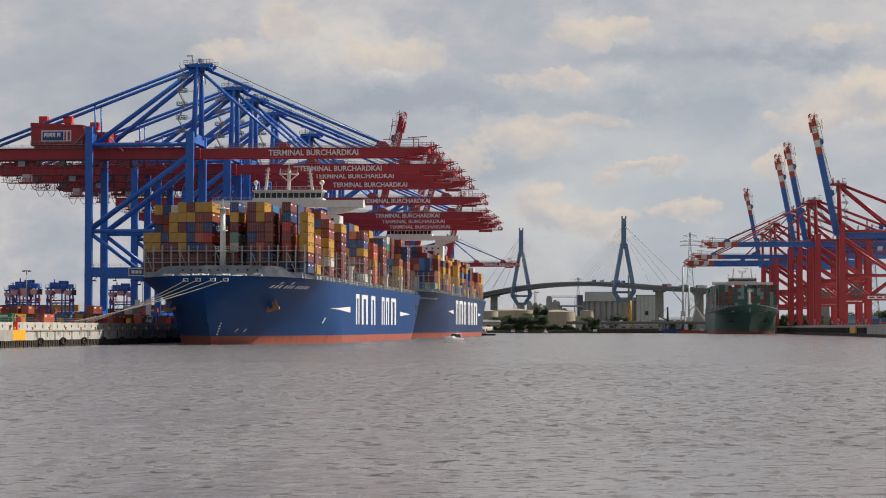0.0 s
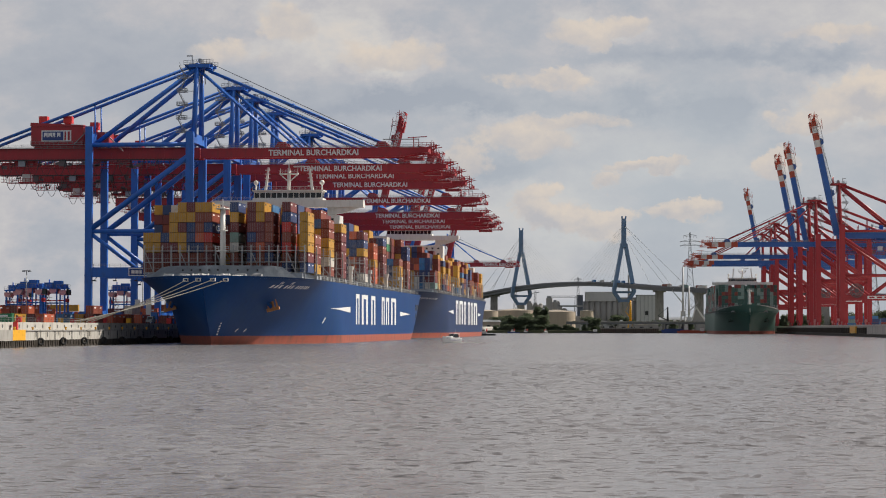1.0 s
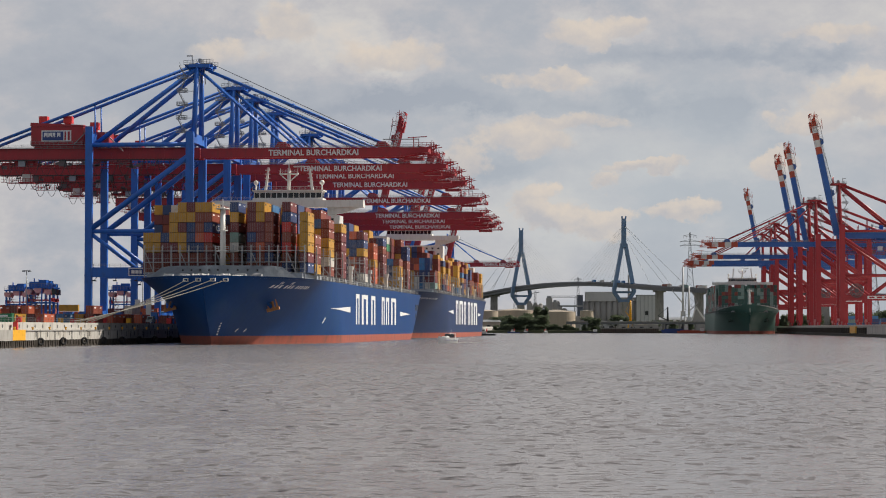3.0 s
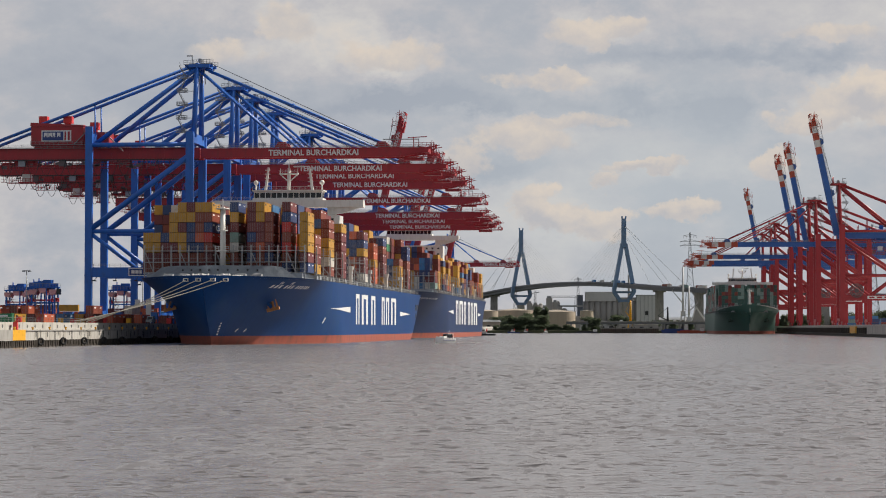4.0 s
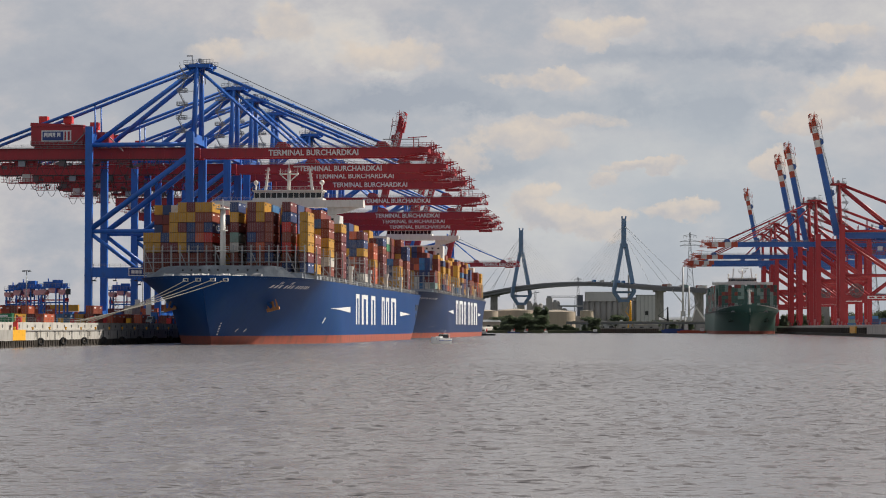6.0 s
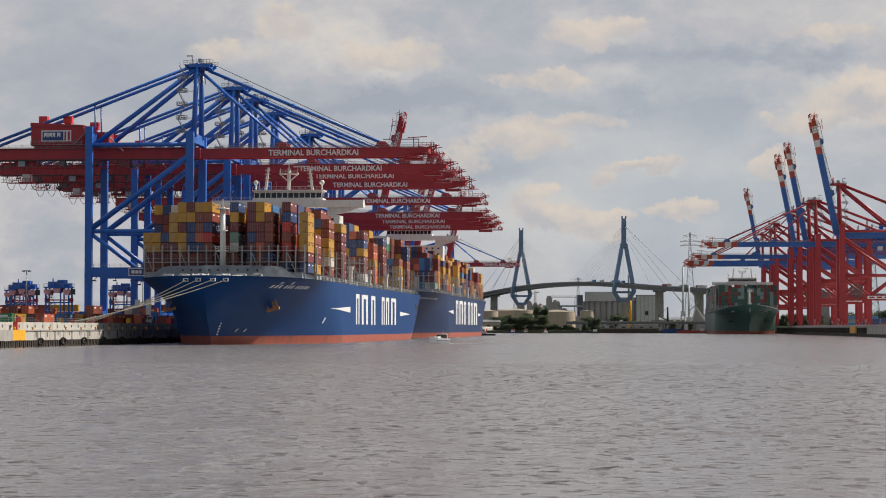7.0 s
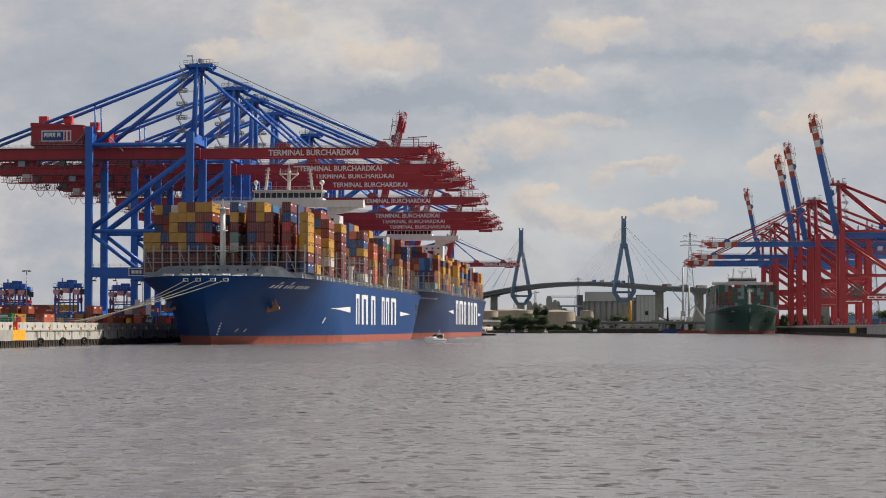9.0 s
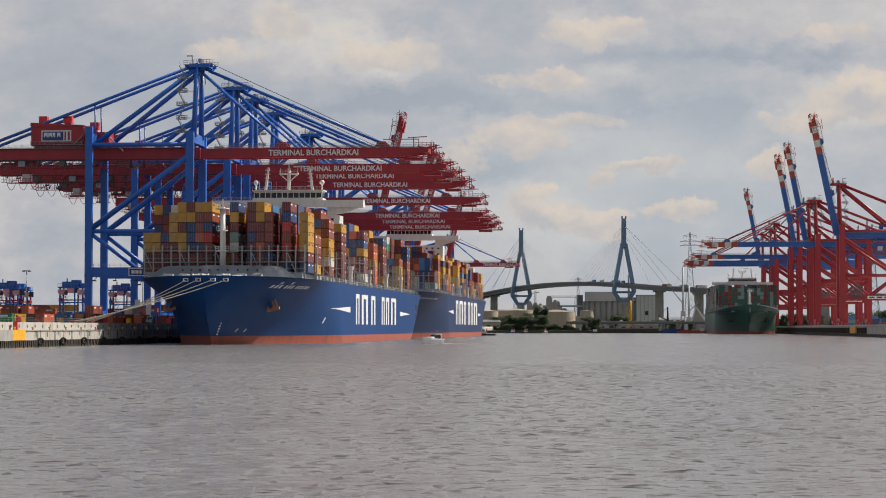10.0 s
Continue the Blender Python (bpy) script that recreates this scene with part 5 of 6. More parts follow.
# ------------------------------------------------------------------ high bridge
def high_bridge():
    e = base("road_bridge", pose(0, 0, 0), "high cable-stayed road bridge with two blue pylons", "bridge")
    P1, P2 = Vector((-17, 2667, 0)), Vector((-154, 2976, 0))
    along = (P2 - P1).normalized()
    side = Vector((along.y, -along.x, 0))
    up = Vector((0, 0, 1))

    def centre(s):
        z = 60.5 - 0.000125 * (s - 190) ** 2 if -60 < s < 385 else (52.7 - 0.042 * (-60 - s) if s <= -60 else 55.7 - 0.05 * (s - 385))
        bend = 0.0 if -100 < s < 420 else (0.0011 * (s + 100) ** 2 if s <= -100 else 0.0006 * (s - 420) ** 2)
        return P1 + along * s + side * bend + up * z

    for P in (P1, P2):
        for sg in (-1, 1):
            bm = B()
            bar(bm, P + side * sg * 5.0 + up * 36.5, P + side * sg * 13.0 + up * 47.6, 3.4, 3.8)
            bar(bm, P + side * sg * 13.0 + up * 47, P + side * sg * 1.9 + up * 104, 3.3, 4.4, 3.0, 4.0)
            part("pylon_leg", bm, M_BRIDGE_BLUE, e)
        bm = B()
        bar(bm, P + up * 100, P + up * 133.5, 6.2, 5, 5.6, 5)
        for sg in (-1, 1):
            bar(bm, P + side * sg * 2 + up * 133, P + side * sg * 2.6 + up * 136.5, 1.4)
        part("pylon_head", bm, M_BRIDGE_BLUE, e)
        bm = B()
        bar(bm, P - side * 12.4 + up * 46.8, P + side * 12.4 + up * 46.8, 2.6, 2.6)
        bar(bm, P - side * 6.6 + up * 36.6, P + side * 6.6 + up * 36.6, 3.0, 3.4)
        part("pylon_crossbeam", bm, M_BRIDGE_BLUE, e)
        bm = B()
        bar(bm, P - up * 3, P + up * 35.2, 9, 15, 9, 15)
        part("pylon_base", bm, M_CONCRETE, e)
    lo, hi = -700, 860
    bm = B()
    rl = B()
    prev = None
    for i in range(80):
        c = centre(lo + (hi - lo) * i / 79)
        if prev:
            bar(bm, prev - up * 2, c - up * 2, 15, 3.4)
            bar(bm, prev, c, 19, 0.7)
            for sg in (-1, 1):
                bar(bm, prev + side * sg * 9.4 + up * 0.8, c + side * sg * 9.4 + up * 0.8, 0.25, 1.3)
            for sg in (-1, 1):
                railing(rl, prev + side * sg * 9.3 + up * 0.3, c + side * sg * 9.3 + up * 0.3, 1.2, 4, 0.16)
        prev = c
    part("deck", bm, M_BRIDGE_DECK, e)
    tagged(part("parapet", rl, M_BRIDGE_DECK, e), kind="stuff")
    for s in (-100, -187, -270, -355, -440, -530, 442, 520, 600, 680, 760, 840):
        c = centre(s)
        bm = B()
        bar(bm, Vector((c.x, c.y, -3)), c - up * 5.5, 10, 6, 9.5, 5.5)
        bar(bm, c - up * 5.6, c - up * 3.4, 15, 6)
        part("pier", bm, M_CONCRETE, e)
    span = (P2 - P1).length
    for P, o in ((P1, 1), (P2, -1)):
        for sg in (-1, 1):
            for k in range(11):
                for way in (1, -1):
                    if way == -1 and k not in (6, 10):
                        continue
                    q = centre((0 if P is P1 else span) + way * o * (22 + 13 * k)) + side * sg * 9
                    bm = B()
                    tube(bm, P + up * (100 + 2.6 * k), q, 0.07 if way == 1 else 0.2, 5, cap=False)
                    part("stay_cable", bm, M_RAIL, e)
    # lorries and cars on the deck
    r = random.Random(3)
    for k in range(18):
        s = -215 + k * 13 + (k // 9) * 90 + r.uniform(-5, 5)
        c = centre(s) + side * r.choice((-5, -2, 3, 6)) + up * 0.36
        d = (centre(s + 3) - centre(s)).normalized()
        rot = math.degrees(math.atan2(d.y, d.x)) - 90
        t = base("lorry", pose(c.x, c.y, c.z, 0, 0, rot), "small lorry crossing the high bridge", "lorry", "lorries on the high bridge")
        ln = r.choice((8, 12, 12)) if s < -60 else r.choice((3.4, 3.6, 6))
        bm = B()
        box(bm, -1.2, 1.2, -ln / 2, ln / 2, 0.7, 1.6 if ln < 5 else 3.7)
        part("cargo_body", bm, BOXES[r.choice(("off-white", "grey-green", "mid-blue", "brown-red"))].materials[0], t)
        bm = B()
        box(bm, -1.2, 1.2, ln / 2 + 0.4, ln / 2 + 2.6, 0.6, 3.0 if ln > 5 else 1.4)
        part("driver_cab", bm, M_WHITE if k % 2 else M_DARK, t)
        bm = B()
        for x in (-1.0, 1.0):
            for y in (-ln / 2 + 1, ln / 2 + 1.3):
                tube(bm, (x - 0.2, y, 0.5), (x + 0.2, y, 0.5), 0.5, 10)
        tagged(part("wheel_set", bm, M_TYRE, t), kind="stuff")


high_bridge()


# ------------------------------------------------------------------ far bank
M_GRASS = mat("bank_grass", (0.075, 0.085, 0.045), 0.95, var=0.4, scale=0.05, fine=0.5)
M_CREAM = mat("cream_tank_paint", (0.42, 0.35, 0.275), 0.6, var=0.12, scale=0.08, dirt=(0.30, 0.25, 0.19), dirt_amount=0.4, streak=4)
M_SILO = mat("silo_concrete", (0.37, 0.355, 0.345), 0.85, var=0.15, scale=0.06, dirt=(0.30, 0.28, 0.25), streak=6)
M_PALE = mat("pale_cladding", (0.56, 0.56, 0.56), 0.6, var=0.1, scale=0.1, dirt=(0.33, 0.32, 0.30), streak=5)
M_BROWN_WALL = mat("old_quay_timber", (0.13, 0.105, 0.085), 0.9, var=0.3, scale=0.2, fine=1.2)


def slab(name, pts, z0, z1, material, label, category="ground"):
    bm = B()
    lo = [bm.verts.new((x, y, z0)) for x, y in pts]
    hi = [bm.verts.new((x, y, z1)) for x, y in pts]
    n = len(pts)
    for i in range(n):
        bm.faces.new((lo[i], lo[(i + 1) % n], hi[(i + 1) % n], hi[i]))
    bm.faces.new(hi)
    bm.faces.new(lo[::-1])
    bmesh.ops.recalc_face_normals(bm, faces=bm.faces)
    return tagged(part(name, bm, material), label, category, kind="structure")


slab("far_bank", [(-143, 2405), (-143, 2120), (-108, 2058), (-52, 2052), (160, 2062), (160, 2325), (1500, 2325), (1500, 4600), (-900, 4600), (-900, 2405)], -4, 2.4, M_GRASS, "low grassy far bank of the river")
M_PALE_CONCRETE = mat("pale_concrete", (0.52, 0.49, 0.45), 0.85, var=0.25, scale=0.1, fine=1, dirt=(0.2, 0.18, 0.16), dirt_amount=0.6, streak=4)
slab("terminal_quay", [(119, 1020), (119, 2330), (1500, 2330), (1500, 1020)], -4, 6.0, M_PALE_CONCRETE, "grey concrete quay of the far terminal", "quay")


def far_quay_details():
    e = base("old_quay", pose(0, 0, 0), "weathered brown timber quay on the far bank", "quay", kind="structure")
    boxed("timber_wall", (-34, 18, 2049, 2056, -3, 4.2), M_BROWN_WALL, e)
    boxed("coping", (-34.5, 18.5, 2048.6, 2056, 4.2, 4.9), M_CONCRETE, e)
    for k in range(26):
        boxed("fender_post", (-33 + k * 2, -32.4 + k * 2, 2048.2, 2048.9, -3, 4.0), M_TIMBER, e)
    e = base("quay_edge", pose(0, 0, 0), "concrete face of the far terminal with fenders", "quay", kind="structure")
    boxed("coping", (118.5, 119.6, 1025, 2328, 5.6, 6.4), M_PALE_CONCRETE, e)
    fm = B()
    box(fm, -0.9, 0, -1.2, 1.2, 1.6, 4.9)
    first = part("fender", fm, M_TIMBER, e)
    first.location = (119, 1200, 0)
    for k in range(1, 70):
        f = new("fender", first.data)
        f.parent = e
        f.location = (119, 1200 + k * 11, 0)
    boxed("marker_panel", (117.9, 118.9, 1250, 1283, 1.8, 5.5), M_YELLOW, e, "orange-yellow panel on the quay face")
    boxed("base_band", (118.7, 119.0, 1025, 2328, -1, 1.5), M_TIMBER, e, "dark tide-stained foot of the wall")


far_quay_details()


def viaduct():
    e = base("low_viaduct", pose(0, 0, 0), "low concrete road viaduct along the far bank", "viaduct")
    boxed("deck", (-70, 120, 2195, 2207, 8.4, 10.2), M_BRIDGE_DECK, e)
    boxed("parapet", (-70, 120, 2194.6, 2195, 10.2, 11.1), M_CONCRETE, e)
    for k in range(13):
        boxed("pier", (-66 + k * 15, -64.4 + k * 15, 2196, 2206, 2.0, 8.4), M_CONCRETE, e)
    r = random.Random(11)
    for k in range(22):
        x = -62 + k * 8 + r.uniform(-2.5, 2.5)
        t = base("parked_car", pose(x, 2198.5, 10.2), r.choice(("white van on the low viaduct", "dark car on the low viaduct", "grey car on the low viaduct")), "car", "cars on the low viaduct")
        big = r.random() < 0.35
        bm = B()
        box(bm, -2.1, 2.1, -0.9, 0.9, 0.35, 1.0)
        v = box(bm, -2.0 if big else -1.3, 1.2, -0.85, 0.85, 1.0, 2.3 if big else 1.5)
        for q in v[4:]:
            q.co.x *= 0.85
        part("car_body", bm, r.choice((M_WHITE, M_DARK, M_RAIL)), t)
        bm = B()
        for x2 in (-1.3, 1.3):
            tube(bm, (x2, -0.95, 0.35), (x2, 0.95, 0.35), 0.35, 8)
        part("wheel_axle", bm, M_TYRE, t)


viaduct()


def storage_tank(x, y, r, h, label="cream painted oil storage tank"):
    e = base("storage_tank", pose(x, y, 2.4), label, "tank", "tanks on the far bank")
    bm = B()
    bmesh.ops.create_cone(bm, cap_ends=True, segments=40, radius1=r, radius2=r, depth=h, matrix=pose(0, 0, h / 2))
    part("shell", bm, M_CREAM, e)
    bm = B()
    bmesh.ops.create_cone(bm, cap_ends=True, segments=40, radius1=r + 0.2, radius2=r * 0.15, depth=r * 0.09, matrix=pose(0, 0, h + r * 0.045))
    part("roof", bm, M_CREAM, e)
    bm = B()
    for k in range(40):
        a, b = 2 * math.pi * k / 40, 2 * math.pi * (k + 1) / 40
        p, q = Vector((r * math.cos(a), r * math.sin(a), h)), Vector((r * math.cos(b), r * math.sin(b), h))
        bar(bm, p, p + Vector((0, 0, 1.1)), 0.12)
        bar(bm, p + Vector((0, 0, 1.1)), q + Vector((0, 0, 1.1)), 0.12)
    part("roof_railing", bm, M_RAIL, e)
    bm = B()
    for z in (h * 0.33, h * 0.66):
        bmesh.ops.create_cone(bm, cap_ends=False, segments=40, radius1=r + 0.12, radius2=r + 0.12, depth=0.3, matrix=pose(0, 0, z))
    part("stiffening_ring", bm, M_CREAM, e)


storage_tank(-92, 2520, 22, 20.5)
storage_tank(-57, 2500, 7.3, 21.0)
storage_tank(-138, 2540, 21, 22.0)
storage_tank(-170, 2500, 15, 21.0)


def silo_block():
    e = base("grain_silo", pose(0, 2800, 2.4), "grey concrete grain silo with pale headhouse", "silo")
    for k in range(10):
        bm = B()
        tube(bm, (-64.5 + k * 7.1, 0, 0), (-64.5 + k * 7.1, 0, 35.4), 3.7, 18)
        part("silo_cell", bm, M_SILO, e)
    boxed("headhouse", (-66, -28, -5, 8, 35.6, 47), M_PALE, e)
    boxed("gallery", (-28, 2, -4, 6, 35.6, 40), M_SILO, e)
    boxed("lift_tower", (-75.5, -68.6, -6, 8, 0, 43), mat("dark_cladding", (0.10, 0.12, 0.16), 0.6), e)
    bm = B()
    tube(bm, (-12, 4, 36), (-12, 4, 68), 1.5, 12, 1.2)
    part("chimney", bm, M_CONCRETE, e)
    e = base("warehouse", pose(0, 2790, 2.4), "tall pale clad warehouse block by the silos", "building")
    boxed("wall", (-3, 22, -8, 14, 0, 42), M_PALE, e)
    boxed("roof", (-3.6, 22.6, -8.6, 14.6, 42, 43), M_RAIL, e)
    for k in range(6):
        boxed("pilaster", (-3 + k * 4.8, -2.4 + k * 4.8, -8.3, -7.9, 0, 42), M_RAIL, e)
    boxed("wall_mark", (8, 12, -8.4, -8.1, 18, 23), M_DARK, e)
    boxed("door", (4, 10, -8.4, -8.0, 0, 6), M_DARK, e)
    e = base("cement_plant", pose(0, 2760, 2.4), "group of small grey silos and sheds", "building")
    for x, w, h in ((-128, 7, 27), (-119, 6, 30), (-111, 6, 24), (-98, 5, 33), (-90, 8, 24), (-82, 7, 21)):
        bm = B()
        tube(bm, (x, 0, 0), (x, 0, h), w * 0.5, 14)
        tube(bm, (x, 0, h), (x, 0, h + 2.5), w * 0.5, 14, w * 0.2)
        part("silo_cell", bm, M_SILO, e)
    boxed("shed", (-108, -70, 3, 18, 0, 17), M_SILO, e)
    for x0, x1, h in ((-135.5, -129, 33), (-128.4, -121.6, 31), (-112, -104.5, 39), (-104.3, -98, 34), (-97.6, -92.6, 28)):
        boxed("bin_tower", (x0, x1, -9, -1.2, 0, h), M_SILO, e)
        boxed("roof_cap", (x0 + 1, x1 - 1.5, -7, -3, h, h + 2.2), M_RAIL, e)
    bm = B()
    for z in range(0, 48, 4):
        bar(bm, (-126.5, -10, z), (-124.2, -10, z + 4), 0.3)
        bar(bm, (-124.2, -10, z), (-126.5, -10, z + 4), 0.3)
    for x in (-126.5, -124.2):
        bar(bm, (x, -10, 0), (x, -10, 48), 0.5)
    bar(bm, (-130, -10, 44), (-120, -10, 46), 0.8)
    part("bucket_lift", bm, M_RAIL, e)
    bm = B()
    for k in range(11):
        bar(bm, (-106 + k * 3, -4, 39.6), (-104.5 + k * 3, -4, 41.4), 0.25)
        bar(bm, (-104.5 + k * 3, -4, 41.4), (-103 + k * 3, -4, 39.6), 0.25)
    for z in (39.6, 41.4):
        bar(bm, (-106, -4, z), (-73, -4, z), 0.4)
    bar(bm, (-78.5, -4, 0), (-77, -4, 39.5), 0.7)
    part("conveyor_gallery", bm, M_RAIL, e)
    boxed("conveyor", (-128, -66, -1, 1, 28, 30), M_RAIL, e)
    for k, (x0, x1, y, h, mt) in enumerate(((-175, -120, 2430, 9, M_CREAM), (-60, -20, 2330, 7, M_PALE), (22, 60, 2380, 11, M_SILO), (62, 92, 2350, 9, M_PALE), (-20, 20, 2300, 6, M_SILO))):
        e = base("shed", pose(0, y, 2.4), ("long cream warehouse with shallow roof", "low pale harbour shed with shallow roof", "grey harbour shed with shallow roof")[k % 3], "building", "harbour sheds on the far bank")
        boxed("wall", (x0, x1, 0, 22, 0, h), mt, e)
        bm = B()
        v = [bm.verts.new(p) for p in ((x0 - 0.5, -0.6, h), (x1 + 0.5, -0.6, h), (x1 + 0.5, 22.6, h), (x0 - 0.5, 22.6, h), (x0 - 0.5, 11, h + 2.4), (x1 + 0.5, 11, h + 2.4))]
        for q in ((0, 1, 5, 4), (2, 3, 4, 5), (1, 2, 5), (3, 0, 4), (3, 2, 1, 0)):
            bm.faces.new([v[i] for i in q])
        part("roof", bm, M_RAIL, e)
        for d in range(int((x1 - x0) / 9)):
            boxed("door", (x0 + 3 + d * 9, x0 + 7 + d * 9, -0.12, 0.05, 0, h * 0.6), M_DARK, e)


silo_block()


def power_pylon(x, y, h, z=2.0):
    e = base("power_pylon", pose(x, y, z), "grey lattice power transmission pylon", "pylon", "power pylons")
    bm = B()
    w = h * 0.065

    def at_h(t):
        return w * (1 - t) ** 1.3 + 0.7

    n = 14
    for k in range(n):
        a, b = k / n, (k + 1) / n
        ra, rb = at_h(a), at_h(b)
        for i in range(4):
            c0, c1 = ((1, 1), (-1, 1), (-1, -1), (1, -1))[i], ((1, 1), (-1, 1), (-1, -1), (1, -1))[(i + 1) % 4]
            bar(bm, (c0[0] * ra, c0[1] * ra, h * a), (c0[0] * rb, c0[1] * rb, h * b), 0.42)
            bar(bm, (c0[0] * ra, c0[1] * ra, h * a), (c1[0] * rb, c1[1] * rb, h * b), 0.22)
            bar(bm, (c1[0] * ra, c1[1] * ra, h * a), (c0[0] * rb, c0[1] * rb, h * b), 0.22)
    part("lattice_tower", bm, M_RAIL, e)
    for t, l2 in ((0.865, 0.10), (0.905, 0.105), (0.962, 0.07)):
        bm = B()
        for s in (-1, 1):
            bar(bm, (0, 0, h * t + 2.6), (s * h * l2, 0, h * t), 0.45)
            bar(bm, (0, 0, h * t), (s * h * l2, 0, h * t), 0.45)
            for q in (0.5, 0.95):
                bar(bm, (s * h * l2 * q, 0, h * t), (s * h * l2 * q, 0, h * t - 3.2), 0.22)
        part("cross_arm", bm, M_RAIL, e)


power_pylon(70, 3092, 133)
power_pylon(-96.7, 3640, 84)
power_pylon(-190, 3500, 72)
power_pylon(258, 2530, 118)


def harbour_crane(x, y, h, jib, material, label):
    e = base("harbour_crane", pose(x, y, 2.4), label, "crane")
    bm = B()
    for sx in (-3, 3):
        for sy in (-3, 3):
            bar(bm, (sx, sy, 0), (sx * 0.6, sy * 0.6, h * 0.22), 0.9)
    box(bm, -2.5, 2.5, -2.5, 2.5, h * 0.22, h * 0.3)
    part("portal", bm, material, e)
    bm = B()
    tube(bm, (0, 0, h * 0.28), (0, 0, h), 1.2, 10, 0.8)
    part("tower", bm, material, e)
    bm = B()
    bar(bm, (0, 0, h * 0.42), (jib, 0, h * 0.62), 1.0, 1.4, 0.5, 0.6)
    bar(bm, (0, 0, h * 0.98), (jib, 0, h * 0.62), 0.25)
    part("jib", bm, material, e)


harbour_crane(46, 2360, 66, -11, M_PALE, "tall pale harbour crane tower on the far bank")
harbour_crane(52, 2352, 46, 9, M_PALE, "pale grey harbour crane with lowered jib")
harbour_crane(30, 2350, 24, -10, M_DARK, "dark slewing harbour crane")
harbour_crane(-8, 2250, 30, -5, M_YELLOW, "yellow mobile crane on the far bank")


def gable_shed():
    e = base("gabled_hall", pose(62, 2300, 2.4), "steep white gabled storage hall", "building")
    bm = B()
    pts = [(-9, 0), (9, 0), (9, 4), (-4, 24), (-9, 6)]
    lo = [bm.verts.new((x, 0, z)) for x, z in pts]
    hi = [bm.verts.new((x, 18, z)) for x, z in pts]
    for i in range(5):
        bm.faces.new((lo[i], lo[(i + 1) % 5], hi[(i + 1) % 5], hi[i]))
    bm.faces.new(lo[::-1])
    bm.faces.new(hi)
    bmesh.ops.recalc_face_normals(bm, faces=bm.faces)
    part("hall", bm, M_SILO, e)
    bm = B()
    bar(bm, (-4.5, -0.3, 24), (9.5, -0.3, 3.6), 0.4, 1.8)
    bar(bm, (-4, -0.3, 24.4), (-9.6, -0.3, 5.6), 0.4, 1.4)
    part("roof_edge", bm, M_WHITE, e)


gable_shed()


# ------------------------------------------------------------------ trees
def tree_kind(seed, h, w, slim=False):
    """Trunk, limbs and a crown of many small leaf sprays with gaps."""
    r = random.Random(seed)
    e = base("tree", pose(0, 0, -500), "broad green tree on the far bank" if not slim else "slim dark green poplar on the far bank", "tree", "trees on the far bank")
    bm = B()
    tube(bm, (0, 0, -0.5), (0.2, 0, h * 0.45), w * 0.035, 8, w * 0.02)
    tips = []
    for k in range(15):
        a = r.uniform(0, 6.28)
        z0 = h * r.uniform(0.05, 0.42)
        rr = w * 0.5 * (r.uniform(0.35, 0.85) if not slim else 0.5)
        tip = Vector((math.cos(a) * rr, math.sin(a) * rr, h * r.uniform(0.14, 0.88)))
        tube(bm, (0.1, 0, z0), tip, w * 0.016, 5, w * 0.004)
        tips.append(tip)
    tips += [Vector((0, 0, h * q)) for q in (0.5, 0.7, 0.86)]
    part("trunk", bm, M_BARK, e)
    verts, faces = [], []
    for tip in tips:
        cr = w * r.uniform(0.16, 0.27) if not slim else w * 0.3
        for k in range(150):
            d = Vector((r.gauss(0, 1), r.gauss(0, 1), r.gauss(0, 1))).normalized() * cr * r.uniform(0.35, 1.0)
            c = tip + Vector((d.x, d.y, d.z * (0.75 if not slim else 1.6)))
            if c.z < 0.6:
                continue
            s = r.uniform(0.35, 0.75)
            n = Vector((r.gauss(0, 1), r.gauss(0, 1), r.gauss(0, 1) + 0.6)).normalized()
            u = n.orthogonal().normalized() * s
            v = n.cross(u) * 0.7
            o = len(verts)
            verts += [c - u, c + v, c + u, c - v]
            faces.append((o, o + 1, o + 2, o + 3))
    me = bpy.data.meshes.new("crown")
    me.from_pydata([tuple(v) for v in verts], [], faces)
    me.materials.append(M_LEAF)
    c = new("crown", me)
    c.parent = e
    return e


KINDS = [tree_kind(1, 13, 13), tree_kind(2, 11, 12), tree_kind(3, 15, 14), tree_kind(4, 8, 10), tree_kind(5, 20, 6, True)]


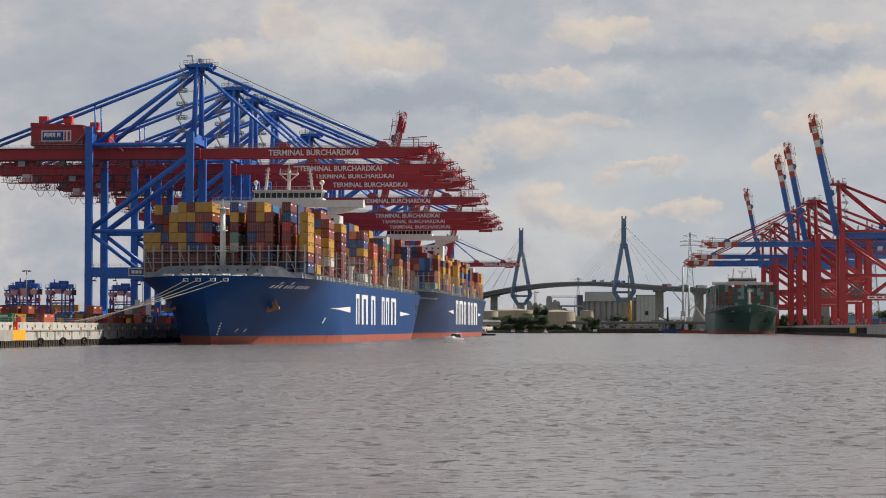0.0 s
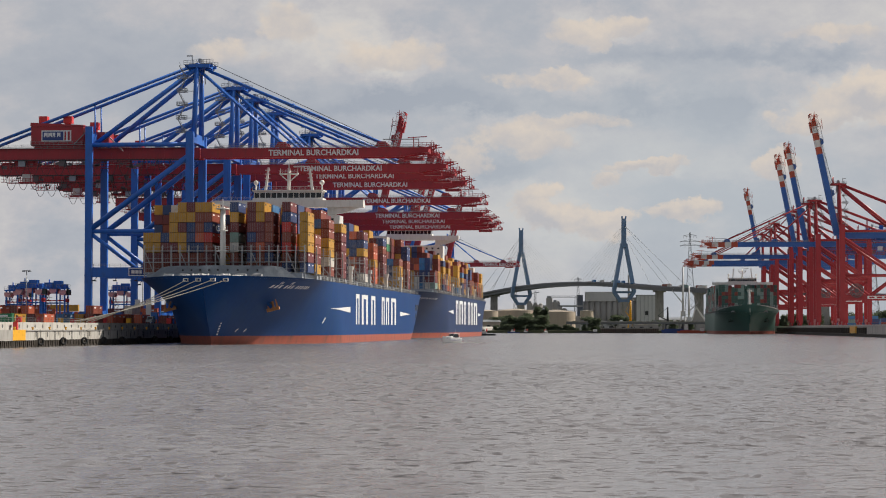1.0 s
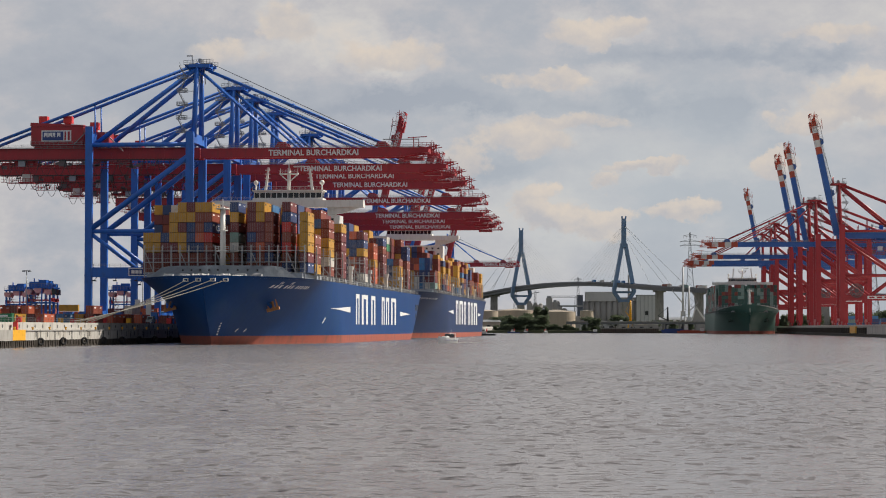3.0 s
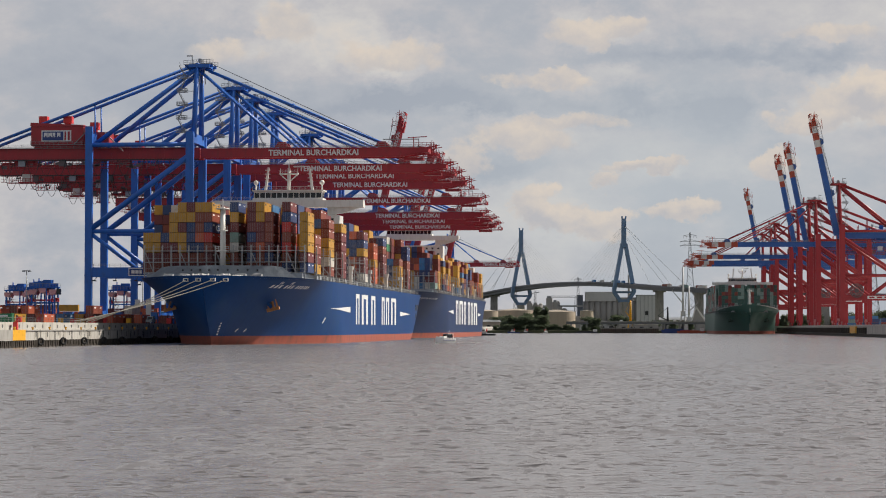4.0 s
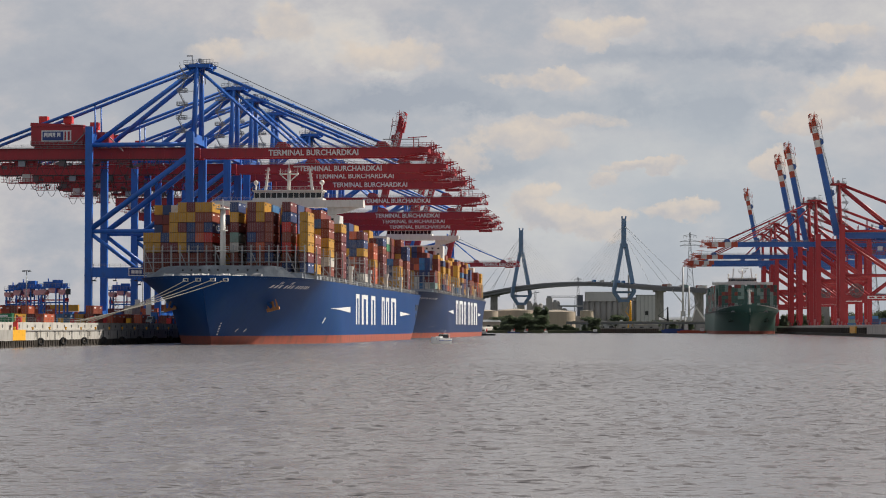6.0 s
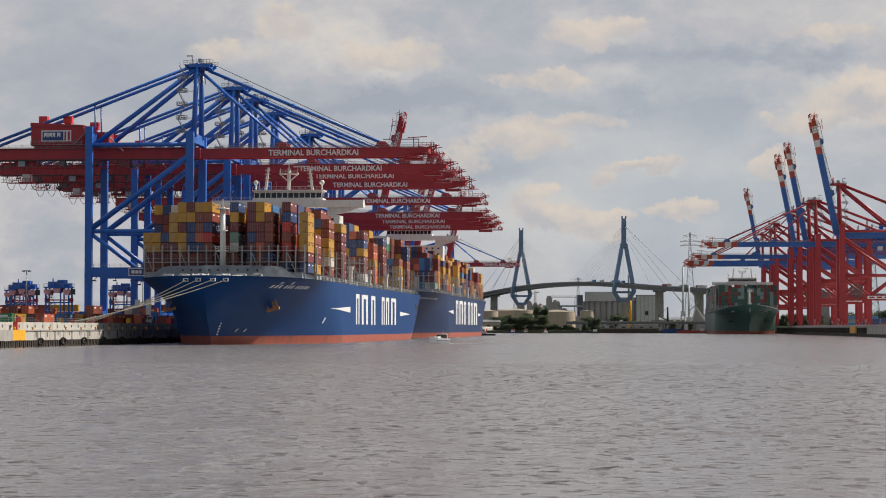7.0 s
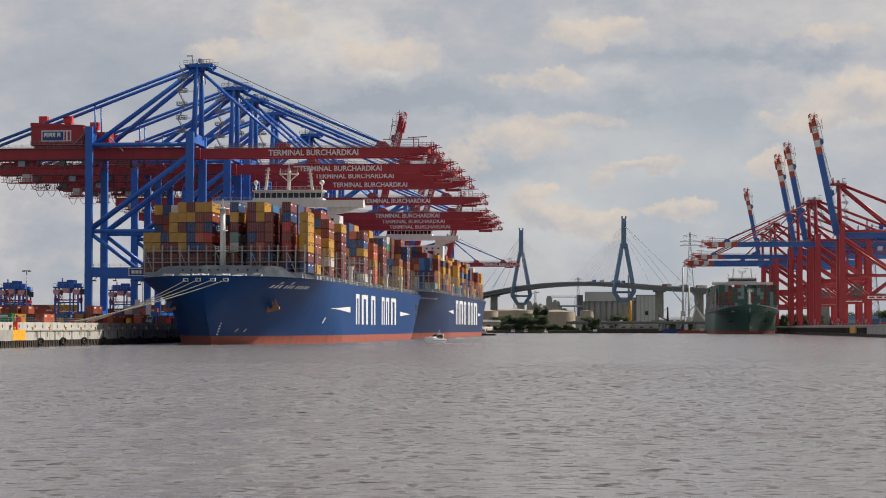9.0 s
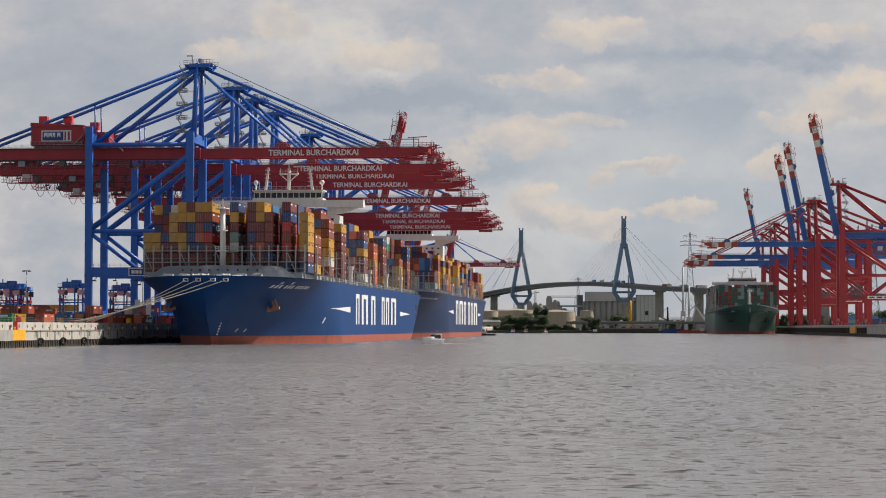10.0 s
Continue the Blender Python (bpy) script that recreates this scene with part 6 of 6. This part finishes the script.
def far_trees():
    r = random.Random(5)
    spots = []
    for k in range(11):
        spots.append((-122 + k * 3.6 + r.uniform(-1, 1), 2066 + r.uniform(0, 30), r.choice((0, 1, 2, 2)), r.uniform(0.9, 1.15) if k < 10 else r.uniform(0.6, 0.9)))
    for x, y in ((-96, 2130), (-93, 2134), (-88, 2130)):
        spots.append((x, y, 4, 1.15))
    for k in range(34):
        spots.append((-132 + k * 3.1 + r.uniform(-1, 1), 2060 + r.uniform(0, 5) + (40 if k < 4 else 0), 3, r.uniform(0.4, 0.75) if k < 22 else r.uniform(0.25, 0.5)))
    for k in range(6):
        spots.append((-120 + k * 5 + r.uniform(-2, 2), 2100 + r.uniform(0, 25), r.choice((0, 1, 2)), r.uniform(0.8, 1.2)))
    for x, y, s in ((-40, 2070, 1.0), (-24, 2330, 1.1), (-17, 2332, 1.2), (-9, 2335, 1.0), (14, 2328, 0.8), (19, 2330, 0.7), (-52, 2300, 1.2), (34, 2240, 0.9), (52, 2240, 0.8)):
        spots.append((x, y, r.choice((0, 1, 2)), s))
    for k in range(34):
        spots.append((150 + k * 7 + r.uniform(-2, 2), 2350 + r.uniform(0, 60), r.choice((0, 1, 2)), r.uniform(1.1, 1.6)))
    for k in range(10):
        spots.append((-160 + k * 5, 2440 + r.uniform(0, 20), r.choice((0, 1, 2)), r.uniform(0.8, 1.2)))
    for n, (x, y, kind, s) in enumerate(spots):
        t = copy_thing(KINDS[kind], pose(x, y, 2.2, 0, 0, r.uniform(0, 360)))
        t.scale = (s, s, s)
    for t in KINDS:
        for o in (*t.children_recursive, t):
            bpy.data.objects.remove(o)


far_trees()


# ------------------------------------------------------------------ near yard
def straddle_carrier(m, group="straddle carriers in the yard"):
    """A tall carrier: x is its length."""
    e = base("straddle_carrier", m, "blue straddle carrier with faded red hoist parts in the yard", "straddle carrier", group)
    for y in (-2.4, 2.4):
        for x in (-4.2, 4.2):
            bm = B()
            bar(bm, (x, y, 1.8), (x * 0.96, y, 12.9), 0.55, 0.55)
            part("leg", bm, M_CRANE_BLUE, e)
        bm = B()
        bar(bm, (1.2, y, 1.8), (1.2, y, 12.9), 0.42)
        bar(bm, (-4.0, y, 7.6), (4.0, y, 7.6), 0.3, 0.4)
        part("hoist_mast", bm, M_CRANE_BLUE, e)
        bm = B()
        box(bm, -5.4, 5.4, y - 0.45, y + 0.45, 1.2, 2.2)
        box(bm, -1.6, 1.4, y - 0.6, y + 0.6, 2.2, 3.3)
        part("side_beam", bm, M_CRANE_BLUE, e)
        for x in (-4.2, -1.6, 1.6, 4.2):
            bm = B()
            tube(bm, (x, y - 0.35, 0.8), (x, y + 0.35, 0.8), 0.8, 14)
            part("wheel", bm, M_TYRE, e)
        bm = B()
        z, k = 2.4, 0
        while z < 12:
            a, b = (-3.6, -2.0) if k % 2 else (-2.0, -3.6)
            bar(bm, (a, y * 1.12, z), (b, y * 1.12, z + 2.4), 0.3, 0.16)
            bar(bm, (-3.8, y * 1.12, z + 2.4), (-1.8, y * 1.12, z + 2.4), 0.5, 0.1)
            z += 2.4
            k += 1
        part("access_stair", bm, M_RAIL, e)
    bm = B()
    box(bm, -4.8, 4.8, -2.9, 2.9, 12.7, 13.2)
    box(bm, -3.4, -0.4, -2.2, 2.2, 13.2, 15.0)
    box(bm, -0.2, 2.6, -1.8, 1.8, 13.2, 15.6)
    box(bm, 3.0, 4.6, -1.6, 1.0, 13.2, 14.4)
    tube(bm, (-1.9, -1.0, 15.0), (-1.9, -1.0, 16.2), 0.22, 8)
    part("machine_deck", bm, M_CRANE_BLUE, e)
    bm = B()
    for y in (-2.9, 2.9):
        railing(bm, (-4.8, y, 13.2), (4.8, y, 13.2), 1.1, 1.1, 0.08)
    part("deck_railing", bm, M_RAIL, e)
    for x, z in ((-3.6, 10.9), (3.4, 10.9), (-0.2, 11.5)):
        bm = B()
        box(bm, x - 1.25, x + 1.25, -2.7, 2.7, z, z + 1.3)
        box(bm, x - 0.9, x + 0.9, -2.75, 2.75, z - 0.5, z)
        part("hoist_frame", bm, M_FADED_RED, e, "faded red hoist frame")
    bm = B()
    box(bm, -4.9, 4.9, -1.2, 1.2, 8.3, 8.7)
    for x in (-4.4, 4.4):
        box(bm, x - 0.5, x + 0.5, -1.25, 1.25, 7.9, 9.2)
    for x in (-2.4, 2.4):
        for y in (-0.9, 0.9):
            bar(bm, (x, y, 8.7), (x, y, 12.8), 0.1)
    part("spreader", bm, M_SIGNAL_RED, e)
    bm = B()
    box(bm, 4.9, 6.2, -2.8, -1.2, 10.4, 12.4)
    part("cab", bm, M_GLASS, e, "glazed driver cab")
    return e


CAR_P = straddle_carrier(pose(-216.8, 786, YARD))
CAR_Q = straddle_carrier(pose(-203.7, 800, YARD))
straddle_carrier(pose(-196.5, 850, YARD))
straddle_carrier(pose(-186.5, 900, YARD, 0, 0, 90))
straddle_carrier(pose(-237, 850, YARD))
straddle_carrier(pose(-190, 930, YARD))
straddle_carrier(pose(-183, 990, YARD, 0, 0, 90))


def yard():
    r = random.Random(21)
    cols = ["brown-red"] * 3 + ["orange-red"] * 6 + ["maroon"] + ["grey-green", "ochre-yellow", "ochre-yellow", "dark blue", "green", "off-white", "mid-blue"]
    where = "standing in the terminal yard"
    for k in range(16):
        x = -206 + k * 3.1
        if r.random() < 0.88 and not -191 < x < -180:
            for t in range(r.choice((1, 1, 2))):
                container(x, 706 + r.uniform(0, 3), YARD - 0.02 + t * CH, r.choice(cols), "boxes in the yard", where)
    for k in range(9):
        x = -250 + k * 12.6
        for t in range(2 if k % 3 else 1):
            container(x + CL, 812, YARD - 0.02 + t * CH, r.choice(("brown-red", "maroon", "maroon", "orange-red", "grey-green")), "boxes in the yard", where, 90)
    for row, (y, n) in enumerate(((655, 11), (672, 12), (690, 13))):
        for k in range(n):
            x = -192 + k * 2.9 - row * 4
            if r.random() < 0.6:
                container(x, y + r.uniform(0, 2), YARD - 0.02, r.choice(cols), "boxes in the yard", where)
    for k in range(7):
        container(-196 + k * 6.0, 742 + r.uniform(0, 8), YARD - 0.02, r.choice(cols), "boxes in the yard", where)
    bm = B()
    for k in range(24):
        for t in range(r.choice((2, 3, 3))):
            plain_box(bm, -420 + k * 12.8, 960, YARD + t * CH, r.choice(cols), True)
    stack(bm, "container_row", "long row of brown and red containers far back in the yard")
    # green-white box beside the quay
    container(-180.4, 640, YARD - 0.02, "green", "boxes in the yard", where, 90)
    for x, y, h in ((-196.2, 713, 17), (-222, 1000, 22)):
        e = base("lamp_mast", pose(x, y, YARD), "slender grey floodlight mast in the yard", "lamp mast", "floodlight masts")
        bm = B()
        tube(bm, (0, 0, -0.3), (0, 0, h), 0.22, 8, 0.12)
        part("pole", bm, M_RAIL, e)
        bm = B()
        box(bm, -1.3, 1.3, -0.25, 0.25, h - 0.1, h + 0.15)
        for o in (-1.0, 1.0):
            box(bm, o - 0.45, o + 0.45, -0.5, 0.5, h - 0.35, h - 0.1)
        part("lamp_head", bm, M_RAIL, e)
    e = base("van", pose(-150.6, 690, QZ + 2.0, 0, 0, 0), "grey van parked on the quay", "van")
    bm = B()
    v = box(bm, -1.0, 1.0, -2.6, 2.6, 0.5, 1.3)
    v = box(bm, -0.98, 0.98, -1.4, 2.5, 1.3, 2.3)
    for q in v[4:]:
        q.co.x *= 0.85
        q.co.y = -0.6 if q.co.y < 0 else 2.4
    part("body", bm, M_RAIL, e)
    bm = B()
    v = box(bm, -0.8, 0.8, -1.42, -0.9, 1.35, 2.1)
    for q in v[4:]:
        q.co.y += 0.6
    part("windscreen", bm, M_GLASS, e)
    for x in (-0.85, 0.85):
        for y in (-1.7, 1.7):
            bm = B()
            tube(bm, (x - 0.12, y, 0.36), (x + 0.12, y, 0.36), 0.36, 12)
            part("wheel", bm, M_TYRE, e)
    # small coloured site boxes and barriers on the quay edge
    for k in range(26):
        y = 610 + k * 7.0 + r.uniform(-2, 2)
        c = r.choice((M_SIGNAL_RED, M_YELLOW, M_BOOM_RED, M_CRANE_BLUE, M_SIGNAL_RED))
        word = {M_SIGNAL_RED: "red", M_YELLOW: "yellow", M_BOOM_RED: "orange-red", M_CRANE_BLUE: "blue"}[c]
        bm = B()
        w, h = r.uniform(0.8, 1.6), r.uniform(1.0, 1.9)
        box(bm, -w / 2, w / 2, -0.7, 0.7, 0, h)
        box(bm, -w / 2 - 0.05, w / 2 + 0.05, -0.75, 0.75, h - 0.15, h + 0.02)
        o = part("gear_box", bm, c)
        o.location = (-154 - r.uniform(0, 26), y, YARD - 0.02)
        tagged(o, f"{word} steel gear box standing on the quay", "gear box", "gear boxes on the quay")
    # blue switch cabinets and white gangway masts by the crane feet
    for x, y in ((-187.5, 733), (-183, 735), (-172, 737), (-166, 739), (-188, 760), (-160, 737)):
        bm = B()
        box(bm, -1.5, 1.5, -1.2, 1.2, 0, 3.6)
        box(bm, -1.6, 1.6, -1.3, 1.3, 3.6, 3.8)
        box(bm, -0.05, 0.05, -1.25, -1.18, 0.2, 3.4)
        o = part("switch_cabinet", bm, mat("cabinet_blue", (0.04, 0.16, 0.50), 0.4))
        o.location = (x, y, YARD - 0.02)
        tagged(o, "bright blue steel switch cabinet beside the crane", "cabinet", "switch cabinets")
    for x, y in ((-165.5, 738), (-161.3, 736)):
        bm = B()
        box(bm, -0.8, 0.8, -0.5, 0.5, 0, 8.0)
        railing(bm, (-0.8, -0.55, 4), (0.8, -0.55, 4), 1.1, 0.8)
        o = part("stair_tower", bm, M_WHITE)
        o.location = (x, y, YARD - 0.02)
        tagged(o, "white enclosed stair tower by the crane leg", "stair tower")


yard()


def quay_fittings():
    e = bpy.data.objects["quay_wall"]
    for k in range(16):
        bm = B()
        rings = []
        for i in range(18):
            u = 2 * math.pi * i / 18
            rings.append([bm.verts.new((0.32 * math.sin(v), (0.72 + 0.30 * math.cos(v)) * math.cos(u), (0.72 + 0.30 * math.cos(v)) * math.sin(u))) for v in (2 * math.pi * j / 8 for j in range(8))])
        for i in range(18):
            for j in range(8):
                bm.faces.new((rings[i][j], rings[(i + 1) % 18][j], rings[(i + 1) % 18][(j + 1) % 8], rings[i][(j + 1) % 8])).smooth = True
        bmesh.ops.recalc_face_normals(bm, faces=bm.faces)
        bar(bm, (0, 0, 0.9), (-0.3, 0, 3.0), 0.07)
        o = part("tyre_fender", bm, M_TYRE)
        o.matrix_basis = pose(QX + 0.75, 541 + k * 21.8, 1.3, 0, 0, -42)
        tagged(o, "black rubber tyre fender hung on the quay wall", "fender", "tyre fenders")
        bm = B()
        for s in (-0.25, 0.25):
            bar(bm, (QX + 0.12, 523 + k * 17 + s, 0.3), (QX + 0.12, 523 + k * 17 + s, QZ + 0.3), 0.08)
        for q in range(10):
            bar(bm, (QX + 0.12, 523 + k * 17 - 0.25, 0.5 + q * 0.4), (QX + 0.12, 523 + k * 17 + 0.25, 0.5 + q * 0.4), 0.06)
        part("ladder", bm, M_DARK, e)
    r = random.Random(2)
    for k in range(70):
        y = 516 + k * 3.6
        boxed("joint", (QX - 0.02, QX + 0.012, y, y + 0.10, 1.6, QZ), M_CONCRETE, e)
        # thin dark plates on the flat wall, shade of recesses put into colour
        if k % 2:
            boxed("recess", (QX - 2.82, QX - 2.785, y, y + 0.9, QZ + 0.75, QZ + 1.5), M_DARK, e)
        if k % 3 == 0:
            boxed("recess", (QX - 0.02, QX + 0.014, y + 1.4, y + 2.1, 2.6 + r.uniform(-0.3, 0.3), 3.7), M_DARK, e)
    boxed("marker_panel", (QX, QX + 0.3, 518, 529, 1.7, QZ + 0.25), M_YELLOW, e, "yellow painted end panel")
    boxed("grey_wall", (QX, QX + 0.28, 440, 518, 1.6, QZ + 0.2), M_CONCRETE, e)
    for k in range(14):
        y = 524 + k * 16
        e2 = base("bollard", pose(QX - 1.0, y, QZ + 0.22), "yellow cast mooring bollard on the quay", "bollard", "bollards on the quay")
        bm = B()
        tube(bm, (0, 0, 0), (0, 0, 0.5), 0.24, 12, 0.2)
        part("post", bm, M_YELLOW, e2)
        bm = B()
        tube(bm, (0, 0, 0.5), (0, 0, 0.72), 0.36, 12, 0.3)
        part("head", bm, M_YELLOW, e2)
    bm = B()
    railing(bm, (QX - 3.4, 512, YARD), (QX - 3.4, 600, YARD), 1.1, 3, 0.06)
    part("quay_railing", bm, M_RAIL, e)
    bm = B()
    box(bm, -0.5, 0.5, -0.5, 0.5, 0, 1.9)
    bar(bm, (0, 0, 1.9), (0.9, 0, 3.0), 0.3)
    o = part("valve_stand", bm, M_SIGNAL_RED)
    o.location = (QX - 1.6, 527, QZ + 0.22)
    tagged(o, "red valve stand on the quay ledge", "valve stand")


quay_fittings()


def mooring_lines():
    ends = ((-148.6, 606, 6.4), (-148.6, 600, 6.4), (-148.6, 593, 6.4), (-148.6, 587, 6.4))
    starts = ((-123.2, 608.8, 17.7), (-119.4, 606.9, 17.8), (-115.4, 607.2, 17.8), (-112.2, 609.0, 17.7))
    for a, b in zip(starts, ends):
        a, b = Vector(a), Vector(b)
        bm = B()
        prev = a
        for k in range(1, 17):
            t = k / 16
            p = a.lerp(b, t) - Vector((0, 0, 1.6 * 4 * t * (1 - t) * 0.5))
            tube(bm, prev, p, 0.13, 6, cap=False)
            prev = p
        o = part("mooring_line", bm, M_ROPE)
        tagged(o, "pale mooring rope from the bow to the quay", "rope", "bow mooring lines")


mooring_lines()


# ------------------------------------------------------------------ boats
def small_hull(L, half, free, material, name="hull", parent=None):
    bm = B()
    g = []
    for t, h, d in ((0, 0.04, 1.45), (0.06, 0.35, 1.38), (0.15, 0.62, 1.28), (0.3, 0.9, 1.14), (0.55, 1.0, 1.03), (0.8, 1.0, 1.0), (1.0, 0.9, 1.02)):
        y, w, z = t * L, h * half, d * free
        pts = ((0, y, -0.35 * free), (w * 0.72, y + 0.04 * L * (1 - t), 0.05), (w * 0.92, y, z * 0.6), (w, y, z), (w * 0.86, y, z - 0.12), (-w * 0.86, y, z - 0.12), (-w, y, z), (-w * 0.92, y, z * 0.6), (-w * 0.72, y + 0.04 * L * (1 - t), 0.05))
        g.append([bm.verts.new(p) for p in pts])
    n = len(g[0])
    for i in range(len(g) - 1):
        for j in range(n):
            bm.faces.new((g[i][j], g[i + 1][j], g[i + 1][(j + 1) % n], g[i][(j + 1) % n]))
    bm.faces.new(g[-1])
    bm.faces.new(g[0][::-1])
    bmesh.ops.recalc_face_normals(bm, faces=bm.faces)
    return part(name, bm, material, parent)


def motorboat():
    e = base("motorboat", pose(0, 0, 0), "small white motorboat with covered cockpit under way", "boat")
    small_hull(8.0, 1.45, 1.45, M_BOAT, parent=e)
    bm = B()
    box(bm, -1.36, 1.36, 2.2, 7.7, 0.85, 0.97)
    part("rubbing_strake", bm, M_SIGN_BLUE, e, "dark blue strake along the hull")
    bm = B()
    v = box(bm, -1.15, 1.15, 2.0, 4.4, 1.3, 2.1)
    for q in v[4:]:
        q.co.x *= 0.8
        q.co.y = max(q.co.y, 2.9)
    part("foredeck_cabin", bm, M_BOAT, e)
    bm = B()
    v = box(bm, -1.05, 1.05, 3.9, 6.6, 1.7, 2.75)
    for q in v[4:]:
        q.co.x *= 0.86
        q.co.y = max(q.co.y, 4.5)
    part("windscreen", bm, M_GLASS, e, "dark glazed wheelhouse windows")
    bm = B()
    box(bm, -1.0, 1.0, 4.3, 7.2, 2.75, 2.89)
    for x in (-0.9, 0.9):
        for y in (4.6, 6.5, 7.1):
            bar(bm, (x, y, 0.9), (x, y, 2.76), 0.09)
    bar(bm, (0, 6.0, 2.7), (0, 6.2, 4.0), 0.07)
    part("canopy", bm, M_BOAT, e, "white canopy roof on posts")
    bm = B()
    railing(bm, (-0.95, 1.2, 1.2), (-1.3, 4.5, 1.05), 0.5, 0.8, 0.04)
    railing(bm, (0.95, 1.2, 1.2), (1.3, 4.5, 1.05), 0.5, 0.8, 0.04)
    part("bow_rail", bm, M_RAIL, e)
    foam = mat("white_foam", (0.62, 0.60, 0.56), 0.8, var=0.2, fine=3, bump=0.6)
    r = random.Random(8)
    for s in (-1, 1):
        bm = B()
        for k in range(45):
            t = r.random() ** 1.6 * 0.62
            bmesh.ops.create_icosphere(bm, subdivisions=1, radius=r.uniform(0.06, 0.17) * (1 - 0.4 * t), matrix=pose(s * (0.5 + 1.6 * t + r.uniform(-0.2, 0.2)), 0.5 + 10.0 * t, 0.05))
        tagged(part("bow_wave", bm, foam, e, "white foam of the bow wave"), kind="stuff")
        bm = B()
        for k in range(60):
            t = r.random() ** 1.3
            bmesh.ops.create_icosphere(bm, subdivisions=1, radius=r.uniform(0.05, 0.14) * (1 - 0.5 * t), matrix=pose(s * (0.5 + 1.8 * t + r.uniform(-0.4, 0.4)), 8.2 + 14 * t, 0.02))
        tagged(part("wake", bm, foam, e, "broken white foam of the stern wake"), kind="stuff")
    return e


BOAT = motorboat()


def tug(x, y, turn, hull_mat, label, size):
    e = base("tugboat", pose(x, y, 0, 0, 0, turn), label, "tug", "work boats")
    small_hull(26, 5.0, 2.3, hull_mat, parent=e)
    boxed("deckhouse", (-3.2, 3.2, 7, 15, 2.2, 5.2), M_WHITE, e)
    boxed("wheelhouse", (-2.2, 2.2, 8, 12, 5.2, 8.0), M_WHITE, e)
    boxed("window_band", (-2.25, 2.25, 7.95, 12.05, 6.3, 7.4), M_GLASS, e)
    bm = B()
    tube(bm, (0, 11, 8), (0, 11, 14.5), 0.25, 8, 0.1)
    bar(bm, (-1.5, 11, 11), (1.5, 11, 11), 0.15)
    part("mast", bm, M_WHITE, e)
    for s in (-1, 1):
        bm = B()
        tube(bm, (s * 2, 14.5, 4), (s * 2, 14.5, 9), 0.7, 12)
        part("funnel", bm, M_SIGNAL_RED, e)
    bm = B()
    for k in range(7):
        bmesh.ops.create_cone(bm, cap_ends=True, segments=12, radius1=0.7, radius2=0.7, depth=0.5, matrix=pose(-5.0, 8 + k * 2.4, 1.4, 0, 90, 0))
    tagged(part("tyre_row", bm, M_TYRE, e), kind="stuff")
    e.scale = (size, size, size)


tug(-100.5, 1394, -88, M_DARK, "black-hulled harbour tug with red funnels", 0.48)
tug(-118, 2044, -75, M_SIGN_BLUE, "blue harbour launch by the far bank", 0.42)
tug(-106, 2040, -80, M_DARK, "dark harbour tug with white wheelhouse", 0.40)
tug(-82, 2038, 20, M_WHITE, "white harbour launch near the far bank", 0.36)


def lighters():
    for x0, x1, y, h, m, label in ((20, 46, 2044, 5.0, M_SIGN_BLUE, "dark blue floating barge by the far bank"), (34, 60, 2036, 3.2, M_BOOM_RED, "orange-red harbour barge by the far bank"), (-58, -36, 2046, 2.2, M_DARK, "black flat lighter by the far bank")):
        e = base("barge", pose(x0, y, 0), label, "barge", "barges by the far bank")
        bm = B()
        v = box(bm, 0, x1 - x0, 0, 8, -0.6, h * 0.6)
        for q in v[:4]:
            q.co.x = 1.5 if q.co.x < 5 else x1 - x0 - 1.5
        part("hull", bm, m, e)
        boxed("hatch", (3, x1 - x0 - 6, 1, 7, h * 0.6, h * 0.8), m, e)
        boxed("wheelhouse", (x1 - x0 - 5, x1 - x0 - 1.5, 2, 6, h * 0.6, h + 1.4), M_WHITE, e)


lighters()


def far_terminal():
    r = random.Random(31)
    cols = ["dark blue"] * 3 + ["mid-blue"] * 3 + ["brown-red"] * 2 + ["grey-green", "off-white"]
    bm = B()
    for row in range(5):
        for k in range(16):
            for t in range(r.choice((1, 2, 2, 3))):
                plain_box(bm, 172 + k * 12.8, 1500 + row * 130, 6.0 + t * CH, r.choice(cols), True)
    stack(bm, "container_row", "rows of blue and brown containers in the far yard")


far_terminal()


def motions():
    walk(cam, [(0, EYE), (10, EYE)])
    walk(BACKDROP, [(0, pose(0, 0, 0, 0, 0, 0)), (10, pose(0, 0, 0, 0, 0, 0.14))])
    walk(WATER, [(0, pose(0, 0, 0)), (10, pose(10 * WATER_DRIFT[0], 10 * WATER_DRIFT[1], 0))])
    walk(BOAT, [(0, pose(-60.4, 705, 0, 0, 0, -34)), (2.5, pose(-61.0, 692.5, 0.02, 0, 0, -35)), (5.5, pose(-61.7, 677, -0.02, 0, 0, -36)), (8, pose(-62.2, 665, 0.02, 0, 0, -37)), (10, pose(-62.6, 655, 0, 0, 0, -38))])
    walk(CAR_P, [(0, pose(-216.4, 786, YARD)), (10, pose(-199.7, 787, YARD))])
    walk(CAR_Q, [(0, pose(-208.2, 802, YARD)), (10, pose(-227.0, 801, YARD))])


motions()
